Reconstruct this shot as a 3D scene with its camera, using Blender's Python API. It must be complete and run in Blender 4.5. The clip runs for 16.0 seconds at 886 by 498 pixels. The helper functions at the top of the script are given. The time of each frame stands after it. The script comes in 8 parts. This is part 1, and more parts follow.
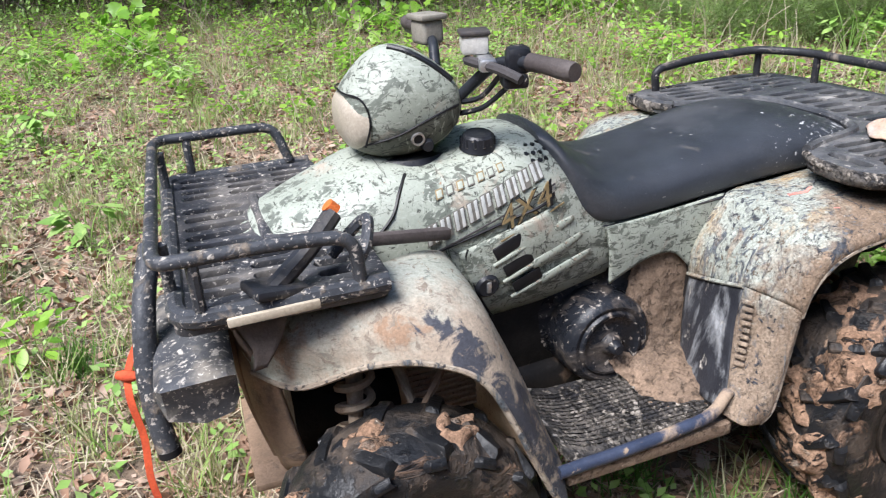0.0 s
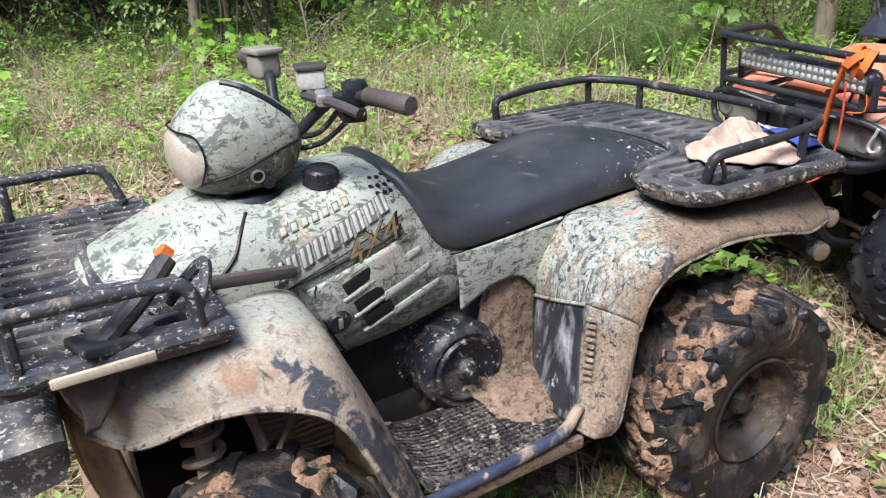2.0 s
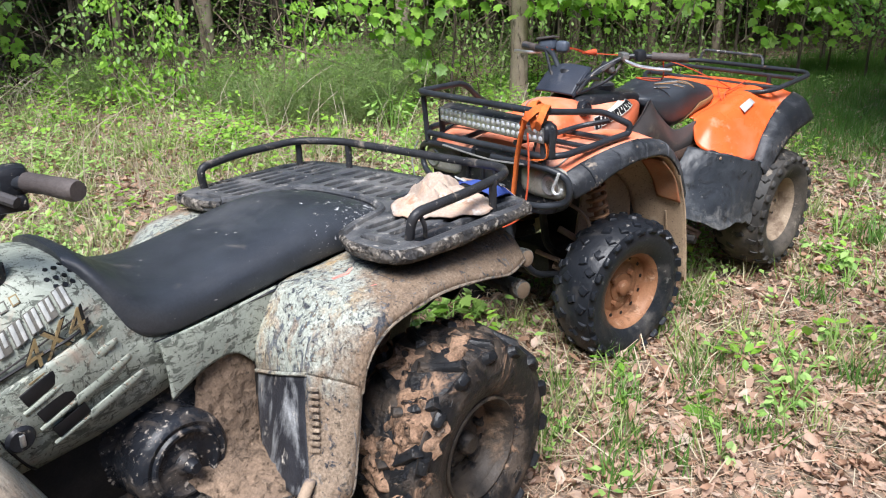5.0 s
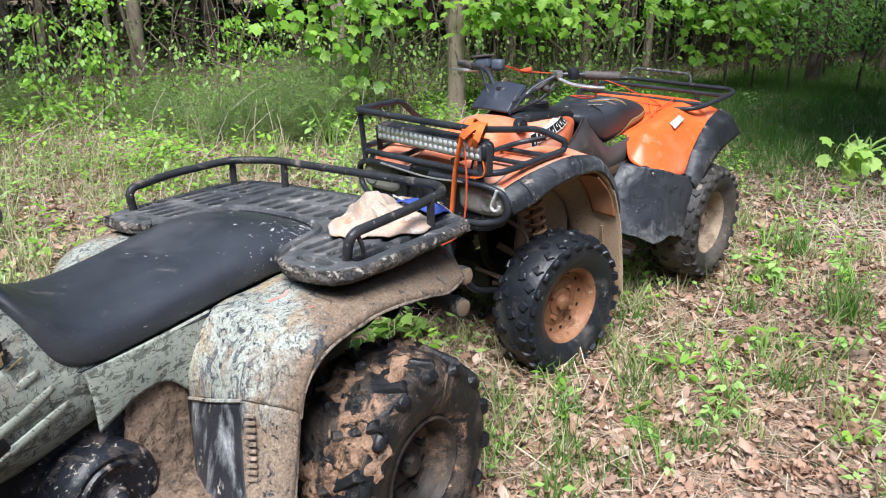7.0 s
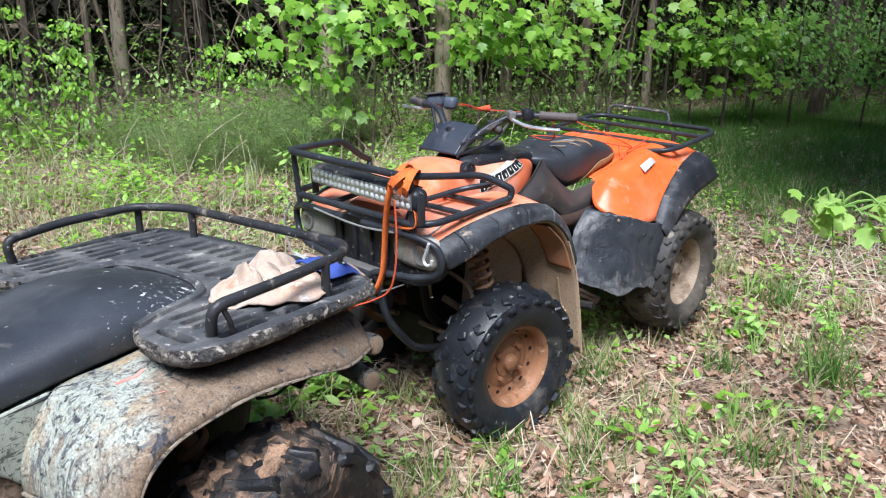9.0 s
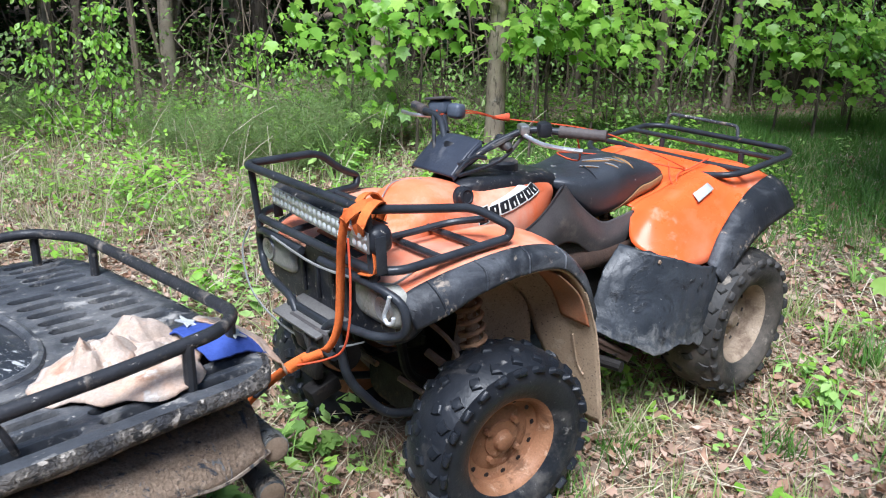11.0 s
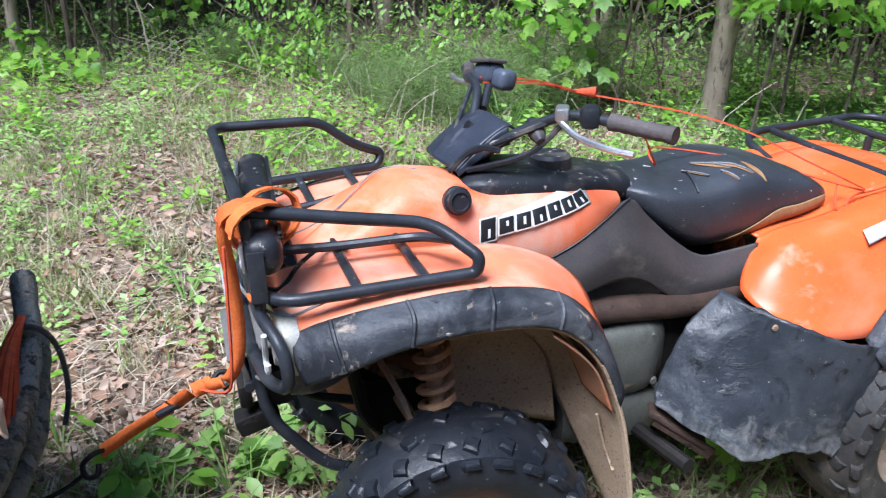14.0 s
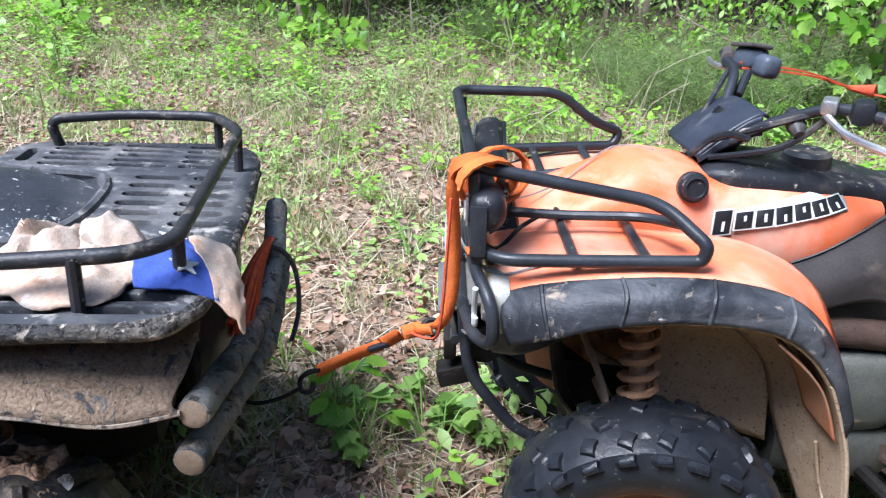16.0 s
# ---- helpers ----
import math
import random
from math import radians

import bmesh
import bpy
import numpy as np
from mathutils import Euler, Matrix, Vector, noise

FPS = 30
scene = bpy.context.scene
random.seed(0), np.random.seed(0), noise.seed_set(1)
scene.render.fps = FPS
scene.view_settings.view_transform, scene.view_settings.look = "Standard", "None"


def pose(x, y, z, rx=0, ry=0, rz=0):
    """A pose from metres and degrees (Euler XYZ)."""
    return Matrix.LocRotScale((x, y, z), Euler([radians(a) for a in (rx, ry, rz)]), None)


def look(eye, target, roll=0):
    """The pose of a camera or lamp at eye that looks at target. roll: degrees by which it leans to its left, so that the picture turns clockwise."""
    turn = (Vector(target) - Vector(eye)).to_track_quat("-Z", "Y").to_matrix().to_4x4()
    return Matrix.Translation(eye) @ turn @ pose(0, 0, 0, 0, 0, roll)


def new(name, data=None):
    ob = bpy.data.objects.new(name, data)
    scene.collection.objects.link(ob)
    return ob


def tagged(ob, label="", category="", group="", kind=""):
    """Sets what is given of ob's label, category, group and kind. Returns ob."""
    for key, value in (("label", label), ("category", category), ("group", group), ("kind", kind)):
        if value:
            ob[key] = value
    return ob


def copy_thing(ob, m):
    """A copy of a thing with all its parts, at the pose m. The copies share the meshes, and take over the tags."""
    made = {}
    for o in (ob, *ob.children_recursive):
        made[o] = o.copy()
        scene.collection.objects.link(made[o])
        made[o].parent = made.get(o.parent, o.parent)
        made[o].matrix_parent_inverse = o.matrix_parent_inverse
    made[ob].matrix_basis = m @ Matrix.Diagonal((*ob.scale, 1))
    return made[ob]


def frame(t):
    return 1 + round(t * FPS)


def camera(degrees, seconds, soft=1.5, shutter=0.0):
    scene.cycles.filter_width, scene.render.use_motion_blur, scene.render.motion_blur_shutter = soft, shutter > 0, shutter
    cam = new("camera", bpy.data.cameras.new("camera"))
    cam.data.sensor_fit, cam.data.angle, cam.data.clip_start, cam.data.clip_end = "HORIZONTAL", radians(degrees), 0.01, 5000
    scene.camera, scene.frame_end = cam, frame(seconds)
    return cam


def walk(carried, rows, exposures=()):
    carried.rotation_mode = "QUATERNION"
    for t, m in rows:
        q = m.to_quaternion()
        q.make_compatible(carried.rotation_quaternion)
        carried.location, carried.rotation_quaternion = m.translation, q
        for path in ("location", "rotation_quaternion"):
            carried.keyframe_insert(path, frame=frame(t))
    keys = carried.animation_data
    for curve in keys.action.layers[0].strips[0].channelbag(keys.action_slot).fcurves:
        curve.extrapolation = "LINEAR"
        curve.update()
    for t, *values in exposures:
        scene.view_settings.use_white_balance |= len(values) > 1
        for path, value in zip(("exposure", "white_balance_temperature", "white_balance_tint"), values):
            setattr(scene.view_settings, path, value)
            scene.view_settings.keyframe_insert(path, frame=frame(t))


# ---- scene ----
cam = camera(61.5, 16.0, soft=1.1, shutter=0.25)
PATH = [
    (0, 0.569, 0.280, 1.277, 63.77, 3.37, 8.73),
    (0.5, 0.582, 0.282, 1.279, 64.56, 2.71, 5.76),
    (1, 0.595, 0.282, 1.278, 64.87, 2.27, 2.40),
    (1.5, 0.593, 0.285, 1.281, 65.37, 2.13, 0.28),
    (2, 0.601, 0.298, 1.281, 65.41, 1.93, -2.12),
    (2.5, 0.606, 0.307, 1.286, 65.62, 1.70, -5.28),
    (3, 0.630, 0.309, 1.285, 65.90, 1.75, -10.33),
    (3.5, 0.667, 0.313, 1.289, 66.44, 1.66, -15.65),
    (4, 0.685, 0.310, 1.299, 67.44, 1.03, -18.34),
    (6.5, 0.710, 0.335, 1.310, 69.71, -0.04, -25.70),
    (7, 0.713, 0.328, 1.311, 70.03, -0.27, -26.53),
    (7.5, 0.726, 0.331, 1.317, 70.30, 0.02, -27.86),
    (8, 0.810, 0.362, 1.321, 70.50, 0.15, -28.93),
    (8.5, 0.937, 0.410, 1.326, 71.20, -0.80, -28.05),
    (9, 1.071, 0.439, 1.336, 71.88, -0.87, -25.35),
    (11.5, 1.668, 0.930, 1.322, 70.43, -1.30, -17.55),
    (12, 1.785, 1.010, 1.296, 69.28, -0.80, -16.32),
    (12.5, 1.916, 1.195, 1.294, 68.15, -2.39, -16.92),
    (13, 2.012, 1.298, 1.286, 66.63, -2.96, -14.47),
    (13.5, 2.206, 1.330, 1.295, 66.85, -2.68, -5.64),
    (14, 2.350, 1.343, 1.293, 66.77, -1.95, 2.42),
    (14.5, 2.370, 1.338, 1.289, 67.10, -1.06, 6.73),
    (15, 2.377, 1.347, 1.282, 67.02, -1.30, 12.10),
    (15.5, 2.362, 1.337, 1.258, 66.26, -3.05, 17.79),
    (16, 2.355, 1.330, 1.251, 65.13, -3.26, 21.38),
]
walk(cam, [(t, pose(*p)) for t, *p in PATH], exposures=[(0, 1.06, 6050, 13), (4, 1.06, 6100, 12), (9, 1.06, 5800, 10), (12, 1.08, 5500, 10), (14, 1.15, 5400, 12), (16, 1.38, 5550, 12)])

# ---- world and light ----
world = bpy.data.worlds.new("world")
scene.world = world
world.use_nodes = True
wn = world.node_tree.nodes
wl = world.node_tree.links
sky = wn.new("ShaderNodeTexSky")
sky.sky_type = "NISHITA"
sky.sun_disc = False
sky.sun_elevation = radians(59)
sky.sun_rotation = radians(215)
sky.air_density, sky.dust_density, sky.ozone_density = 1.0, 1.2, 1.4
wl.new(sky.outputs[0], wn["Background"].inputs[0])
wn["Background"].inputs[1].default_value = 0.112
sun = new("sun", bpy.data.lights.new("sun", "SUN"))
sun.data.energy, sun.data.angle, sun.data.color = 3.92, radians(30), (1.0, 0.965, 0.91)
sun.matrix_world = look((-3, -4.5, 9), (0, 0, 0))

# ---- materials ----
def node_mat(name):
    m = bpy.data.materials.new(name)
    m.use_nodes = True
    return m, m.node_tree.nodes, m.node_tree.links, m.node_tree.nodes["Principled BSDF"]


def coords(nodes, links, scale=(1, 1, 1), rot=(0, 0, 0)):
    tc, mp = nodes.new("ShaderNodeTexCoord"), nodes.new("ShaderNodeMapping")
    links.new(tc.outputs["Object"], mp.inputs[0])
    mp.inputs["Scale"].default_value, mp.inputs["Rotation"].default_value = scale, rot
    return mp.outputs[0]


def noise_fac(nodes, links, vec, scale, lo, hi, detail=5.0, rough=0.6, distort=0.0):
    n, r = nodes.new("ShaderNodeTexNoise"), nodes.new("ShaderNodeMapRange")
    links.new(vec, n.inputs["Vector"])
    n.inputs["Scale"].default_value, n.inputs["Detail"].default_value = scale, detail
    n.inputs["Roughness"].default_value, n.inputs["Distortion"].default_value = rough, distort
    links.new(n.outputs["Fac"], r.inputs["Value"])
    r.inputs["From Min"].default_value, r.inputs["From Max"].default_value = lo, hi
    return r.outputs[0]


def mixc(nodes, links, fac, a, b):
    m = nodes.new("ShaderNodeMix")
    m.data_type = "RGBA"
    links.new(fac, m.inputs[0])
    for k, v in ((6, a), (7, b)):
        if isinstance(v, tuple):
            m.inputs[k].default_value = (*v, 1)
        else:
            links.new(v, m.inputs[k])
    return m.outputs[2]


def splash_fac(n, l, scale, lo, hi, ax, ay, az, ragged):
    """Where mud was thrown: grows with ax * x + ay * |y| + az * z, with a ragged border."""
    v = coords(n, l)
    sep = n.new("ShaderNodeSeparateXYZ")
    l.new(v, sep.inputs[0])
    side = n.new("ShaderNodeMath")
    side.operation = "ABSOLUTE"
    l.new(sep.outputs[1], side.inputs[0])
    total = noise_fac(n, l, v, scale, 0.0, 1.0, 7.0, 0.68, 0.6)
    first = ragged
    for out, w in ((sep.outputs[0], ax), (side.outputs[0], ay), (sep.outputs[2], az)):
        m = n.new("ShaderNodeMath")
        m.operation = "MULTIPLY_ADD"
        l.new(out, m.inputs[0])
        m.inputs[1].default_value = w
        if first is not None:
            k = n.new("ShaderNodeMath")
            k.operation = "MULTIPLY_ADD"
            l.new(total, k.inputs[0])
            k.inputs[1].default_value, k.inputs[2].default_value = first, -0.5 * first
            total, first = k.outputs[0], None
        l.new(total, m.inputs[2])
        total = m.outputs[0]
    r = n.new("ShaderNodeMapRange")
    l.new(total, r.inputs["Value"])
    r.inputs["From Min"].default_value, r.inputs["From Max"].default_value = lo, hi
    return r.outputs[0]


def surface(name, c1, c2, scale=6.0, rough=0.5, metal=0.0, bump=0.15, fine=90.0, layers=(), coat=0.0, shine=0.28, grain=0.18):
    """A worn surface: two base tones, then layers of (colour, noise scale, low, high, roughness, stretch[, swirl])."""
    m, n, l, p = node_mat(name)
    v = coords(n, l)
    col = mixc(n, l, noise_fac(n, l, v, scale, 0.35, 0.65), c1, c2)
    r = noise_fac(n, l, v, scale * 2.3, 0.2, 0.8)
    rr = n.new("ShaderNodeMapRange")
    l.new(r, rr.inputs["Value"])
    rr.inputs["To Min"].default_value, rr.inputs["To Max"].default_value = max(rough - 0.12, 0.03), min(rough + 0.12, 1)
    rcol = rr.outputs[0]
    height = noise_fac(n, l, v, fine, 0.0, 1.0, 6.0)
    for k, (c, sc, lo, hi, lr, st, *swirl) in enumerate(layers):
        if st[0] == "splash":
            f = splash_fac(n, l, sc, lo, hi, *st[1:])
        else:
            vv = coords(n, l, st, (0.13 * k, 0.21 * k, 0.4 * k))
            f = noise_fac(n, l, vv, sc, lo, hi, 7.0, 0.65, swirl[0] if swirl else 0.3)
        col = mixc(n, l, f, col, c)
        mr = n.new("ShaderNodeMix")
        l.new(f, mr.inputs[0])
        l.new(rcol, mr.inputs[2])
        mr.inputs[3].default_value = lr
        rcol = mr.outputs[0]
        ad = n.new("ShaderNodeMath")
        ad.operation = "MULTIPLY_ADD"
        l.new(f, ad.inputs[0])
        ad.inputs[1].default_value = 1.2
        l.new(height, ad.inputs[2])
        height = ad.outputs[0]
    if grain:
        gr = n.new("ShaderNodeMapRange")
        l.new(noise_fac(n, l, v, 170.0, 0.3, 0.7, 3.0, 0.7), gr.inputs["Value"])
        gr.inputs["To Min"].default_value, gr.inputs["To Max"].default_value = 1 - grain, 1 + 0.6 * grain
        mu = n.new("ShaderNodeVectorMath")
        mu.operation = "SCALE"
        l.new(col, mu.inputs[0])
        l.new(gr.outputs[0], mu.inputs["Scale"])
        col = mu.outputs[0]
    l.new(col, p.inputs["Base Color"])
    l.new(rcol, p.inputs["Roughness"])
    p.inputs["Metallic"].default_value = metal
    p.inputs["Coat Weight"].default_value = coat
    p.inputs["Specular IOR Level"].default_value = shine
    b = n.new("ShaderNodeBump")
    b.inputs["Strength"].default_value, b.inputs["Distance"].default_value = bump, 0.006
    l.new(height, b.inputs["Height"])
    l.new(b.outputs[0], p.inputs["Normal"])
    return m


def leafy(name, colours, rough=0.55, through_light=0.35, island=True):
    """Leaves: each loose leaf takes its own tone from the ramp, and lets some light through."""
    m, n, l, p = node_mat(name)
    g = n.new("ShaderNodeNewGeometry")
    ramp = n.new("ShaderNodeValToRGB")
    l.new(g.outputs["Random Per Island"], ramp.inputs[0])
    while len(ramp.color_ramp.elements) < len(colours):
        ramp.color_ramp.elements.new(0.5)
    for k, c in enumerate(colours):
        ramp.color_ramp.elements[k].position = k / max(len(colours) - 1, 1)
        ramp.color_ramp.elements[k].color = (*c, 1)
    v = coords(n, l)
    col = mixc(n, l, noise_fac(n, l, v, 60, 0.3, 0.7), ramp.outputs[0], tuple(0.75 * x for x in colours[0]))
    mm = n.new("ShaderNodeMix")
    mm.data_type = "RGBA"
    mm.inputs[0].default_value = 0.25
    l.new(ramp.outputs[0], mm.inputs[6])
    l.new(col, mm.inputs[7])
    l.new(mm.outputs[2], p.inputs["Base Color"])
    p.inputs["Roughness"].default_value = rough
    t = n.new("ShaderNodeBsdfTranslucent")
    l.new(mm.outputs[2], t.inputs[0])
    s = n.new("ShaderNodeMixShader")
    s.inputs[0].default_value = through_light
    l.new(p.outputs[0], s.inputs[1])
    l.new(t.outputs[0], s.inputs[2])
    l.new(s.outputs[0], n["Material Output"].inputs[0])
    return m


MUD = (0.31, 0.205, 0.140)
DRY = (0.42, 0.345, 0.275)
ONE = (1, 1, 1)
camo = surface("camouflage_plastic", (0.30, 0.33, 0.275), (0.37, 0.395, 0.34), 5, 0.42, bump=0.06, grain=0.10, layers=(
    ((0.145, 0.16, 0.135), 8.5, 0.545, 0.58, 0.45, (1.0, 1.0, 1.7), 1.6), ((0.385, 0.41, 0.355), 24, 0.555, 0.59, 0.45, (1.0, 1.0, 1.5), 2.6),
    ((0.08, 0.085, 0.072), 17, 0.595, 0.625, 0.45, (1.7, 1.0, 1.0), 3.0), ((0.10, 0.108, 0.09), 27, 0.575, 0.615, 0.45, (1.0, 1.0, 3.2), 1.2),
    ((0.075, 0.08, 0.068), 46, 0.605, 0.65, 0.45, (3.4, 1.0, 1.0)), (DRY, 10, 0.60, 0.74, 0.85, ONE), (MUD, 40, 0.67, 0.71, 0.9, ONE)))
camo_dark = surface("dark_camouflage_plastic", (0.085, 0.09, 0.072), (0.14, 0.148, 0.12), 8, 0.45, bump=0.1, layers=(
    ((0.36, 0.38, 0.32), 20, 0.56, 0.62, 0.5, (3.0, 1, 1), 1.5), ((0.035, 0.038, 0.034), 30, 0.55, 0.60, 0.5, (1, 1, 2.5), 1.5), (DRY, 9, 0.62, 0.75, 0.85, ONE)))
camo_mud = surface("muddy_camouflage_plastic", (0.33, 0.345, 0.29), (0.40, 0.405, 0.35), 5, 0.5, bump=0.25, layers=(
    ((0.15, 0.165, 0.145), 16, 0.57, 0.61, 0.5, (1, 1, 2.6), 2.0), ((0.44, 0.41, 0.34), 9, 0.50, 0.66, 0.7, ONE), ((0.33, 0.215, 0.145), 10, 0.60, 0.70, 0.9, ONE),
    ((0.35, 0.285, 0.22), 9, 0.12, 0.30, 0.85, ("splash", 0.0, 1.0, -0.25, 0.60)), ((0.30, 0.20, 0.135), 7, 0.60, 0.68, 0.9, ONE),
    ((0.060, 0.062, 0.075), 13, 0.43, 0.46, 0.45, ("splash", -0.25, 1.35, 0.12, 0.50)), ((0.24, 0.20, 0.16), 34, 0.57, 0.62, 0.9, ONE, 1.0),
    ((0.10, 0.095, 0.09), 60, 0.46, 0.50, 0.6, ("splash", -0.15, 1.1, -0.05, 0.75)), ((0.52, 0.48, 0.41), 90, 0.50, 0.55, 0.9, ("splash", -0.15, 1.1, -0.05, 0.85))), grain=0.25)
dry_stem = surface("pale_dead_stem", (0.36, 0.30, 0.22), (0.48, 0.42, 0.33), 9, 0.85, bump=0.2)
rear_mud = surface("mud_washed_camouflage_plastic", (0.33, 0.355, 0.305), (0.40, 0.415, 0.36), 5, 0.45, bump=0.55, fine=60, layers=(
    ((0.11, 0.125, 0.14), 14, 0.54, 0.60, 0.5, (3.0, 3.0, 0.9), 1.2), ((0.46, 0.33, 0.18), 6, 0.54, 0.68, 0.7, (1.5, 1.5, 0.7)), ((0.07, 0.08, 0.095), 22, 0.60, 0.65, 0.5, (3.2, 3.2, 0.8), 1.0), ((0.47, 0.49, 0.44), 24, 0.57, 0.63, 0.6, (2.6, 2.6, 0.8), 1.0),
    ((0.245, 0.178, 0.125), 7, 0.15, 0.24, 0.9, ("splash", -0.55, 1.0, -0.10, 0.40)), ((0.265, 0.20, 0.145), 10, -0.66, -0.54, 0.9, ("splash", 0.0, 0.0, -1.0, 0.65)), ((0.34, 0.265, 0.195), 12, 0.54, 0.68, 0.9, (1.6, 1.6, 0.7), 0.8), ((0.22, 0.145, 0.095), 6, 0.58, 0.70, 0.9, (1, 1, 0.5)),
    ((0.055, 0.060, 0.072), 11, 0.585, 0.64, 0.5, (1.8, 1.8, 1.2), 1.6), ((0.16, 0.165, 0.17), 15, 0.58, 0.66, 0.5, (2.5, 2.5, 0.6), 1.2), ((0.05, 0.05, 0.055), 60, 0.625, 0.66, 0.5, ONE), ((0.46, 0.40, 0.32), 50, 0.64, 0.70, 0.9, (1, 1, 0.6)), ((0.15, 0.115, 0.085), 70, 0.58, 0.66, 0.9, ONE)), grain=0.4)
camo_edge = surface("mud_crusted_fender_edge", (0.27, 0.215, 0.165), (0.36, 0.305, 0.24), 8, 0.85, bump=0.7, fine=60, layers=(
    ((0.10, 0.11, 0.12), 11, 0.53, 0.62, 0.45, (2, 1, 1), 1.2), ((0.055, 0.055, 0.06), 60, 0.56, 0.63, 0.5, ONE), ((0.52, 0.47, 0.39), 18, 0.60, 0.72, 0.8, ONE)))
black_plastic = surface("black_plastic", (0.014, 0.015, 0.019), (0.026, 0.028, 0.034), 7, 0.38, bump=0.15, layers=(
    ((0.15, 0.13, 0.11), 7, 0.54, 0.76, 0.8, ONE), ((0.30, 0.27, 0.23), 50, 0.61, 0.68, 0.9, ONE)))
rack_plastic = surface("dusty_black_rack_plastic", (0.030, 0.032, 0.038), (0.058, 0.060, 0.068), 9, 0.38, bump=0.2, layers=(
    ((0.17, 0.155, 0.14), 6, 0.48, 0.70, 0.8, ONE), ((0.50, 0.46, 0.41), 48, 0.60, 0.65, 0.9, ONE), ((0.56, 0.52, 0.46), 110, 0.60, 0.65, 0.9, ONE)))
rear_rack_plastic = surface("dusty_grey_rack_plastic", (0.042, 0.045, 0.052), (0.075, 0.079, 0.088), 9, 0.40, bump=0.35, layers=(
    ((0.17, 0.165, 0.16), 5, 0.46, 0.70, 0.7, ONE), ((0.30, 0.285, 0.265), 16, 0.58, 0.68, 0.85, ONE), ((0.40, 0.37, 0.33), 45, 0.62, 0.69, 0.9, ONE), ((0.03, 0.03, 0.033), 14, 0.60, 0.68, 0.4, ONE)))
pad_plastic = surface("mud_splashed_grey_black_plastic", (0.050, 0.053, 0.060), (0.085, 0.088, 0.095), 8, 0.42, bump=0.3, layers=(((0.26, 0.235, 0.20), 7, 0.52, 0.70, 0.85, ONE), ((0.50, 0.46, 0.41), 30, 0.58, 0.63, 0.9, ONE), ((0.56, 0.52, 0.46), 100, 0.585, 0.63, 0.9, ONE)))
rack_mud = surface("mud_caked_rack_plastic", (0.030, 0.030, 0.034), (0.06, 0.055, 0.05), 9, 0.5, bump=1.0, fine=110, layers=(
    ((0.17, 0.15, 0.13), 9, 0.44, 0.62, 0.9, ONE), ((0.36, 0.32, 0.275), 40, 0.50, 0.58, 0.9, ONE), ((0.05, 0.048, 0.046), 60, 0.56, 0.62, 0.7, ONE)), grain=0.4)
black_paint = surface("black_painted_steel", (0.018, 0.020, 0.025), (0.034, 0.038, 0.045), 12, 0.36, bump=0.12, layers=(
    ((0.20, 0.12, 0.08), 14, 0.66, 0.72, 0.9, ONE), ((0.30, 0.28, 0.26), 30, 0.66, 0.72, 0.7, ONE)))
mud_tube = surface("mud_splashed_steel_tube", (0.036, 0.039, 0.046), (0.060, 0.064, 0.072), 12, 0.40, bump=0.4, layers=(
    ((0.46, 0.42, 0.37), 85, 0.575, 0.63, 0.9, ONE), ((0.22, 0.18, 0.14), 18, 0.56, 0.68, 0.9, ONE)))
vinyl = surface("black_seat_vinyl", (0.026, 0.029, 0.036), (0.042, 0.047, 0.057), 5, 0.40, bump=0.2, fine=260, layers=(
    ((0.46, 0.46, 0.46), 42, 0.235, 0.262, 0.7, ("splash", -0.55, 0.60, 0.0, 1.6)), ((0.40, 0.40, 0.40), 95, 0.26, 0.285, 0.7, ("splash", -0.45, 0.55, 0.0, 1.6)),
    # first, a broad grey-blue layer that paints sky sheen into the seat
    ((0.085, 0.088, 0.095), 3.2, 0.48, 0.76, 0.52, ONE), ((0.34, 0.33, 0.31), 30, 0.665, 0.69, 0.8, (1, 1, 4)), ((0.16, 0.14, 0.12), 7, 0.62, 0.80, 0.8, ONE)), shine=0.5)
wall_mud = surface("smeared_brown_mud", (0.17, 0.12, 0.084), (0.25, 0.175, 0.122), 9, 0.85, bump=0.8, fine=50, layers=(((0.14, 0.10, 0.072), 10, 0.52, 0.70, 0.9, ONE, 0.6), ((0.34, 0.25, 0.18), 16, 0.58, 0.70, 0.9, ONE), ((0.11, 0.08, 0.058), 60, 0.56, 0.68, 0.9, ONE)), grain=0.4)
mud_mat = surface("caked_clay_mud", (0.24, 0.145, 0.092), (0.32, 0.205, 0.135), 11, 0.9, bump=1.0, fine=60, layers=(
    ((0.10, 0.07, 0.05), 13, 0.53, 0.61, 0.8, ONE, 1.2), ((0.015, 0.015, 0.017), 17, 0.57, 0.61, 0.4, ONE, 1.5),((0.17, 0.10, 0.06), 8, 0.56, 0.7, 0.95, ONE), (DRY, 19, 0.58, 0.68, 0.95, ONE)), grain=0.5)
rubber = surface("tyre_rubber", (0.010, 0.012, 0.016), (0.020, 0.022, 0.027), 10, 0.36, bump=0.25, layers=(
    ((0.11, 0.10, 0.09), 5, 0.56, 0.78, 0.8, ONE), ((0.19, 0.18, 0.17), 36, 0.62, 0.72, 0.8, ONE)))
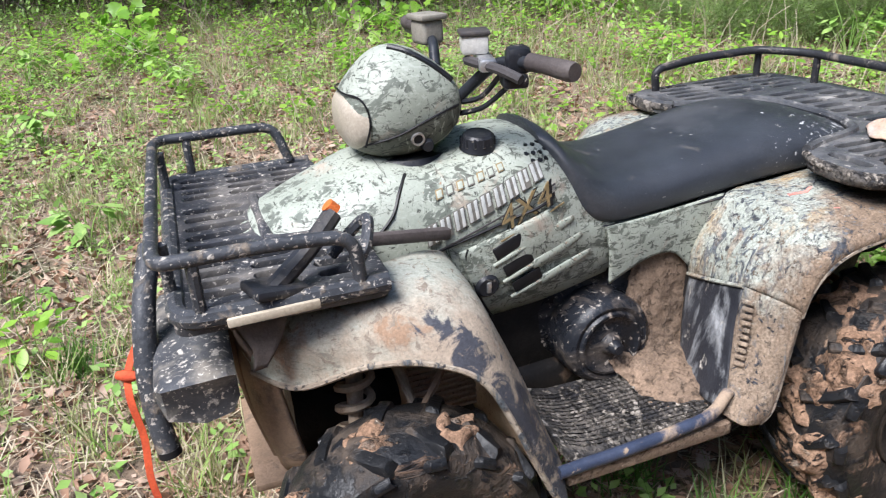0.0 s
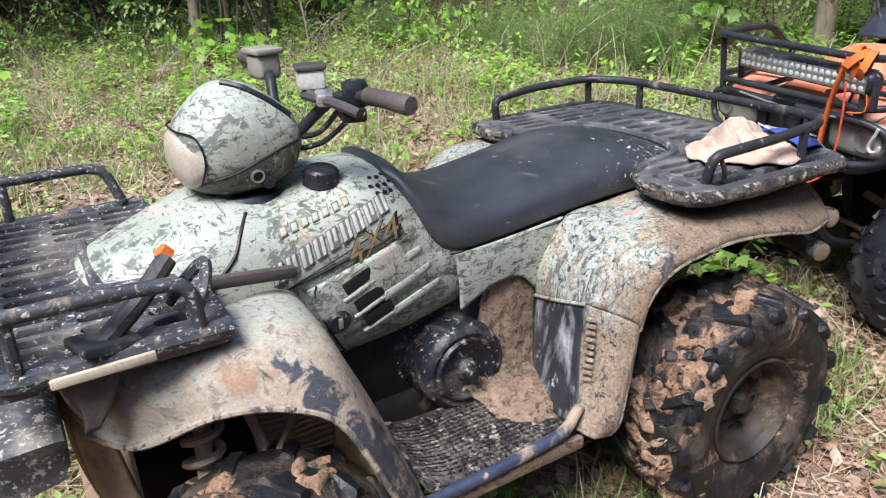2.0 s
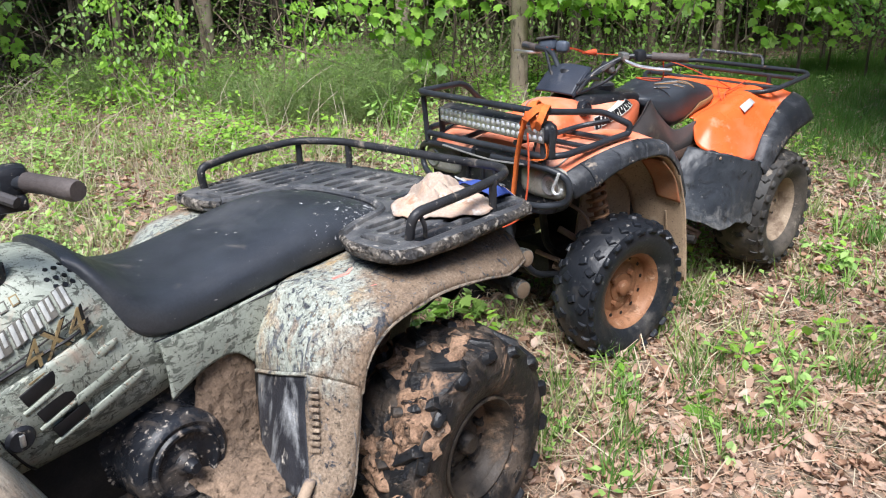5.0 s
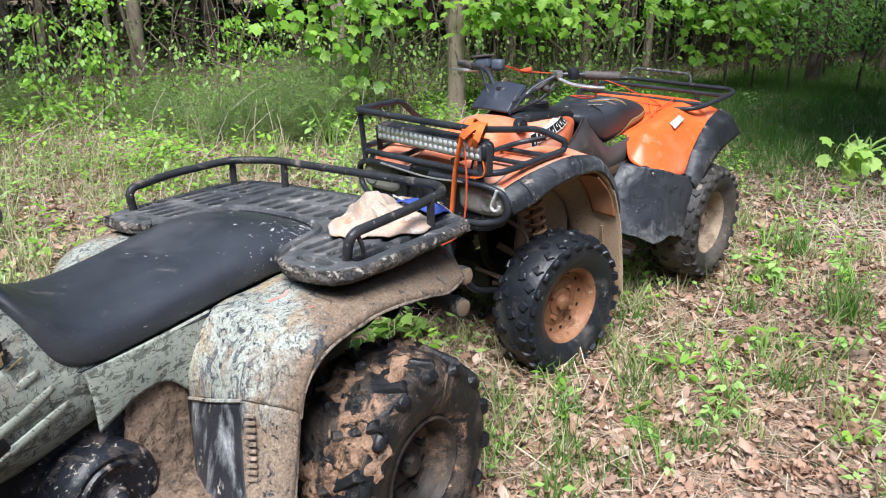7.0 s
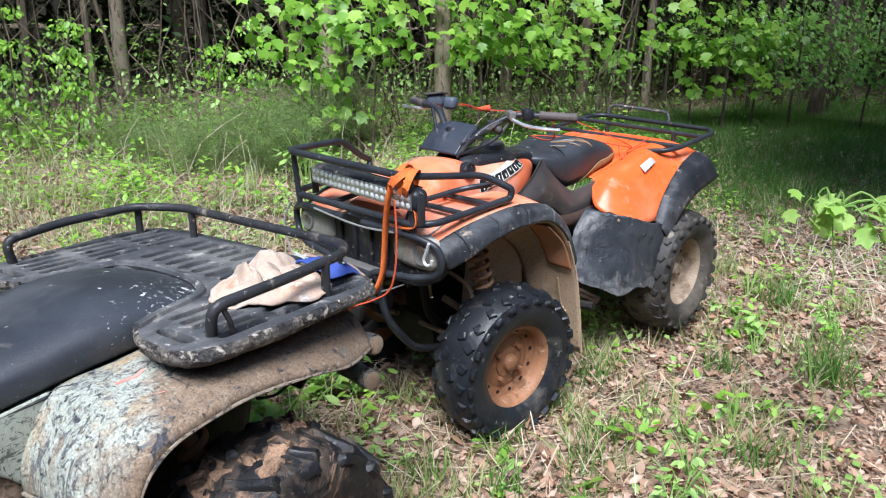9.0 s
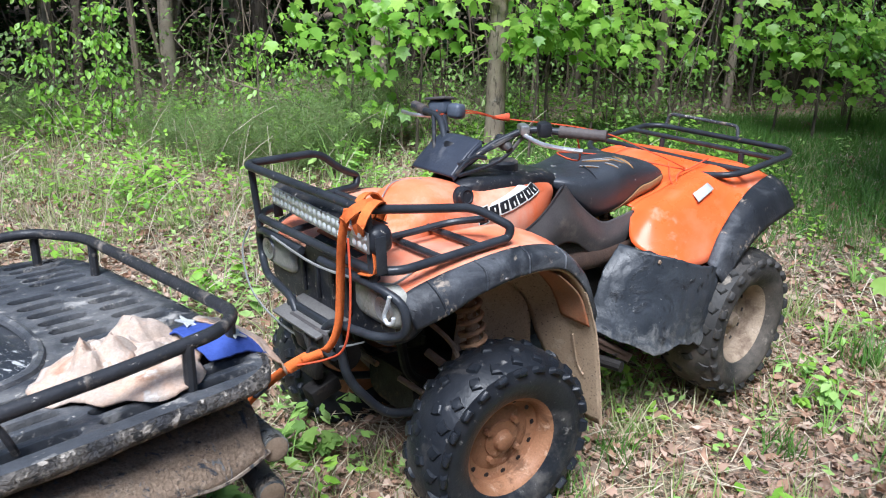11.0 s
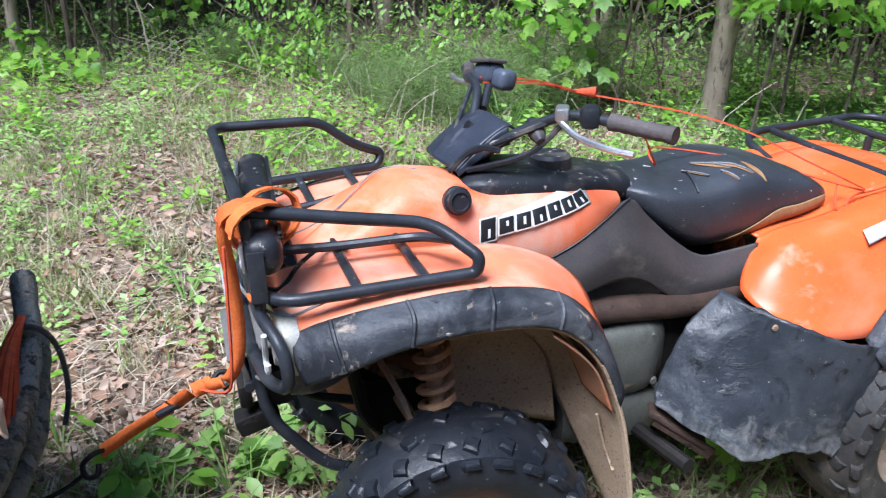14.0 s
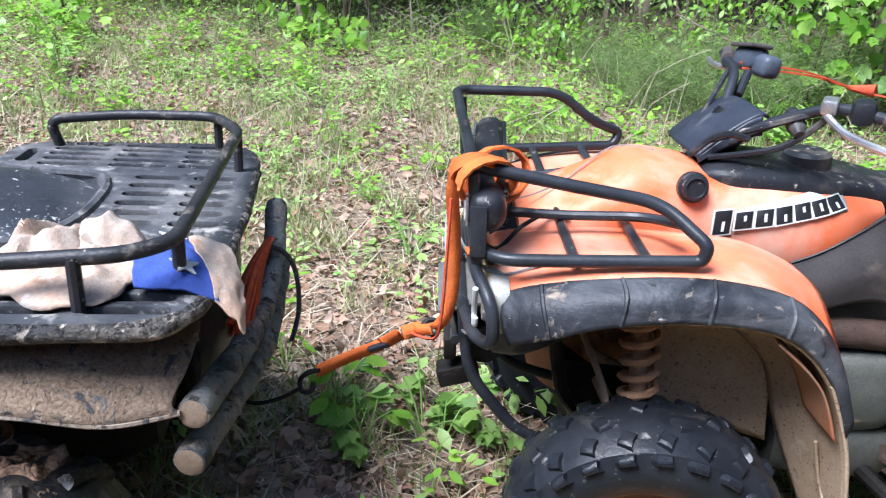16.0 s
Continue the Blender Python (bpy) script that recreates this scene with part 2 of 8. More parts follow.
rubber_mud = surface("muddy_tyre_rubber", (0.009, 0.010, 0.012), (0.018, 0.018, 0.019), 10, 0.36, bump=0.6, fine=50, layers=(
    ((0.085, 0.065, 0.05), 7, 0.49, 0.62, 0.8, ONE), ((0.30, 0.19, 0.125), 6.5, 0.58, 0.65, 0.9, ONE, 1.0), ((0.36, 0.25, 0.175), 20, 0.62, 0.70, 0.9, ONE, 1.0), ((0.012, 0.013, 0.016), 13, 0.58, 0.63, 0.35, ONE, 1.4)))
rim_tan = surface("rust_and_mud_stained_wheel_steel", (0.21, 0.092, 0.045), (0.30, 0.150, 0.080), 7, 0.5, metal=0.0, bump=0.3, layers=(
    ((0.15, 0.075, 0.04), 12, 0.55, 0.66, 0.8, ONE), ((0.46, 0.30, 0.20), 18, 0.60, 0.72, 0.8, ONE)))
rim_dark = surface("muddy_dark_wheel_steel", (0.022, 0.019, 0.017), (0.055, 0.043, 0.034), 9, 0.5, bump=0.5, layers=(
    ((0.20, 0.135, 0.09), 7, 0.55, 0.68, 0.9, ONE), ((0.012, 0.012, 0.012), 14, 0.58, 0.66, 0.4, ONE)))
orange = surface("orange_plastic", (0.74, 0.125, 0.030), (0.78, 0.160, 0.048), 3, 0.30, bump=0.03, grain=0.04, layers=(
    ((0.70, 0.25, 0.150), 2.4, 0.38, 0.64, 0.6, ONE), ((0.64, 0.38, 0.28), 5, 0.46, 0.70, 0.75, ONE), ((0.55, 0.36, 0.27), 40, 0.66, 0.74, 0.8, (1, 1, 0.4))))
orange_clean = surface("bright_orange_plastic", (0.74, 0.105, 0.022), (0.78, 0.140, 0.038), 3, 0.30, bump=0.03, grain=0.04, layers=(((0.72, 0.21, 0.11), 2.6, 0.52, 0.74, 0.55, ONE), ((0.62, 0.36, 0.26), 6, 0.60, 0.76, 0.75, ONE), ((0.50, 0.33, 0.25), 40, 0.67, 0.74, 0.8, (1, 1, 0.4))))
orange_muddy = surface("mud_dulled_orange_plastic", (0.44, 0.13, 0.055), (0.40, 0.19, 0.10), 6, 0.7, bump=0.15, layers=(((0.33, 0.215, 0.14), 5, 0.48, 0.66, 0.85, ONE), ((0.60, 0.13, 0.05), 12, 0.62, 0.70, 0.5, ONE)))
orange_dust = surface("dusty_orange_plastic", (0.74, 0.21, 0.11), (0.70, 0.29, 0.19), 4, 0.5, bump=0.1, layers=(
    ((0.62, 0.38, 0.25), 4, 0.52, 0.74, 0.75, ONE), ((0.46, 0.32, 0.22), 15, 0.64, 0.74, 0.85, ONE)))
flare_black = surface("scuffed_black_flare_plastic", (0.015, 0.017, 0.021), (0.032, 0.035, 0.042), 6, 0.46, bump=0.25, layers=(
    ((0.12, 0.125, 0.135), 5, 0.48, 0.74, 0.6, ONE, 0.8), ((0.015, 0.016, 0.02), 9, 0.58, 0.66, 0.4, ONE, 1.0), ((0.33, 0.27, 0.21), 13, 0.61, 0.71, 0.9, ONE), ((0.40, 0.40, 0.41), 30, 0.68, 0.72, 0.7, (1, 1, 3))))
grey_panel = surface("dark_grey_side_plastic", (0.050, 0.046, 0.048), (0.078, 0.071, 0.069), 5, 0.48, bump=0.12, layers=(((0.20, 0.17, 0.14), 6, 0.60, 0.78, 0.8, ONE),))
liner = surface("mud_coated_inner_fender", (0.36, 0.255, 0.165), (0.46, 0.34, 0.23), 4, 0.8, bump=0.3, layers=(
    ((0.17, 0.115, 0.07), 5, 0.56, 0.72, 0.9, ONE, 0.4), ((0.50, 0.39, 0.28), 9, 0.58, 0.70, 0.85, ONE), ((0.09, 0.065, 0.05), 120, 0.58, 0.66, 0.9, ONE)))
guard_black = surface("mud_streaked_black_guard", (0.018, 0.021, 0.026), (0.040, 0.045, 0.053), 5, 0.34, bump=0.2, layers=(
    ((0.042, 0.048, 0.055), 6, 0.52, 0.72, 0.6, (1, 1, 0.5), 1.2), ((0.012, 0.013, 0.015), 9, 0.55, 0.64, 0.35, ONE, 1.0), ((0.20, 0.195, 0.185), 22, -0.68, -0.36, 0.8, ("splash", 0, 0, -1.6, 0.8)), ((0.34, 0.31, 0.28), 60, 0.67, 0.72, 0.9, ONE)))
dark_metal = surface("dirty_dark_metal", (0.012, 0.011, 0.011), (0.026, 0.023, 0.021), 10, 0.6, metal=0.3, bump=0.4, layers=(((0.17, 0.115, 0.08), 6, 0.60, 0.74, 0.9, ONE),))
rusty_steel = surface("rust_brown_steel", (0.040, 0.026, 0.020), (0.075, 0.046, 0.033), 9, 0.75, metal=0.2, bump=0.4, layers=(((0.15, 0.10, 0.072), 12, 0.59, 0.72, 0.9, ONE), ((0.02, 0.017, 0.015), 20, 0.58, 0.66, 0.7, ONE)))
engine_paint = surface("grey_engine_paint", (0.085, 0.088, 0.076), (0.125, 0.125, 0.108), 9, 0.6, metal=0.2, bump=0.25, layers=(((0.045, 0.042, 0.036), 5, 0.52, 0.66, 0.8, ONE), (MUD, 9, 0.62, 0.74, 0.9, ONE)))
rim_dusty = surface("dust_covered_wheel_steel", (0.25, 0.185, 0.13), (0.34, 0.265, 0.19), 6, 0.75, bump=0.3, layers=(((0.17, 0.12, 0.085), 9, 0.54, 0.68, 0.9, ONE), ((0.42, 0.34, 0.26), 16, 0.60, 0.72, 0.9, ONE)))
rubber_dusty = surface("dusty_tyre_rubber", (0.022, 0.022, 0.022), (0.046, 0.042, 0.038), 8, 0.6, bump=0.3, layers=(((0.13, 0.11, 0.09), 5, 0.46, 0.68, 0.85, ONE), ((0.22, 0.19, 0.155), 24, 0.60, 0.70, 0.9, ONE)))
bright_steel = surface("pale_zinc_steel", (0.55, 0.57, 0.58), (0.66, 0.67, 0.67), 20, 0.4, metal=0.3, bump=0.1)
mud_metal = surface("mud_coated_metal", (0.22, 0.15, 0.10), (0.32, 0.22, 0.15), 9, 0.8, bump=0.5, layers=(((0.06, 0.05, 0.045), 8, 0.54, 0.66, 0.6, ONE),))
spring_mud = surface("mud_coated_spring", (0.29, 0.15, 0.075), (0.36, 0.21, 0.12), 14, 0.85, bump=0.5, layers=(((0.22, 0.13, 0.08), 12, 0.56, 0.68, 0.9, ONE),))
alloy = surface("worn_alloy", (0.45, 0.45, 0.46), (0.58, 0.58, 0.58), 14, 0.38, metal=0.85, bump=0.15, layers=(((0.10, 0.09, 0.08), 20, 0.58, 0.68, 0.7, ONE),))
grey_box = surface("light_grey_plastic", (0.46, 0.45, 0.42), (0.56, 0.55, 0.51), 10, 0.55, bump=0.1, layers=(((0.30, 0.25, 0.19), 16, 0.58, 0.72, 0.8, ONE),))
khaki_box = surface("dirty_khaki_plastic", (0.20, 0.185, 0.155), (0.28, 0.26, 0.22), 10, 0.6, bump=0.2, layers=(((0.12, 0.10, 0.08), 16, 0.55, 0.70, 0.8, ONE),))
grip_rubber = surface("worn_brown_grip_rubber", (0.060, 0.050, 0.048), (0.10, 0.085, 0.08), 12, 0.65, bump=0.3, fine=150)
lamp_dim = surface("dirty_clear_lamp_lens", (0.24, 0.24, 0.21), (0.35, 0.34, 0.30), 7, 0.16, bump=0.05, layers=(((0.26, 0.235, 0.20), 6, 0.52, 0.72, 0.6, ONE),), shine=0.6)
lens_dusty = surface("dusty_lamp_lens", (0.36, 0.31, 0.245), (0.44, 0.39, 0.32), 5, 0.35, bump=0.08, layers=(((0.42, 0.30, 0.20), 7, 0.55, 0.75, 0.7, ONE),))
strap_orange = surface("orange_webbing", (0.72, 0.175, 0.038), (0.62, 0.135, 0.03), 25, 0.75, bump=0.5, fine=400)
strap_red = surface("orange_red_rope", (0.62, 0.10, 0.035), (0.48, 0.07, 0.03), 30, 0.8, bump=0.4, fine=300)
cloth = surface("dirty_white_cotton", (0.38, 0.29, 0.225), (0.47, 0.40, 0.345), 6, 0.9, bump=0.3, fine=300, layers=(((0.52, 0.35, 0.25), 9, 0.47, 0.62, 0.95, ONE), ((0.36, 0.22, 0.15), 15, 0.58, 0.68, 0.95, ONE), ((0.58, 0.53, 0.48), 20, 0.60, 0.68, 0.95, ONE)))
cloth_blue = surface("blue_cotton", (0.035, 0.065, 0.26), (0.05, 0.085, 0.32), 9, 0.9, bump=0.3, fine=300, layers=(((0.30, 0.22, 0.2), 12, 0.64, 0.76, 0.95, ONE),))
white_paint = surface("off_white_print", (0.48, 0.49, 0.46), (0.58, 0.58, 0.54), 12, 0.5, bump=0.05)
# black for print and seams, also for the dark in slots and holes
black_print_and_shade = surface("black_print_and_shade", (0.008, 0.008, 0.010), (0.016, 0.016, 0.017), 12, 0.45, bump=0.05)
gold_print = surface("tarnished_gold_print", (0.22, 0.16, 0.075), (0.30, 0.225, 0.12), 30, 0.5, bump=0.1, layers=(((0.05, 0.045, 0.035), 30, 0.5, 0.6, 0.6, ONE),))
badge_brown = surface("worn_dark_badge_edge", (0.10, 0.095, 0.085), (0.16, 0.15, 0.13), 30, 0.5, bump=0.1)
silver_print = surface("silver_grey_print", (0.34, 0.35, 0.34), (0.46, 0.46, 0.44), 30, 0.45, bump=0.1)
red_scuff = surface("red_scuff", (0.62, 0.20, 0.16), (0.70, 0.32, 0.26), 40, 0.7)
spring_pale = surface("pale_mud_coated_steel", (0.36, 0.27, 0.19), (0.46, 0.36, 0.26), 14, 0.85, bump=0.4, layers=(((0.20, 0.13, 0.09), 12, 0.56, 0.68, 0.9, ONE),))
step_edge = surface("scraped_step_plastic", (0.022, 0.030, 0.055), (0.05, 0.062, 0.10), 8, 0.4, bump=0.3, layers=(((0.33, 0.25, 0.18), 9, 0.50, 0.62, 0.9, ONE), ((0.30, 0.23, 0.17), 40, 0.60, 0.66, 0.9, ONE)))
wood_cut = surface("cut_wood_end", (0.16, 0.115, 0.075), (0.24, 0.175, 0.12), 14, 0.8, bump=0.4)
blue_grey = surface("blue_grey_plastic", (0.055, 0.068, 0.092), (0.09, 0.105, 0.135), 9, 0.4, bump=0.1, layers=(((0.22, 0.22, 0.22), 9, 0.58, 0.74, 0.7, ONE),))
wire = surface("grey_wire", (0.30, 0.30, 0.30), (0.40, 0.40, 0.39), 20, 0.5, metal=0.4)
bark = surface("grey_brown_bark", (0.085, 0.068, 0.052), (0.14, 0.115, 0.09), 5, 0.9, bump=1.0, fine=24, layers=(((0.055, 0.045, 0.036), 8, 0.52, 0.62, 0.95, (5, 5, 1)), ((0.30, 0.29, 0.24), 6, 0.60, 0.72, 0.9, ONE)))
bark_pale = surface("pale_grey_bark", (0.24, 0.19, 0.145), (0.33, 0.275, 0.21), 5, 0.9, bump=0.9, fine=24, layers=(((0.12, 0.10, 0.08), 8, 0.54, 0.64, 0.95, (4, 4, 1)), ((0.42, 0.40, 0.34), 7, 0.60, 0.72, 0.9, ONE)))
bark_brown = surface("brown_sapling_bark", (0.15, 0.115, 0.085), (0.23, 0.18, 0.135), 6, 0.9, bump=0.8, fine=26, layers=(((0.08, 0.065, 0.05), 9, 0.54, 0.64, 0.95, (4, 4, 1)), ((0.34, 0.31, 0.25), 8, 0.60, 0.72, 0.9, ONE)))
soil = surface("leaf_strewn_soil", (0.17, 0.125, 0.090), (0.27, 0.20, 0.145), 3, 0.95, bump=1.0, fine=30, layers=(
    ((0.37, 0.285, 0.215), 14, 0.50, 0.62, 0.95, ONE), ((0.13, 0.15, 0.07), 2.2, 0.54, 0.66, 0.95, ONE), ((0.09, 0.062, 0.043), 23, 0.56, 0.66, 0.95, ONE)))
led_glass, _n, _l, _p = node_mat("led_lens_glass")
_p.inputs["Base Color"].default_value = (0.82, 0.85, 0.86, 1)
_p.inputs["Roughness"].default_value = 0.12
_p.inputs["Metallic"].default_value = 0.55
maple_leaf = leafy("maple_leaf", [(0.20, 0.41, 0.045), (0.34, 0.60, 0.075), (0.46, 0.70, 0.13), (0.26, 0.50, 0.055), (0.15, 0.33, 0.04)], 0.4, 0.5)
bush_leaf = leafy("undergrowth_leaf", [(0.13, 0.25, 0.05), (0.21, 0.36, 0.07), (0.29, 0.45, 0.10), (0.17, 0.30, 0.06)], 0.55, 0.4)
# leaf greens darkened to carry the shade of the deep woods
wood_leaf = leafy("shade_dark_wood_leaf", [(0.025, 0.058, 0.016), (0.042, 0.095, 0.022), (0.065, 0.130, 0.03)], 0.6, 0.35)
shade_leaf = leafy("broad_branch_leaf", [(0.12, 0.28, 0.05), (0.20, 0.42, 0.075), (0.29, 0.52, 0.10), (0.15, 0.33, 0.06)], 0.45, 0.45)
# grass greens lowered to stand in for shade at the clearing's end
grass_green = leafy("shade_dark_grass", [(0.075, 0.18, 0.03), (0.13, 0.28, 0.045), (0.10, 0.22, 0.04), (0.19, 0.34, 0.065)], 0.55, 0.35)
herb_leaf = leafy("herb_leaf", [(0.21, 0.38, 0.09), (0.32, 0.52, 0.12), (0.42, 0.60, 0.19), (0.29, 0.43, 0.14)], 0.5, 0.35)
grass_leaf = leafy("grass_blade", [(0.19, 0.33, 0.07), (0.28, 0.41, 0.10), (0.47, 0.44, 0.24), (0.56, 0.50, 0.34)], 0.6, 0.3)
litter_leaf = leafy("dead_leaf", [(0.331, 0.196, 0.126), (0.452, 0.309, 0.231), (0.557, 0.435, 0.348), (0.226, 0.126, 0.074), (0.435, 0.287, 0.209), (0.365, 0.213, 0.135), (0.191, 0.109, 0.065)], 0.75, 0.15)


# ---- mesh helpers ----
def part(name, bm, material, parent=None, label="", smooth=True, matrix=None, thick=0.0):
    me = bpy.data.meshes.new(name)
    bmesh.ops.recalc_face_normals(bm, faces=bm.faces)
    bm.to_mesh(me)
    bm.free()
    me.materials.append(material)
    if smooth:
        me.shade_smooth()
        me.set_sharp_from_angle(angle=radians(38))
    ob = new(name, me)
    if parent:
        ob.parent = parent
    if matrix is not None:
        ob.matrix_basis = matrix
    if label:
        ob["label"] = label
    if thick:
        md = ob.modifiers.new("thickness", "SOLIDIFY")
        md.thickness, md.offset = thick, 0.0
    return ob


def spline(pts, n):
    """n + 1 points along a smooth curve through pts."""
    p = [Vector(q) for q in pts]
    out = []
    for k in range(n + 1):
        s = k / n * (len(p) - 1)
        i = min(int(s), len(p) - 2)
        t = s - i
        a, b, c, d = p[max(i - 1, 0)], p[i], p[i + 1], p[min(i + 2, len(p) - 1)]
        out.append(0.5 * ((2 * b) + (c - a) * t + (2 * a - 5 * b + 4 * c - d) * t * t + (3 * b - a - 3 * c + d) * t ** 3))
    return out


def fillet(pts, bend, steps=5):
    p = [Vector(q) for q in pts]
    out = [p[0]]
    for a, b, c in zip(p, p[1:], p[2:]):
        d = min(bend, 0.45 * (a - b).length, 0.45 * (c - b).length)
        s, e = b + (a - b).normalized() * d, b + (c - b).normalized() * d
        for k in range(steps + 1):
            t = k / steps
            out.append(s * (1 - t) ** 2 + b * 2 * t * (1 - t) + e * t * t)
    return out + [p[-1]]


def sweep(bm, pts, radius, seg=8, flat=None):
    """A tube along pts; radius is a number or one for each point; flat=(w, h) gives a strap instead."""
    p = [Vector(q) for q in pts]
    rings, ref = [], None
    for i, q in enumerate(p):
        tan = (p[min(i + 1, len(p) - 1)] - p[max(i - 1, 0)]).normalized()
        if ref is None:
            ref = tan.orthogonal().normalized() if abs(tan.z) > 0.9 or flat is None else Vector((0, 0, 1)).cross(tan).normalized()
        ref = (ref - tan * ref.dot(tan)).normalized()
        other = tan.cross(ref)
        r = radius[i] if isinstance(radius, (list, tuple)) else radius
        if flat:
            w, h = flat[0] / 2, flat[1] / 2
            ring = [q + ref * a * w + other * b * h for a, b in ((-1, -1), (1, -1), (1, 1), (-1, 1))]
        else:
            ring = [q + (ref * math.cos(a) + other * math.sin(a)) * r for a in (2 * math.pi * k / seg for k in range(seg))]
        rings.append([bm.verts.new(v) for v in ring])
    m = len(rings[0])
    for a, b in zip(rings, rings[1:]):
        for k in range(m):
            bm.faces.new((a[k], a[(k + 1) % m], b[(k + 1) % m], b[k]))
    bm.faces.new(rings[0][::-1])
    bm.faces.new(rings[-1])
    return bm


def pipe(pts, r, seg=9, bend=0.05, bm=None):
    return sweep(bm or bmesh.new(), fillet(pts, bend), r, seg)


def cord(pts, r, seg=5, n=None, bm=None):
    return sweep(bm or bmesh.new(), spline(pts, n or 6 * (len(pts) - 1)), r, seg)


def box(size, at=(0, 0, 0), bevel=0.006, rot=None, bm=None, segs=2):
    b = bmesh.new()
    bmesh.ops.create_cube(b, size=1.0)
    bmesh.ops.scale(b, vec=size, verts=b.verts)
    if bevel:
        bmesh.ops.bevel(b, geom=b.edges[:], offset=min(bevel, 0.45 * min(size)), segments=segs, profile=0.5, affect="EDGES")
    m = Matrix.Translation(at) @ (rot.to_4x4() if rot else Matrix())
    bmesh.ops.transform(b, matrix=m, verts=b.verts)
    return join(bm, b)


def join(bm, b):
    if bm is None:
        return b
    tmp = bpy.data.meshes.new("tmp")
    b.to_mesh(tmp)
    b.free()
    bm.from_mesh(tmp)
    bpy.data.meshes.remove(tmp)
    return bm


def turned(angles):
    return Euler([radians(a) for a in angles]).to_matrix()


def lathe(profile, seg=36, bm=None, matrix=None, close=False):
    """Turns (radius, height) pairs round the z axis."""
    b = bmesh.new()
    rings = []
    for r, h in profile:
        rings.append([b.verts.new((r * math.cos(a), r * math.sin(a), h)) for a in (2 * math.pi * k / seg for k in range(seg))])
    pairs = list(zip(rings, rings[1:])) + ([(rings[-1], rings[0])] if close else [])
    for p, q in pairs:
        for k in range(seg):
            b.faces.new((p[k], p[(k + 1) % seg], q[(k + 1) % seg], q[k]))
    if not close:
        for ring, (r, h) in ((rings[0], profile[0]), (rings[-1], profile[-1])):
            if r > 1e-4:
                b.faces.new(ring)
    bmesh.ops.remove_doubles(b, verts=b.verts, dist=1e-5)
    if matrix is not None:
        bmesh.ops.transform(b, matrix=matrix, verts=b.verts)
    return join(bm, b)


def patch(curves, nu=28, nv=10, wrinkle=0.0, bm=None, rough=0.0):
    """A smooth skin over guide curves that all have the same number of points."""
    rows = [spline(c, nu) for c in curves]
    b = bm or bmesh.new()
    cols = [spline([r[i] for r in rows], nv) for i in range(nu + 1)]
    v = [[b.verts.new(q + (Vector(noise.noise_vector(q * 9)) * wrinkle if wrinkle else Vector()) + (Vector(noise.noise_vector(q * 45)) * rough if rough else Vector())) for q in c] for c in cols]
    for i in range(nu):
        for j in range(nv):
            b.faces.new((v[i][j], v[i + 1][j], v[i + 1][j + 1], v[i][j + 1]))
    return b


def hull(sections, n=24, power=2.6, steps=4, bm=None):
    """A body through sections (x, bottom, top, half width, y offset), each a rounded ring across x."""
    secs = [tuple(s) + (0.0,) * (5 - len(s)) for s in sections]
    dense = spline([Vector((s[1], s[2], s[3])) for s in secs], steps * (len(secs) - 1))
    xs = spline([Vector((s[0], s[4], 0)) for s in secs], steps * (len(secs) - 1))
    b = bm or bmesh.new()
    rings = []
    for d, x in zip(dense, xs):
        c, h, w = (d.x + d.y) / 2, (d.y - d.x) / 2, d.z
        ring = []
        for k in range(n):
            a = 2 * math.pi * k / n
            ca, sa = math.cos(a), math.sin(a)
            ring.append(b.verts.new((x.x, x.y + w * math.copysign(abs(ca) ** (2 / power), ca), c + h * math.copysign(abs(sa) ** (2 / power), sa))))
        rings.append(ring)
    for p, q in zip(rings, rings[1:]):
        for k in range(n):
            b.faces.new((p[k], p[(k + 1) % n], q[(k + 1) % n], q[k]))
    b.faces.new(rings[0])
    b.faces.new(rings[-1])
    return b


def flip(pts):
    return [(x, -y, z) for x, y, z in pts]


def lettering(text, size, depth, material, name, parent, matrix, shear=0.0):
    cu = bpy.data.curves.new(name, "FONT")
    cu.body, cu.size, cu.extrude, cu.shear = text, size, depth, shear
    tmp = bpy.data.objects.new("tmp", cu)
    me = bpy.data.meshes.new_from_object(tmp)
    bpy.data.objects.remove(tmp)
    me.materials.append(material)
    ob = new(name, me)
    ob.parent, ob.matrix_basis = parent, matrix
    return ob


def many(name, tv, tf, place, rot, size, material):
    """One mesh of many copies of a small template: place (n,3), rot (n,3,3), size (n,) or (n,3)."""
    tv, tf = np.asarray(tv, float), np.asarray(tf, int)
    n, nv, nf, k = len(place), len(tv), len(tf), tf.shape[1]
    size = np.asarray(size, float)
    local = tv[None] * (size[:, None, None] if size.ndim == 1 else size[:, None, :])
    co = np.einsum("nij,nvj->nvi", rot, local) + place[:, None]
    idx = (tf[None] + (np.arange(n) * nv)[:, None, None]).reshape(-1)
    me = bpy.data.meshes.new(name)
    me.vertices.add(n * nv)
    me.vertices.foreach_set("co", co.astype(np.float32).ravel())
    me.loops.add(len(idx))
    me.loops.foreach_set("vertex_index", idx.astype(np.int32))
    me.polygons.add(n * nf)
    me.polygons.foreach_set("loop_start", np.arange(0, n * nf * k, k, dtype=np.int32))
    me.update(calc_edges=True)
    me.materials.append(material)
    return new(name, me)


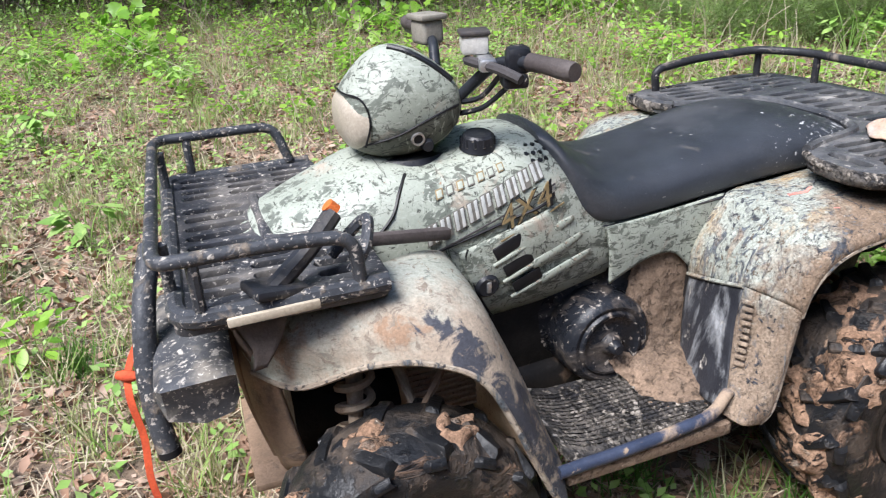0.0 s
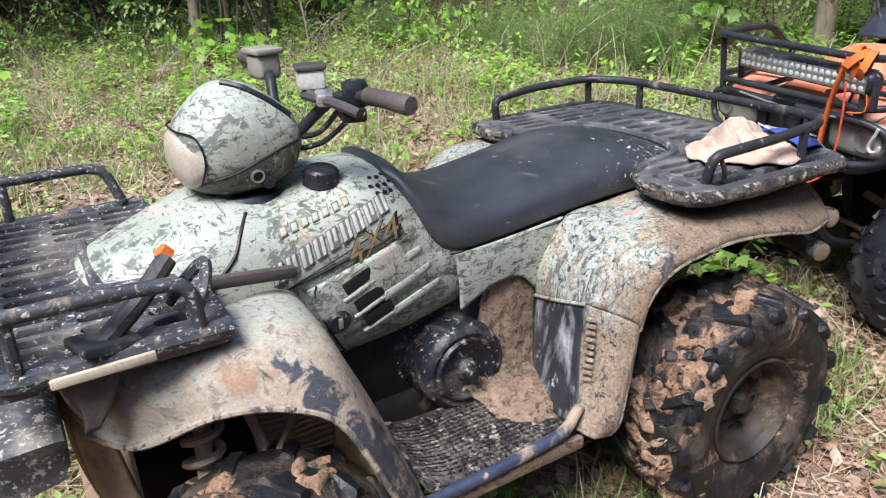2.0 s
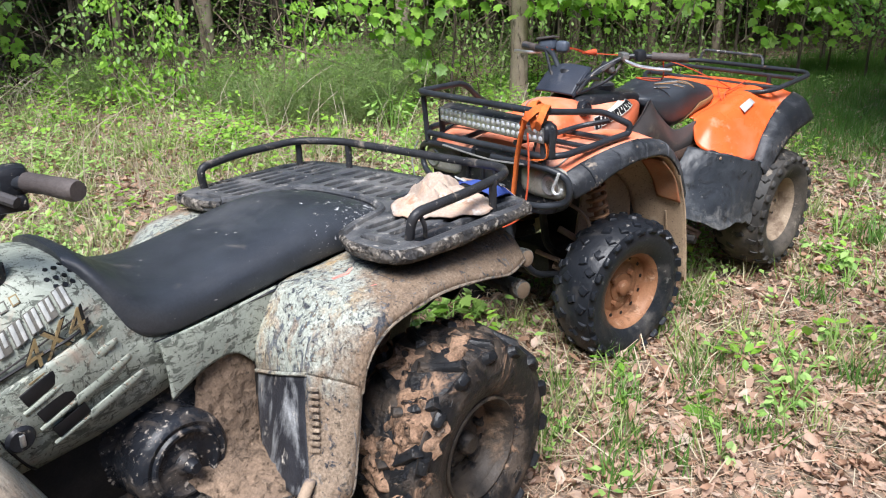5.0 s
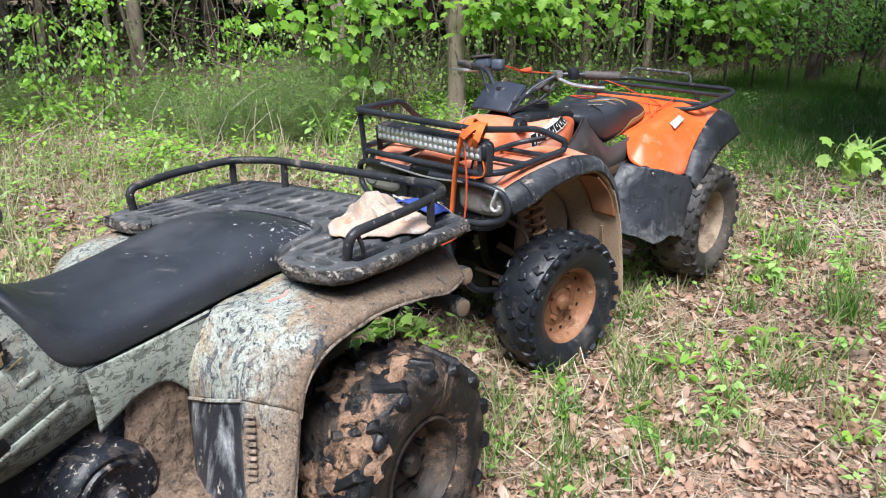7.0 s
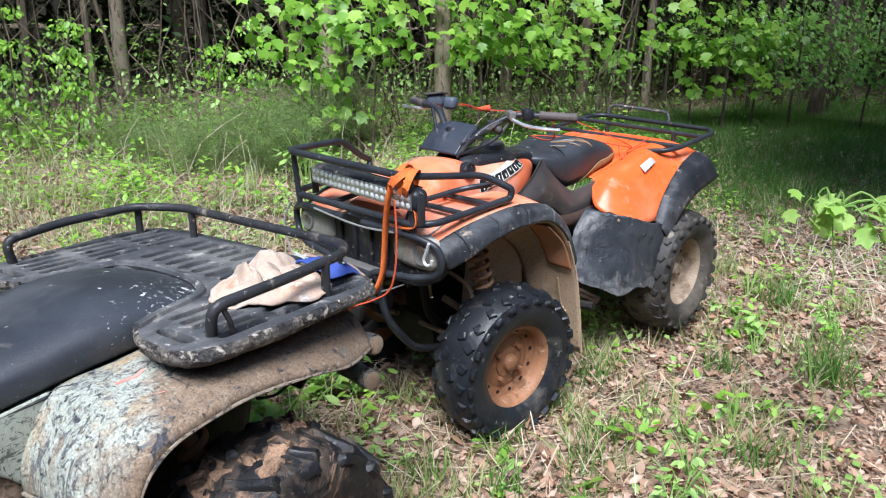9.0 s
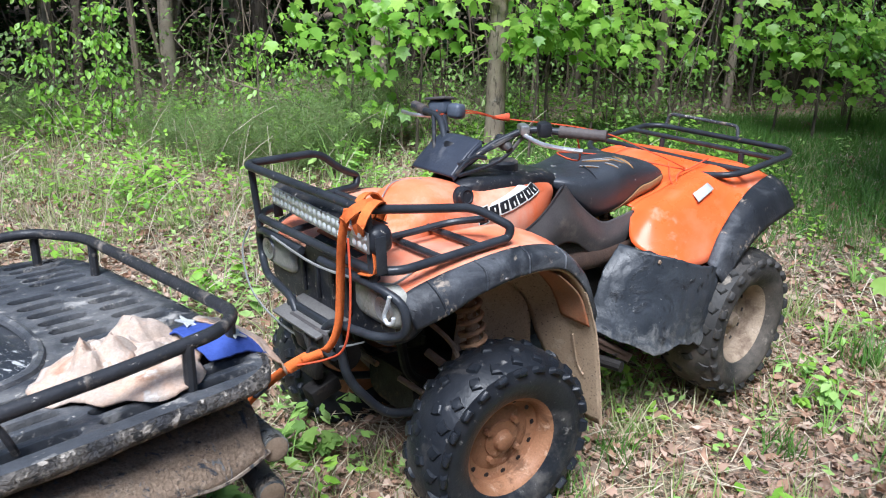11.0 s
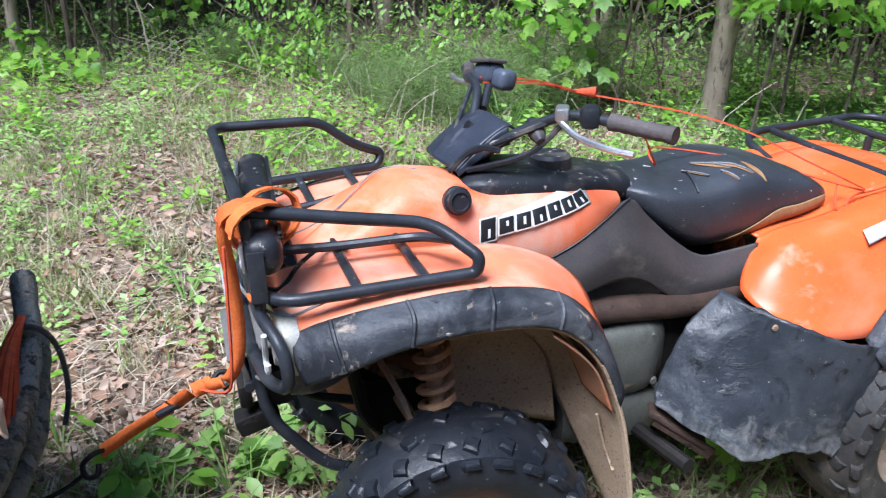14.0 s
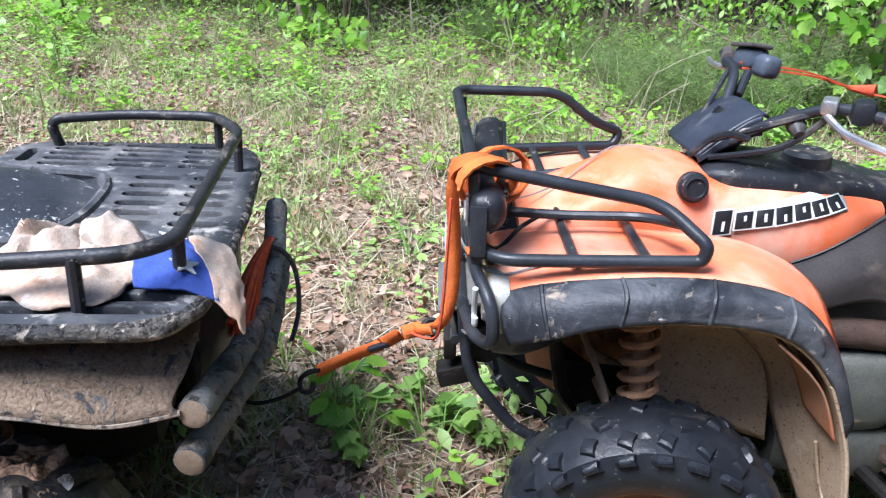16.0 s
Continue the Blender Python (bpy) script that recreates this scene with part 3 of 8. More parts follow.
def turns(yaw, tilt, roll=None):
    """Rotations: first roll about x, then tilt about y, then yaw about z."""
    roll = np.zeros_like(yaw) if roll is None else roll
    cy, sy, ct, st, cr, sr = np.cos(yaw), np.sin(yaw), np.cos(tilt), np.sin(tilt), np.cos(roll), np.sin(roll)
    return np.stack([np.stack([cy * ct, cy * st * sr - sy * cr, cy * st * cr + sy * sr], -1),
                     np.stack([sy * ct, sy * st * sr + cy * cr, sy * st * cr - cy * sr], -1),
                     np.stack([-st, ct * sr, ct * cr], -1)], -2)


# ---- ground ----
def lie(x, y):
    """The height of the ground."""
    far = np.clip(y - 3.6, 0, 14)
    h = -0.20 + 0.05 * far + 0.03 * np.clip(x - 3.0, 0, 12) * np.exp(-((y - 2.5) / 4) ** 2) * 0.6
    return h + 0.018 * np.sin(1.7 * x + 0.6 * y) * np.cos(1.3 * y - 0.4 * x) + 0.008 * np.sin(5.1 * x) * np.sin(4.7 * y + 1)


def build_ground():
    xs = np.unique(np.concatenate([np.linspace(-400, -12, 24), np.arange(-12, 16, 0.16), np.linspace(16, 400, 24)]))
    ys = np.unique(np.concatenate([np.linspace(-400, -5, 20), np.arange(-5, 16, 0.16), np.linspace(16, 400, 24)]))
    X, Y = np.meshgrid(xs, ys, indexing="ij")
    Z = lie(X, Y)
    v = np.stack([X, Y, Z], -1).reshape(-1, 3)
    a = np.arange(len(xs) * len(ys)).reshape(len(xs), len(ys))
    f = np.stack([a[:-1, :-1], a[1:, :-1], a[1:, 1:], a[:-1, 1:]], -1).reshape(-1, 4)
    me = bpy.data.meshes.new("ground")
    me.from_pydata(v.tolist(), [], f.tolist())
    me.materials.append(soil)
    me.shade_smooth()
    tagged(new("ground", me), "brown forest soil strewn with dead leaves and low weeds", "ground", kind="structure")


build_ground()


# ---- wheels ----
def tyre_mesh(radius, width, rim_r):
    w = width / 2
    prof = [(rim_r, -w * 0.72), (rim_r + 0.02, -w * 0.86), (rim_r + 0.45 * (radius - rim_r), -w), (radius - 0.05, -w * 0.97), (radius - 0.02, -w * 0.86),
            (radius, -w * 0.5), (radius + 0.004, 0), (radius, w * 0.5), (radius - 0.02, w * 0.86), (radius - 0.05, w * 0.97), (rim_r + 0.45 * (radius - rim_r), w),
            (rim_r + 0.02, w * 0.86), (rim_r, w * 0.72)]
    return lathe(prof, 48, close=True)


def lug_block(length, width, height, taper):
    """One tread lug, thicker at its root."""
    b = bmesh.new()
    bmesh.ops.create_cube(b, size=1.0)
    bmesh.ops.scale(b, vec=(length, width, height * 2), verts=b.verts)
    bmesh.ops.subdivide_edges(b, edges=[e for e in b.edges if abs(e.verts[0].co.y - e.verts[1].co.y) > 1e-5], cuts=2)
    for v in b.verts:
        if v.co.z > 0:
            v.co.x *= taper
            v.co.y *= 0.5 + 0.5 * taper
        v.co.x += 0.22 * length * math.cos(3.14 * v.co.y / width)
    crown = [e for e in b.edges if all(v.co.z > 0 for v in e.verts) and e.calc_face_angle(0) > 0.6]
    bmesh.ops.bevel(b, geom=crown, offset=min(0.005, 0.15 * length), segments=1, profile=0.5, affect="EDGES")
    return b


SHARED = {}


def shared_piece(name, key, make, material, parent, matrix):
    """A repeated small piece: each an object of its own on one mesh."""
    if key not in SHARED:
        ob = part(name, make(), material, parent, matrix=matrix)
        SHARED[key] = ob.data
        return ob
    ob = new(name, SHARED[key])
    ob.parent, ob.matrix_basis = parent, matrix
    return ob


def add_wheel(car, at, radius, width, rim_r, lugs, lug_h, style, rubber_mat, rim_mat, side, spin=0.0, steer=0.0, lean=0.0, dish=0.22):
    """A wheel; side is +1 where its outer face looks to +y."""
    up = Matrix.Rotation(radians(-90), 4, "X")  # z of the lathe becomes +y
    base = Matrix.Translation(at) @ Matrix.Rotation(radians(steer), 4, "Z") @ Matrix.Rotation(radians(lean), 4, "X") @ (Matrix() if side > 0 else Matrix.Rotation(math.pi, 4, "Z")) @ Matrix.Rotation(spin, 4, "Y")
    w = width / 2
    rp = [(rim_r + 0.006, -w * 0.74), (rim_r - 0.012, -w * 0.70), (rim_r - 0.02, -w * 0.3), (rim_r - 0.022, w * 0.45), (rim_r - 0.004, w * 0.70), (rim_r + 0.012, w * 0.76), (rim_r + 0.014, w * 0.70),
          (rim_r - 0.002, w * 0.60), (rim_r - 0.012, w * (dish + 0.14)), (rim_r - 0.03, w * (dish + 0.08)), (rim_r - 0.052, w * dish), (rim_r - 0.072, w * (dish + 0.08)), (0.0, w * (dish + 0.08))]
    b = lathe(rp, 40)
    bmesh.ops.transform(b, matrix=up, verts=b.verts)
    wheel = part("wheel", b, rim_mat, car, matrix=base)
    b = tyre_mesh(radius, width, rim_r)
    bmesh.ops.transform(b, matrix=up, verts=b.verts)
    part("tyre", b, rubber_mat, wheel)
    far_side = None
    turn = Matrix(((0, 0, 1, 0), (1, 0, 0, 0), (0, 1, 0, 0), (0, 0, 0, 1)))
    for k in range(lugs):
        a0 = 2 * math.pi * k / lugs
        if style == "bars":
            cells = [(s * 0.245, 0.47, 34 * s, 0.034, 0.25 * s) for s in (-1, 1)] + [(s * 0.470, 0.11, 0, 0.044, 0.25 * s) for s in (-1, 1)]
        else:
            cells = [(0.10 if k % 2 else -0.10, 0.20, 24 if k % 2 else -24, 0.034, 0.0)] + [(s * 0.31, 0.19, -28 * s, 0.036, 0.4) for s in (-1, 1)] + [(s * 0.475, 0.11, 0, 0.040, 0.5) for s in (-1, 1)]
        for y, lw, yaw, ll, ph in cells:
            edge = abs(y) > 0.42
            rr = radius - 0.030 if edge else radius - 0.010 * (abs(y) / 0.3) ** 2
            tilt = math.copysign(52, y) if edge else 40 * y
            m = up @ Matrix.Rotation(a0 + ph * 2 * math.pi / lugs, 4, "Z") @ Matrix.Translation((rr, 0, y * width)) @ Matrix.Rotation(radians(-tilt), 4, "Y") @ turn @ Matrix.Rotation(radians(yaw), 4, "Z")
            if side < 0:
                b = lug_block(ll, lw * width, lug_h, 0.72)
                bmesh.ops.transform(b, matrix=m, verts=b.verts)
                far_side = join(far_side, b)
            else:
                shared_piece("lug", (rubber_mat.name, round(ll, 3), round(lw * width, 3), lug_h), lambda: lug_block(ll, lw * width, lug_h, 0.72), rubber_mat, wheel, m)
    if far_side:
        part("tread", far_side, rubber_mat, wheel)
    if style == "bars" and side > 0:
        lip = lathe([(rim_r - 0.008, w * 0.68), (rim_r - 0.002, w * 0.82), (rim_r + 0.003, w * 0.86), (rim_r + 0.008, w * 0.85), (rim_r + 0.010, w * 0.78)], 40, None, up, True)
        part("rim_lip", lip, rim_dark, wheel, "scraped black rim lip")
    b = lathe([(0.0, w * (dish + .40)), (0.022, w * (dish + .40)), (0.030, w * (dish + .34)), (0.034, w * (dish + .18)), (0.058, w * (dish + .14)), (0.062, w * dish)], 20)
    for k in range(4):
        a = math.pi / 4 + k * math.pi / 2
        b = lathe([(0.0, w * (dish + .28)), (0.009, w * (dish + .28)), (0.011, w * (dish + .06))], 6, b, Matrix.Translation((0.070 * math.cos(a), 0.070 * math.sin(a), 0)))
    bmesh.ops.transform(b, matrix=up, verts=b.verts)
    part("hub", b, rim_mat, wheel)
    for k in range(12):
        a = 2 * math.pi * k / 12
        shared_piece("vent_hole", ("vent", 0), lambda: lathe([(0.0, 0.0015), (0.0085, 0.0015), (0.0085, 0.0)], 8), black_print_and_shade, wheel, up @ Matrix.Translation(((rim_r - 0.036) * math.cos(a), (rim_r - 0.036) * math.sin(a), w * (dish + 0.066))))
    return wheel


def coil(car, top, bottom, r, turns_n, wire_r, material):
    t, e = Vector(top), Vector(bottom)
    axis = (e - t)
    ref = axis.orthogonal().normalized()
    oth = axis.normalized().cross(ref)
    pts = [t + axis * (k / 90) + (ref * math.cos(k / 90 * turns_n * 2 * math.pi) + oth * math.sin(k / 90 * turns_n * 2 * math.pi)) * r for k in range(91)]
    shock = part("shock_absorber", sweep(bmesh.new(), [t, t + axis * 0.5, e], [r * 0.55, r * 0.55, r * 0.4], 10), material, car)
    part("spring", sweep(bmesh.new(), pts, wire_r, 6), material, shock)


def slotted(x0, x1, y0, y1, z, thick, slots):
    """A moulded tray with slots (x0, x1, y0, y1) through it."""
    xs = sorted({x0, x1, *(v for s in slots for v in s[:2] if x0 < v < x1)})
    ys = sorted({y0, y1, *(v for s in slots for v in s[2:] if y0 < v < y1)})
    b = bmesh.new()
    grid = {}

    def vert(i, j):
        if (i, j) not in grid:
            grid[i, j] = b.verts.new((xs[i], ys[j], z))
        return grid[i, j]
    for i in range(len(xs) - 1):
        for j in range(len(ys) - 1):
            cx, cy = (xs[i] + xs[i + 1]) / 2, (ys[j] + ys[j + 1]) / 2
            if any(s[0] < cx < s[1] and s[2] < cy < s[3] for s in slots):
                continue
            b.faces.new((vert(i, j), vert(i + 1, j), vert(i + 1, j + 1), vert(i, j + 1)))
    r = bmesh.ops.extrude_face_region(b, geom=b.faces[:])
    bmesh.ops.translate(b, vec=(0, 0, -thick), verts=[v for v in r["geom"] if isinstance(v, bmesh.types.BMVert)])
    up = [e for e in b.edges if abs(e.verts[0].co.z - e.verts[1].co.z) > 0.5 * thick and len(e.link_faces) == 2 and e.calc_face_angle(0) > 1.0]
    bmesh.ops.bevel(b, geom=up, offset=0.009, segments=2, profile=0.5, affect="EDGES")
    return b


def plate(outline, slots, z, thick, bend=0.03, edge=0.003):
    """A moulded plate in plan: a rounded outline with round-ended slots (x0, x1, y0, y1) through it, top at z."""
    cu = bpy.data.curves.new("plate", "CURVE")
    cu.dimensions, cu.fill_mode = "2D", "BOTH"
    cu.extrude, cu.bevel_depth, cu.bevel_resolution = thick / 2 - edge, edge, 1
    loop = [Vector((x, y, 0)) for x, y in outline]
    rings = [fillet([loop[-1]] + loop + [loop[0]], bend, 4)[1:-1]]
    for x0, x1, y0, y1 in slots:
        r, c = min(x1 - x0, y1 - y0) / 2, [(k * math.pi / 4) for k in range(5)]
        if x1 - x0 > y1 - y0:
            ring = [(x0 + r - r * math.sin(a), (y0 + y1) / 2 + r * math.cos(a)) for a in c] + [(x1 - r + r * math.sin(a), (y0 + y1) / 2 - r * math.cos(a)) for a in c]
        else:
            ring = [((x0 + x1) / 2 - r * math.cos(a), y0 + r - r * math.sin(a)) for a in c] + [((x0 + x1) / 2 + r * math.cos(a), y1 - r + r * math.sin(a)) for a in c]
        rings.append([(x, y, 0) for x, y in ring])
    for ring in rings:
        sp = cu.splines.new("POLY")
        sp.points.add(len(ring) - 1)
        sp.use_cyclic_u = True
        for p, q in zip(sp.points, ring):
            p.co = (q[0], q[1], 0, 1)
    tmp = bpy.data.objects.new("tmp", cu)
    me = bpy.data.meshes.new_from_object(tmp)
    bpy.data.objects.remove(tmp)
    b = bmesh.new()
    b.from_mesh(me)
    bpy.data.meshes.remove(me)
    bmesh.ops.remove_doubles(b, verts=b.verts[:], dist=1e-5)
    bmesh.ops.translate(b, vec=(0, 0, z - thick / 2), verts=b.verts[:])
    return b


def ring_slots(xa, xb, ya, yb, pitch, wide, length=0.15, gap=0.018):
    """Rows of short slots that run lengthwise, side by side from ya to yb."""
    out, y = [], ya
    n = max(1, round((xb - xa) / length))
    step = (xb - xa) / n
    while y + wide <= yb + 1e-6:
        out += [(xa + k * step + gap / 2, xa + (k + 1) * step - gap / 2, y, y + wide) for k in range(n)]
        y += pitch
    return out


def faceted(sections, off=0.0):
    """A moulded shell with flat sides: sections (x, bottom, top, half width, half width at the top), set off by off in y."""
    b = bmesh.new()
    rings = []
    for x, lo, hi, w, wt in sections:
        h = hi - lo
        half = [(0.0, lo), (w * 0.8, lo), (w, lo + 0.12 * h), (w * 0.97 + wt * 0.03, lo + 0.45 * h), (wt * 1.04, hi - 0.10 * h), (wt * 0.9, hi - 0.02 * h), (0.0, hi)]
        ring = [(x, y + off, z) for y, z in half] + [(x, off - y, z) for y, z in half[-2:0:-1]]
        rings.append([b.verts.new(v) for v in ring])
    for p, q in zip(rings, rings[1:]):
        for k in range(len(p)):
            b.faces.new((p[k], p[(k + 1) % len(p)], q[(k + 1) % len(p)], q[k]))
    b.faces.new(rings[0])
    b.faces.new(rings[-1])
    sharp = [e for e in b.edges if len(e.link_faces) == 2 and e.calc_face_angle(0) > 0.35]
    bmesh.ops.bevel(b, geom=sharp, offset=0.007, segments=2, profile=0.5, affect="EDGES", clamp_overlap=True)
    return b


def saddle(sections, n=40, steps=5):
    """A seat: flat below, domed above; sections (x, bottom, top, half width)."""
    dense = spline([Vector((s[1], s[2], s[3])) for s in sections], steps * (len(sections) - 1))
    xs = spline([Vector((s[0], 0, 0)) for s in sections], steps * (len(sections) - 1))
    b = bmesh.new()
    rings = []
    for d, x in zip(dense, xs):
        lo, hi, w = d
        c = lo + 0.36 * (hi - lo)
        ring = []
        for k in range(n):
            a = 2 * math.pi * k / n
            ca, sa = math.cos(a), math.sin(a)
            p, h = (2.35, hi - c) if sa > 0 else (4.5, c - lo)
            ring.append(b.verts.new((x.x, w * math.copysign(abs(ca) ** (2 / p), ca), c + h * math.copysign(abs(sa) ** (2 / p), sa))))
        rings.append(ring)
    for p, q in zip(rings, rings[1:]):
        for k in range(n):
            b.faces.new((p[k], p[(k + 1) % n], q[(k + 1) % n], q[k]))
    b.faces.new(rings[0])
    b.faces.new(rings[-1])
    return b


# ---- the camouflage quad bike ----
S_POSE = pose(1.144, 2.306, -0.21, 2.0, -1.0, 208.5)
quad = tagged(new("quad_bike"), "muddy camouflage quad bike with black seat and racks", "quad bike", "parked quad bikes")
quad.matrix_basis = S_POSE


def build_camo_quad(q):
    add = lambda name, bm, m, parent=q, label="", **k: part(name, bm, m, parent, label, **k)
    # wheels
    for y, sd in ((0.47, 1), (-0.47, -1)):
        add_wheel(q, (0.025, y, 0.30), 0.300, 0.27, 0.136, 15, 0.013, "bars", rubber_mud, rim_dark, sd, 0.2 + sd, dish=0.20)
        add_wheel(q, (1.235, y * 0.94, 0.268), 0.278, 0.21, 0.136, 15, 0.012, "bars", rubber_mud, rim_dark, sd, 0.7 * sd, 4, dish=0.05)
    # clay packed between the lugs
    def cake(cx, cy, cz, r, a0, a1, y0, y1, seed):
        rows = []
        rg = random.Random(seed)
        for i in range(17):
            a = a0 + (a1 - a0) * i / 16
            row = []
            for j in range(9):
                v = j / 8
                e = min(1.0, 5 * min(v, 1 - v) + 0.05) * min(1.0, 6 * min(i / 16, 1 - i / 16) + 0.05)
                y = y0 + (y1 - y0) * v + 0.03 * noise.noise((a * 5, seed, v))
                h = r - 0.014 - 1.1 * max(0.0, abs(y) - 0.09) + e * (0.022 + 0.022 * noise.noise((a * 7 + seed, v * 5, seed)))
                row.append((cx + h * math.cos(a), cy + y, cz + h * math.sin(a)))
            rows.append(row)
        return patch(rows, 36, 36, 0.006, rough=0.007)
    for a0, a1, y0, y1, sd in ((-0.60, 0.10, -0.06, 0.125, 1), (0.0, 0.55, -0.10, 0.09, 2), (0.42, 0.98, 0.0, 0.135, 3), (0.90, 1.30, -0.10, 0.03, 4), (1.25, 1.72, -0.02, 0.09, 5), (-0.85, -0.35, 0.0, 0.12, 9), (1.72, 2.15, -0.11, 0.02, 10)):
        add("caked_mud", cake(0.025, .47, .30, .300, a0, a1, y0, y1, sd), mud_mat)
    for a0, a1, y0, y1, sd in ((1.1, 1.5, -0.05, 0.05, 6), (1.75, 2.15, -0.02, 0.07, 7), (0.5, 0.9, 0.0, 0.07, 8)):
        add("caked_mud", cake(1.235, .442, .268, .278, a0, a1, y0, y1, sd), mud_mat)
    # front fenders
    inner = [(1.47, .20, .70), (1.36, .25, .775), (1.23, .28, .80), (1.12, .24, .795), (1.05, .212, .765), (1.01, .212, .68), (0.955, .215, .565), (0.915, .26, .465), (0.90, .36, .375)]
    mid = [(1.485, .235, .675), (1.385, .33, .735), (1.255, .375, .775), (1.14, .38, .785), (1.055, .375, .745), (1.01, .38, .66), (0.965, .40, .545), (0.93, .42, .44), (0.905, .45, .36)]
    band = [(1.485, .255, .665), (1.39, .36, .70), (1.27, .415, .735), (1.17, .44, .745), (1.08, .46, .705), (1.02, .475, .605), (0.98, .485, .50), (0.945, .49, .405), (0.915, .495, .335)]
    lip = [(1.475, .27, .645), (1.40, .355, .640), (1.28, .425, .695), (1.18, .465, .698), (1.09, .49, .655), (1.035, .508, .555), (0.995, .516, .455), (0.955, .52, .365), (0.92, .52, .305)]
    for f in (lambda c: c, flip):
        lip2 = [(x, y + (0.006 if y > 0 else -0.006), z - 0.015) for x, y, z in f(lip)]
        fender = add("front_fender", patch([f(inner), f(mid), f(band), f(lip), lip2], 44, 22, 0.003), camo_mud, thick=0.006)
        add("fender_edge", cord(lip2, 0.0065, 7, 60), camo_edge, fender)
    # mud liner inside the front wheel arch
    for s in (1, -1):
        add("inner_fender", patch([[(1.02, s * .16, .70), (0.985, s * .16, .52), (0.98, s * .16, .33)], [(1.03, s * .42, .68), (1.0, s * .45, .52), (0.965, s * .47, .34)]], 10, 6, 0.004), liner, thick=0.006)
    # rear fenders
    shelf = [
        [(.424, .203, .583), (.425, .200, .640), (.395, .203, .705), (.342, .205, .776), (.21, .208, .790), (.10, .212, .800), (-.06, .235, .808), (-.20, .25, .808), (-.335, .25, .795)],
        [(.432, .300, .612), (.420, .295, .675), (.375, .290, .745), (.325, .295, .787), (.20, .30, .805), (.09, .30, .812), (-.06, .31, .813), (-.20, .31, .806), (-.34, .29, .79)],
        [(.429, .402, .640), (.409, .388, .705), (.361, .375, .755), (.297, .394, .790), (.19, .40, .802), (.08, .40, .805), (-.07, .40, .798), (-.21, .385, .79), (-.350, .35, .785)],
        [(.405, .455, .632), (.385, .450, .700), (.345, .455, .746), (.285, .465, .776), (.19, .468, .788), (.085, .468, .790), (-.08, .46, .776), (-.22, .445, .762), (-.342, .42, .755)],
        [(.372, .497, .615), (.362, .503, .672), (.332, .508, .720), (.280, .513, .754), (.19, .515, .770), (.085, .512, .772), (-.09, .50, .745), (-.22, .487, .716), (-.325, .464, .722)]]
    shelf.append([(x - .010, y + .003, z - .020) for x, y, z in shelf[-1]])
    column = [
        [(.429, .402, .640), (.447, .404, .560), (.466, .425, .480), (.500, .462, .405), (.520, .475, .380)],
        [(.405, .455, .632), (.420, .462, .550), (.447, .485, .465), (.480, .512, .395), (.500, .515, .370)],
        [(.372, .497, .615), (.385, .500, .550), (.408, .508, .465), (.435, .518, .390), (.462, .516, .362)]]
    column.append([(x - .014, y - .004, z - .004) for x, y, z in column[-1]])
    inset = [
        [(.424, .203, .583), (.437, .212, .510), (.455, .230, .430), (.480, .270, .370)],
        [(.436, .300, .612), (.456, .310, .520), (.478, .335, .435), (.505, .370, .370)],
        [(.431, .400, .640), (.450, .403, .545), (.470, .428, .465), (.512, .470, .380)]]
    for f in (lambda c: c, flip):
        far = f([(0, 1, 0)])[0][1] < 0
        lift = (lambda c: [(x, y, z + 0.02) for x, y, z in c]) if far else (lambda c: c)
        b = patch([lift(f(c)) for c in shelf], 44, 26, 0.003)
        patch([f(c) for c in column], 20, 14, 0.003, bm=b)
        fender = add("rear_fender", b, rear_mud, label="broad rear fender smeared with tan mud", thick=0.006)
        add("fender_edge", cord(lift(f(shelf[-1])), 0.0055, 7, 60), camo_edge, fender)
        add("fender_edge", cord(f(column[-1]), 0.0055, 7, 30), camo_edge, fender)
        add("mud_guard", patch([[(x - .004, y, z - .004) for x, y, z in f(c)] for c in inset], 14, 12, 0.003), surface_guard, fender, "scuffed black mud guard", thick=0.008)
        add("guard_step", cord([(x + .003, y, z) for x, y, z in f([c[0] for c in inset])], 0.005, 7, 16), rear_mud, fender)
    for f in (lambda c: c, flip):
        add("body_side", patch([f([(.665, .208, .752), (.56, .207, .758), (.45, .207, .768), (.346, .207, .779)]), f([(.655, .212, .690), (.555, .211, .712), (.465, .209, .712), (.392, .206, .705)]), f([(.650, .207, .607), (.555, .206, .650), (.480, .204, .652), (.427, .202, .604)])], 22, 12), camo, label="camouflage body side below the seat", thick=0.006)
    for sd in (1, -1):
        add("arch_wall", patch([[(.415, sd * .19, .78), (.20, sd * .19, .79), (0.0, sd * .19, .80), (-.22, sd * .19, .80)], [(.43, sd * .20, .55), (.22, sd * .18, .55), (0.0, sd * .17, .56), (-.20, sd * .17, .60)], [(.45, sd * .20, .33), (.25, sd * .16, .33), (0.0, sd * .14, .36), (-.18, sd * .14, .44)]], 14, 10, 0.006), dark_metal, label="dark mud splashed inner arch", thick=0.006)
    add("body_seam", cord([(.428, .199, .600), (.428, .201, .640), (.398, .206, .706), (.346, .209, .778)], 0.003, 6, 20), black_print_and_shade)
    tread = bmesh.new()
    for k in range(10):
        box((0.010, 0.024, 0.006), (0.440 + 0.0030 * k, 0.428 + 0.0025 * k, 0.615 - 0.015 * k), 0.003, turned((0, 72, 30)), tread)
    add("moulded_ribs", tread, rear_mud, label="mud filled moulded ribs")
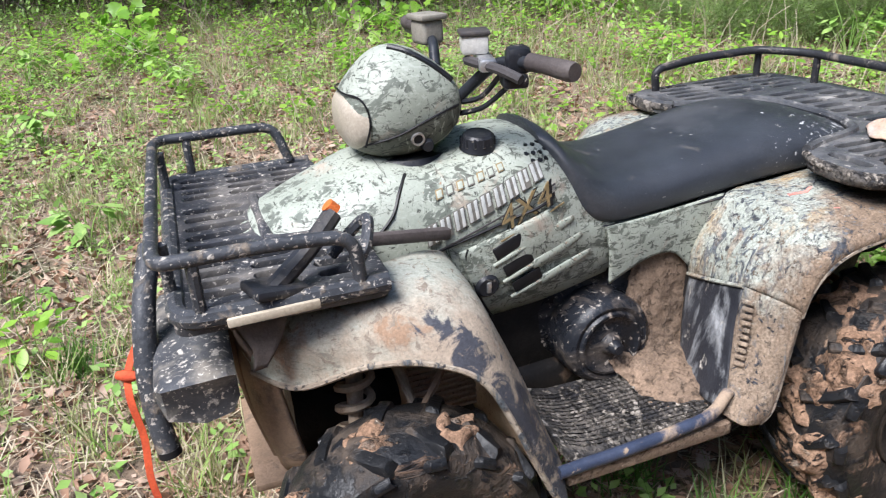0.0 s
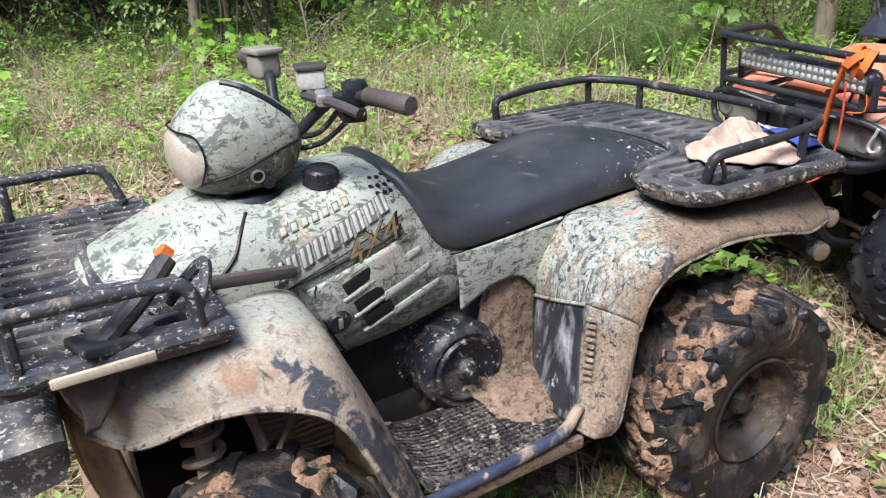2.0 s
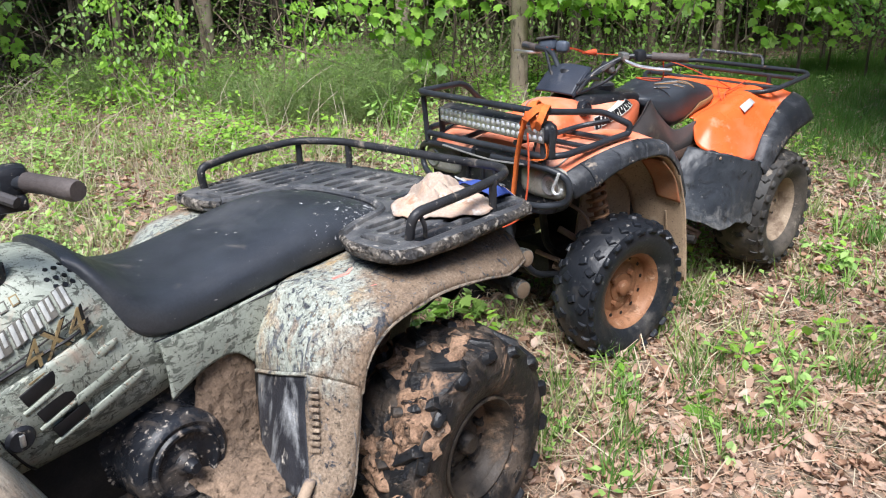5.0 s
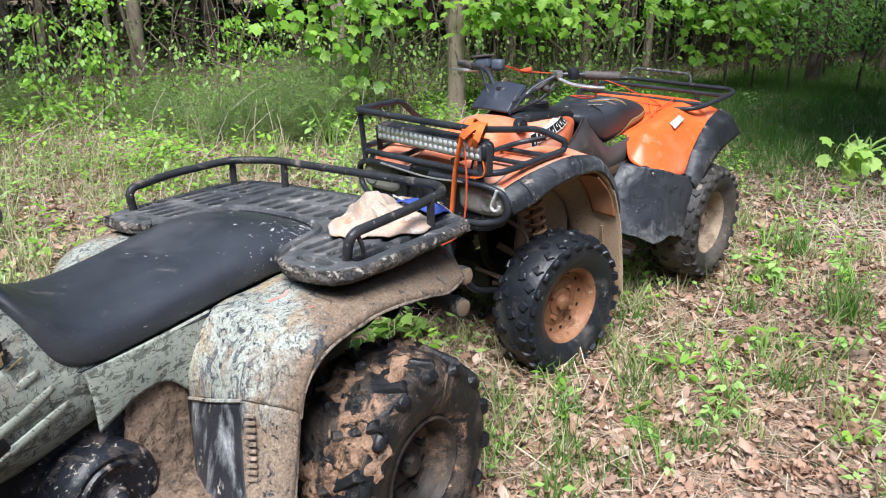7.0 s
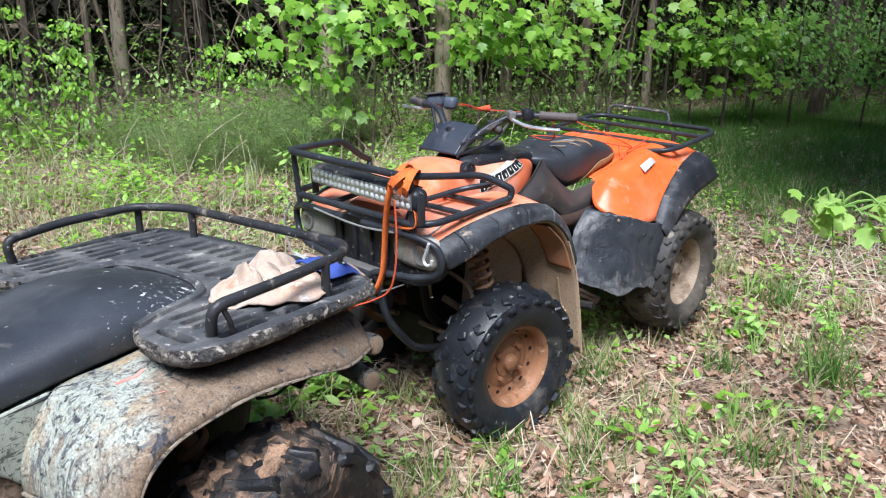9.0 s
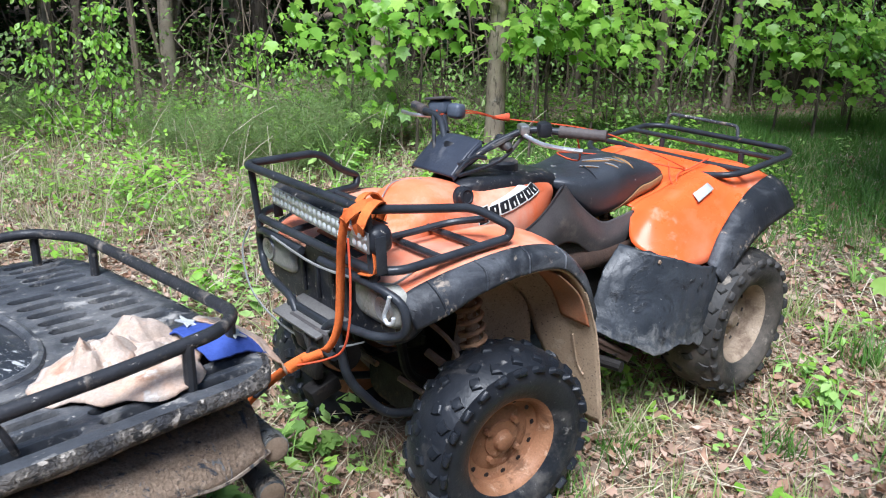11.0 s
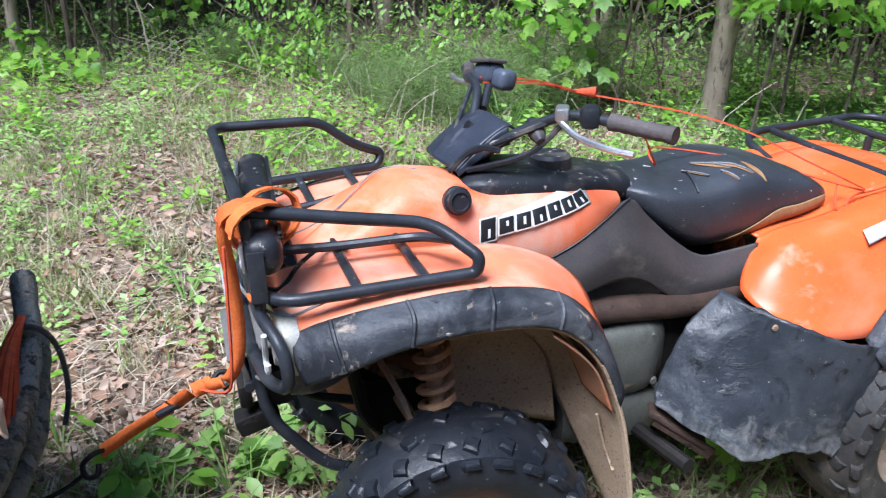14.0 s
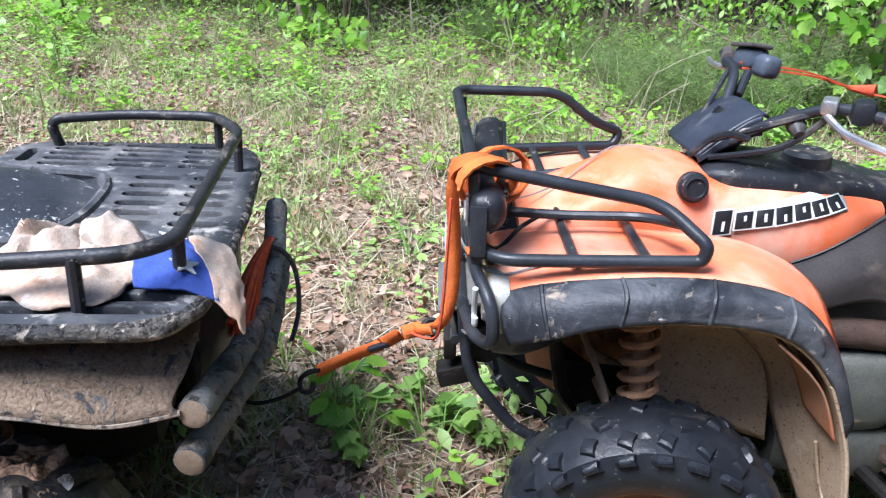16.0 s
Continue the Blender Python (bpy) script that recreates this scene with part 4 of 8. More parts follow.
    # body shell and side covers
    shell = [(1.47, .70, .80, .13), (1.38, .66, .855, .165), (1.27, .60, .905, .185), (1.16, .56, .945, .200), (1.05, .535, .940, .208), (0.92, .535, .955, .210), (0.80, .545, .960, .206),
             (0.71, .56, .915, .200), (0.64, .585, .842, .192), (0.57, .62, .795, .188), (0.47, .645, .775, .186), (0.30, .60, .775, .19), (0.10, .62, .79, .21), (-0.25, .66, .79, .22)]
    add("body_shell", hull(shell, 40, 3.0), camo)

    def side(x, z, off=0.003):
        """A point on the shell's left side at x and z."""
        for a, b in zip(shell, shell[1:]):
            if b[0] <= x <= a[0]:
                t = (a[0] - x) / (a[0] - b[0])
                lo, hi, w = (a[k] + (b[k] - a[k]) * t for k in (1, 2, 3))
                u = min(abs((z - (lo + hi) / 2) / ((hi - lo) / 2)), 0.99)
                return Vector((x, w * (1 - u ** 3) ** (1 / 3) + off, z))
        return Vector((x, 0.2, z))

    def facing(x, z, off=0.003):
        """A frame on the shell: z out of it, x backwards along it."""
        p, e = side(x, z, off), 0.01
        ax = (side(x - e, z, off) - p).normalized()
        up = (side(x, z + e, off) - p).normalized()
        n = up.cross(ax) if up.cross(ax).y > 0 else ax.cross(up)
        n = n.normalized()
        return Matrix.Translation(p) @ Matrix((ax, n.cross(ax), n)).transposed().to_4x4()
    rows = [[side(x, z, 0.004) for x, z in c] for c in (((1.02, .762), (0.92, .790), (0.80, .826), (0.66, .858)), ((0.99, .67), (0.90, .695), (0.78, .72), (0.62, .755)), ((0.925, .560), (0.86, .562), (0.78, .575), (0.635, .62)))]
    panel = add("side_panel", patch(rows, 18, 10), camo, label="camouflage side panel with vent slots", thick=0.006)
    add("panel_seam", cord([side(x, z, 0.004) for x, z in ((1.06, .775), (1.0, .790), (0.90, .815), (0.80, .842), (0.66, .872))], 0.0035), black_print_and_shade)
    add("panel_seam", cord([side(x, z, 0.006) for x, z in ((1.0, .768), (1.005, .74), (0.985, .67), (0.95, .60), (0.925, .562))], 0.0028), black_print_and_shade)
    add("cowl_seam", cord([side(x, z, 0.002) for x, z in ((1.10, .925), (1.125, .90), (1.15, .86), (1.19, .82), (1.22, .79))], 0.004), black_print_and_shade)
    for x, z in ((0.908, .757), (0.885, .712), (0.862, .666)):
        m = facing(x, z, 0.009) @ Matrix.Rotation(radians(22), 4, "Z")
        add("vent_slot", box((0.072, 0.030, 0.006), (0, 0, 0), 0.004), black_print_and_shade, panel, matrix=m)
        m = facing(x - 0.098, z + 0.012, 0.0065) @ Matrix.Rotation(radians(20), 4, "Z")
        add("vent_rib", hull([(-0.068, -.004, .0055, .011), (-0.05, -.004, .0055, .011), (0.03, -.004, .004, .010), (0.068, -.004, .0, .006)], 12, 2.2), camo, panel, matrix=m)
        m = facing(x - 0.005, z - 0.021, 0.009) @ Matrix.Rotation(radians(22), 4, "Z")
        add("vent_lip", hull([(-0.045, -.003, .004, .004), (0.0, -.004, .006, .006), (0.045, -.003, .004, .004)], 10, 2.4), camo, panel, matrix=m)
    knob = add("panel_latch", lathe([(0.0, .008), (0.022, .008), (0.026, .003), (0.028, 0)], 22), black_plastic, panel, matrix=facing(0.958, .672, 0.008))
    add("latch_handle", box((0.010, 0.026, 0.006), (0.958, 0, 0), 0.002), alloy, panel, matrix=facing(0.958, .672, 0.018) @ Matrix.Translation((-0.958, 0, 0)))
    for i in range(-2, 3):
        for j in range(-1, 2):
            if abs(i) + abs(j) < 3:
                shared_piece("speaker_hole", ("hole", 0), lambda: lathe([(0.0, .003), (0.0056, .003), (0.0056, 0)], 10), black_print_and_shade, q, facing(0.798 + 0.0165 * i + (0.008 if j % 2 else 0), 0.931 + 0.0125 * j, 0.0005))
    cap = add("fuel_cap", lathe([(0.0, .034), (0.029, .034), (0.035, .029), (0.037, .008), (0.041, 0)], 22, None, Matrix.Translation((0.920, 0.090, 0.946)) @ Matrix.Rotation(radians(-8), 4, "X")), black_plastic)
    for k in range(12):
        a = k * math.pi / 6
        shared_piece("grip_rib", ("cap rib", 0), lambda: box((0.007, 0.008, 0.022), (0, 0, 0), 0.003), black_plastic, cap, Matrix.Translation((0.920 + 0.036 * math.cos(a), 0.090 + 0.036 * math.sin(a), 0.962)))
    # badges: plain slanted strokes, and the readable drive mark
    badge = add("badge", sweep(bmesh.new(), [side(1.085 - 0.30 * k / 6, 0.768 + 0.104 * k / 6, 0.006) for k in range(7)], 0, flat=(0.003, 0.003)), grey_panel, label="slanted silver grey badge strokes over a thin line")

    def leaning(w, h, d, at=(0, 0, 0), slant=0.30):
        b = box((w, h, d), (0, 0, 0), 0.0012)
        for v in b.verts:
            v.co.x += slant * v.co.y
        bmesh.ops.translate(b, vec=at, verts=b.verts)
        return b
    for k in range(9):
        t = (k + 0.5) / 9
        m = facing(1.088 - 0.280 * t, 0.806 + 0.101 * t, 0.003) @ Matrix.Rotation(radians(20), 4, "Z")
        stroke = add("badge_stroke", leaning(0.0275, 0.042, 0.003), badge_brown, badge, "dark outlined badge stroke", matrix=m)
        add("stroke_face", join(leaning(0.0085, 0.038, 0.004, (-0.0075, 0, 0.001)), leaning(0.0075, (0.038, 0.026, 0.038)[k % 3], 0.004, (0.0075, (0, 0.005, 0)[k % 3], 0.001))), silver_print, stroke)
    for k in range(7):
        t = (k + 0.5) / 7
        m = facing(1.055 - 0.168 * t, 0.884 + 0.036 * t, 0.001) @ Matrix.Rotation(radians(16), 4, "Z")
        add("badge_stroke", leaning(0.017, 0.022, 0.0016), badge_brown if k % 2 else gold_print, badge, "worn bronze badge stroke", matrix=m)
        add("badge_stroke", leaning(0.012, 0.016, 0.0022), camo, badge, matrix=m)
    add("badge_underline", sweep(bmesh.new(), [side(0.925 - 0.155 * k / 4, 0.772 + 0.058 * k / 4, 0.008) for k in range(5)], 0, flat=(0.003, 0.003)), gold_print, panel)
    lettering("4X4", 0.082, 0.0010, black_print_and_shade, "drive_mark", q, facing(0.924, 0.787, 0.0085) @ Matrix.Rotation(radians(20), 4, "Z"), 0.30)
    lettering("4X4", 0.076, 0.0016, gold_print, "drive_mark", q, facing(0.922, 0.790, 0.0095) @ Matrix.Rotation(radians(20), 4, "Z"), 0.30)
    # seat
    seat = add("seat", saddle([(0.785, .925, .972, .12), (0.755, .86, .965, .175), (0.71, .775, .925, .203), (0.64, .742, .880, .207), (0.53, .748, .867, .205), (0.38, .765, .888, .207), (0.18, .785, .922, .212), (0.02, .79, .905, .208), (-0.13, .79, .85, .185), (-0.22, .785, .812, .14)]), vinyl)
    add("piping", cord([(0.745, .155, .845), (0.69, .19, .762), (0.60, .199, .748), (0.38, .209, .768), (0.06, .219, .790)], 0.004), black_plastic, seat)
    # racks
    fs = ring_slots(1.235, 1.565, 0.175, 0.385, 0.046, 0.034, 0.11) + ring_slots(1.235, 1.565, -0.375, -0.165, 0.046, 0.034, 0.11) + ring_slots(1.41, 1.565, -0.14, 0.15, 0.056, 0.036, 0.16)
    rack = add("front_rack", plate([(1.215, .40), (1.215, .165), (1.36, .150), (1.395, .12), (1.395, -.12), (1.36, -.150), (1.215, -.165), (1.215, -.40), (1.585, -.40), (1.585, .40)], fs, 0.832, 0.035), rack_plastic, label="black moulded front rack splashed with mud")
    # black sheet added below the front rack so its slots look shaded
    add("slot_shade_sheet", plate([(1.23, .385), (1.23, .18), (1.37, .165), (1.41, .13), (1.41, -.13), (1.37, -.165), (1.23, -.18), (1.23, -.385), (1.57, -.385), (1.57, .385)], [], 0.797, 0.008, edge=0.002), black_print_and_shade, rack)
    add("rack_lip", pipe([(1.395, -.14, .836), (1.395, .14, .836), (1.36, .155, .838), (1.23, .165, .838)], 0.013), rack_plastic, rack)
    add("rack_rim", pipe([(1.22, .40, .826), (1.58, .40, .826), (1.585, -.40, .826), (1.22, -.40, .826)], 0.018), mud_tube, rack)
    add("rack_rail", pipe([(1.27, .40, .835), (1.275, .405, .925), (1.40, .405, .935), (1.59, .405, .935), (1.60, .36, .935), (1.60, -.36, .935), (1.58, -.405, .935), (1.30, -.40, .935), (1.27, -.39, .84)], 0.0125, 14, 0.04), mud_tube, rack)
    for x, y in ((1.54, .40), (1.585, 0.30), (1.585, -0.30), (1.52, -.40)):
        add("rail_post", pipe([(x, y, .83), (x, y * 1.008, .93)], 0.011), mud_tube, rack)
    add("rail_loop", cord([(1.30, .30, .85), (1.255, .31, .90), (1.235, .34, .925), (1.25, .375, .89), (1.28, .39, .85)], 0.011, 7), mud_tube, rack)
    add("gear_lever_arm", pipe([(1.42, .385, .845), (1.345, .345, .89), (1.29, .31, .935)], 0.018), black_plastic, rack, "black plastic clamp arm with an orange tip")
    add("clamp_foot", box((0.10, 0.075, 0.02), (1.415, .38, .846), 0.008, turned((0, -12, 20))), black_plastic, rack)
    add("clamp_tip", lathe([(0.008, 0.020), (0.013, 0.020), (0.014, 0.0), (0.008, 0.0)], 12, None, Matrix.Translation((1.285, .307, .937)) @ Matrix.Rotation(radians(40), 4, "Y")), strap_orange, rack, "orange plastic tip")
    add("rack_batten", box((0.155, 0.010, 0.017), (1.425, .422, .820), 0.003, turned((0, 2, -2))), dry_stem, rack, "pale plastic strip")
    add("lock_arm", box((0.185, 0.024, 0.026), (1.135, .252, .838), 0.008, turned((0, -10, 10))), grip_rubber, rack, "worn brown latch arm")
    add("rack_bracket", patch([[(1.50, .37, .80), (1.40, .39, .80)], [(1.47, .385, .74), (1.42, .39, .75)], [(1.475, .375, .69), (1.45, .385, .70)]], 4, 6), grip_rubber, rack, thick=0.006)
    inner = [(0.18, .27), (0.10, .238), (-0.02, .205), (-0.065, .15), (-0.088, .07), (-0.092, -.04), (-0.08, -.13), (-0.04, -.195), (0.10, -.218), (0.175, -.245)]
    outer = [(0.205, -.30), (0.20, -.41), (0.15, -.455), (-0.26, -.485), (-0.345, -.45), (-0.378, -.34), (-0.388, .02), (-0.378, .36), (-0.345, .46), (-0.27, .495), (0.10, .498), (0.185, .475), (0.21, .43), (0.208, .32)]
    rs = ring_slots(-0.345, 0.125, 0.268, 0.472, 0.042, 0.030, 0.155, 0.020) + ring_slots(-0.345, 0.125, -0.462, -0.245, 0.042, 0.030, 0.155, 0.020) + ring_slots(-0.365, -0.112, -0.21, 0.245, 0.057, 0.036, 0.126, 0.022) + [(0.138, 0.174, .31, .43), (0.136, 0.170, -.40, -.285)]
    rack2 = add("rear_rack", plate(inner + outer, rs, 0.876, 0.030), rear_rack_plastic, label="black moulded rear rack caked with mud")
    add("rack_rim", pipe([(*p, .866) for p in [inner[-1]] + outer + [inner[0]]], 0.0105, 10, 0.03), rack_mud, rack2)
    # the rear slots' shade: a black sheet just under the plate
    add("slot_shade_sheet", plate([(x * 0.97 - 0.004, y * 0.97) for x, y in inner + outer], [], 0.844, 0.008, edge=0.002), black_print_and_shade, rack2)
    add("rack_skirt", patch([[(x * s1, y * s1, z) for x, y in outer] for s1, z in ((1.003, .870), (1.010, .858), (0.990, .846))], 90, 6, 0.005, rough=0.003), rack_mud, rack2, "mud caked side of the rack", thick=0.008)
    add("rack_lip", cord([(*p, .876) for p in inner], 0.012, 8), rear_rack_plastic, rack2)
    add("rack_rail", pipe([(0.112, .43, .87), (0.125, .455, .945), (-0.10, .452, .952), (-0.27, .445, .963), (-0.33, .39, .963), (-0.345, -.29, .963), (-0.27, -.43, .963), (-0.05, -.44, .957), (0.125, -.42, .943), (0.108, -.43, .87)], 0.0125, 14, 0.05), rail_paint, rack2)
    add("rail_loop", cord([(0.075, .45, .875), (0.085, .458, .905), (0.10, .455, .94)], 0.006, 7), rail_paint, rack2)
    for x, y in ((-0.33, .37), (-0.345, -.255), (-0.275, -.43), (-0.20, .452)):
        add("rail_post", pipe([(x, y, .87), (x, y, .963)], 0.011), rail_paint, rack2)
    # headlight pod and bars
    pod_shape = [(1.198, 1.005, 1.060, .046), (1.187, .972, 1.090, .082), (1.155, .950, 1.128, .106), (1.115, .938, 1.160, .116), (1.075, .934, 1.170, .118), (1.03, .940, 1.158, .115), (0.985, .958, 1.128, .105), (0.955, .988, 1.098, .085), (0.940, 1.02, 1.072, .055)]
    pod = add("headlight_pod", hull(pod_shape, 44, 2.35, 6), camo)

    def on_pod(x, z, off):
        for a, b in zip(pod_shape, pod_shape[1:]):
            if b[0] <= x <= a[0]:
                t = (a[0] - x) / (a[0] - b[0])
                lo, hi, w = (a[k] + (b[k] - a[k]) * t for k in (1, 2, 3))
                u = min(abs((z - (lo + hi) / 2) / ((hi - lo) / 2)), 0.995)
                return Vector((x, w * (1 - u ** 2.35) ** (1 / 2.35) + off, z))
    edge_z = ((1.178, .976, .970), (1.15, .990, .957), (1.10, 1.004, .946), (1.05, 1.024, .942), (1.00, 1.040, .954), (0.962, 1.045, .984))
    for s in (1, -1):
        rows = [[on_pod(x, a + (lo - a) * f, 0.004) for x, a, lo in edge_z] for f in (0, 0.35, 0.7, 1.0)]
        rows = [[Vector((v.x, s * v.y, v.z)) for v in r] for r in rows]
        add("pod_lower_shell", patch(rows, 26, 12), camo_dark, pod, "dark camouflage lower shell", thick=0.003)
        add("shell_seam", cord([v + Vector((0, s * 0.001, 0.001)) for v in rows[0]], 0.0022, 6, 30), black_print_and_shade, pod)
    add("headlight_lens", hull([(1.206, 1.01, 1.055, .040), (1.198, .985, 1.074, .070), (1.183, .966, 1.084, .092), (1.158, .972, 1.084, .107)], 36, 2.6, 5), lens_dusty, pod, "dust covered headlight lens")
    add("lens_trim", cord([(1.158, -.106, 1.035), (1.168, -.094, 1.080), (1.192, -.045, 1.088), (1.196, .0, 1.090), (1.192, .045, 1.088), (1.168, .094, 1.080), (1.158, .108, 1.035), (1.170, .098, .985)], 0.0022, 6, 40), black_print_and_shade, pod)
    add("pod_neck", lathe([(0.10, 0.0), (0.112, 0.012), (0.10, 0.03)], 28, None, Matrix.Translation((1.06, 0.0, .912))), black_plastic, pod)
    m = Matrix.Translation(on_pod(1.062, .992, 0.004)) @ Matrix.Rotation(radians(-98), 4, "X")
    key = add("ignition_switch", lathe([(0.0105, .004), (0.0105, .010), (0.0140, .010), (0.0155, 0.0)], 18, None, m), alloy, pod, "chrome ignition ring")
    add("key_slot", lathe([(0.0, .006), (0.0105, .006), (0.0105, 0)], 14, None, m), black_print_and_shade, key)
    m = Matrix.Translation(on_pod(1.040, .975, 0.004)) @ Matrix.Rotation(radians(-100), 4, "X")
    add("light_switch", lathe([(0.0, .020), (0.011, .020), (0.014, .012), (0.016, 0.0)], 14, None, m), black_plastic, pod)
    add("pod_edge", cord([(1.088, .03, 1.170), (1.055, .058, 1.160), (1.01, .074, 1.132), (0.968, .076, 1.096)], 0.0065, 7), black_plastic, pod)
    bars = add("handlebar", pipe([(0.815, .355, 1.132), (0.845, .24, 1.135), (0.875, .15, 1.125), (0.925, .065, 1.045), (0.955, .04, 0.99), (0.955, -.04, 0.99), (0.93, -.065, 1.045), (0.905, -.15, 1.14), (0.90, -.24, 1.14), (0.90, -.36, 1.14)], 0.0125, 10, 0.04), black_paint)
    add("grip", sweep(bmesh.new(), [(0.812, .365, 1.131), (0.815, .355, 1.131), (0.83, .29, 1.134), (0.842, .245, 1.135)], [0.017, 0.0195, 0.017, 0.018], 14), grip_rubber, bars)
    add("grip", sweep(bmesh.new(), [(0.90, -.37, 1.155), (0.90, -.25, 1.155)], [0.018, 0.018], 12), grip_rubber, bars)
    add("switch_housing", box((0.050, 0.050, 0.055), (0.85, .205, 1.135), 0.014, turned((0, 0, -15))), black_plastic, bars)
    add("switch_block", box((0.050, 0.062, 0.026), (0.862, .21, 1.098), 0.006, turned((0, 0, -15))), black_plastic, bars)
    cyl = add("brake_reservoir", box((0.054, 0.058, 0.038), (0.905, .112, 1.160), 0.006, turned((0, 0, -15))), grey_box, bars, "pale grey brake fluid reservoir")
    add("lid", box((0.062, 0.066, 0.010), (0.905, .112, 1.183), 0.004, turned((0, 0, -15))), grey_panel, cyl)
    add("lever_clamp", box((0.034, 0.12, 0.026), (0.895, .14, 1.128), 0.006, turned((0, 0, -15))), alloy, bars)
    add("brake_lever", cord([(0.925, .12, 1.130), (0.915, .17, 1.128), (0.895, .225, 1.122), (0.872, .265, 1.108)], 0.0105, 8), grey_panel, bars)
    thr = add("throttle_housing", box((0.058, 0.070, 0.060), (0.905, -.19, 1.152), 0.012, turned((0, 0, 10)), segs=3), khaki_box, bars, "dirty pale grey throttle housing")
    add("housing_lid", box((0.070, 0.084, 0.014), (0.905, -.19, 1.186), 0.005, turned((0, 0, 10))), khaki_box, thr)
    for k, (a, bq) in enumerate((((0.93, .05, 1.03), (0.875, .17, 1.10)), ((0.94, .03, 1.0), (0.86, .19, 1.085)), ((0.94, -.05, 1.04), (0.91, -.17, 1.15)))):
        mid_p = tuple((u + v) / 2 + (0.02 if i == 1 else -0.012 if i == 2 else 0) for i, (u, v) in enumerate(zip(a, bq)))
        add("control_cable", cord([a, mid_p, bq], 0.006, 6), black_plastic, bars)
    add("steering_stem", pipe([(1.02, 0, .90), (0.955, 0, 1.0)], 0.022), black_paint, bars)
    for ob in [bars]:
        ob.matrix_basis = Matrix.Translation((0.022, -0.004, 0.010))
    # engine, belt cover, footwells
    add("engine_block", hull([(1.10, .34, .60, .12), (0.95, .30, .62, .13), (0.70, .28, .62, .12), (0.50, .30, .60, .13), (0.30, .34, .60, .13), (-0.05, .30, .55, .12)], 20, 4.0), dark_metal)
    cover_mat = surface("mud_sprayed_black_cover", (0.010, 0.011, 0.014), (0.022, 0.025, 0.032), 7, 0.28, bump=0.3, layers=(((0.11, 0.09, 0.075), 8, 0.54, 0.70, 0.8, ONE, 1.2), ((0.40, 0.35, 0.30), 60, 0.60, 0.66, 0.9, ONE), ((0.30, 0.24, 0.19), 26, 0.62, 0.68, 0.9, ONE)))
    cover = add("belt_cover", lathe([(0.0, .072), (0.020, .072), (0.030, .056), (0.050, .052), (0.066, .054), (0.074, .062), (0.080, .062), (0.085, .055), (0.096, .058), (0.108, .050), (0.114, .034), (0.117, .0), (0.122, -.10), (0.10, -.11)], 40, None, Matrix.Translation((0.652, .175, .458)) @ Matrix.Rotation(radians(-90), 4, "X")), cover_mat, label="round black plastic belt cover")
    add("cover_boss", lathe([(0.0, .092), (0.012, .092), (0.016, .084), (0.019, .068)], 18, None, Matrix.Translation((0.652, .175, .458)) @ Matrix.Rotation(radians(-90), 4, "X")), black_plastic, cover)
    add("belt_housing", hull([(0.80, .40, .56, .05, .07), (0.70, .36, .60, .06, .08), (0.57, .365, .61, .065, .10), (0.505, .40, .585, .055, .12), (0.49, .42, .56, .04, .12)], 22, 3.6), cover_mat)
    add("caked_mud", patch([[(0.575, .185, .62), (0.51, .195, .66), (0.42, .185, .66)], [(0.60, .195, .54), (0.52, .205, .53), (0.42, .20, .52)], [(0.66, .215, .43), (0.54, .225, .43), (0.43, .225, .42)], [(0.63, .26, .372), (0.55, .28, .402), (0.46, .29, .400)], [(0.625, .33, .360), (0.55, .345, .388), (0.48, .36, .388)], [(0.62, .37, .345), (0.56, .40, .350), (0.50, .42, .345)]], 44, 50, 0.006, rough=0.007), wall_mud, label="heap of caked clay mud on the footwell")
    for s in (1, -1):
        sl = [(0.50 + 0.028 * i, 0.514 + 0.028 * i, 0.235 + 0.028 * j, 0.249 + 0.028 * j) for i in range(13) for j in range(8)]
        b = slotted(0.46, 0.90, 0.21, 0.475, 0.362, 0.016, sl)
        for v in b.verts:
            v.co.z += 0.10 * max(0.0, (v.co.x - 0.80) / 0.1) ** 1.5 * 0.3
            if s < 0:
                v.co.y = -v.co.y
        well = add("footwell", b, rack_mud)
        add("footwell_edge", pipe([(0.50, s * .465, .425), (0.56, s * .492, .398), (0.72, s * .497, .382), (0.93, s * .497, .372)], 0.0135, 12, 0.08), step_edge, well, "scraped blue black step edge")
        add("footwell_skirt", box((0.40, 0.02, 0.032), (0.71, s * .49, .350), 0.006, turned((0, 1.5, 0))), wall_mud, well)
        coil(q, (1.265, s * .245, .70), (1.30, s * .31, .40), 0.034, 7, 0.0095, spring_pale)
        coil(q, (0.10, s * .22, .66), (0.02, s * .30, .36), 0.036, 6, 0.010, spring_mud)
        add("suspension_arm", pipe([(1.25, s * .12, .30), (1.235, s * .38, .27)], 0.018), mud_metal)
        add("suspension_arm", pipe([(1.12, s * .12, .33), (1.22, s * .38, .28)], 0.016), mud_metal)
        add("drive_shaft", pipe([(0.03, s * .08, .31), (0.03, s * .42, .30)], 0.028), mud_metal)
        add("brake_hose", cord([(1.06, s * .20, .66), (1.10, s * .33, .60), (1.17, s * .36, .50), (1.22, s * .38, .38)], 0.008), mud_metal)
    # front end
    radiator = add("radiator", box((0.19, 0.36, 0.24), (1.06, 0, .47), 0.012), liner, label="mud filled radiator")
    for k in range(15):
        shared_piece("radiator_fin", ("fin", 0), lambda: box((0.17, 0.006, 0.007), (0, 0, 0), 0.002), spring_pale, radiator, Matrix.Translation((1.06, .183, .575 - 0.0155 * k)))
    add("fender_stay", pipe([(1.215, .24, .66), (1.175, .33, .50)], 0.010), spring_pale)
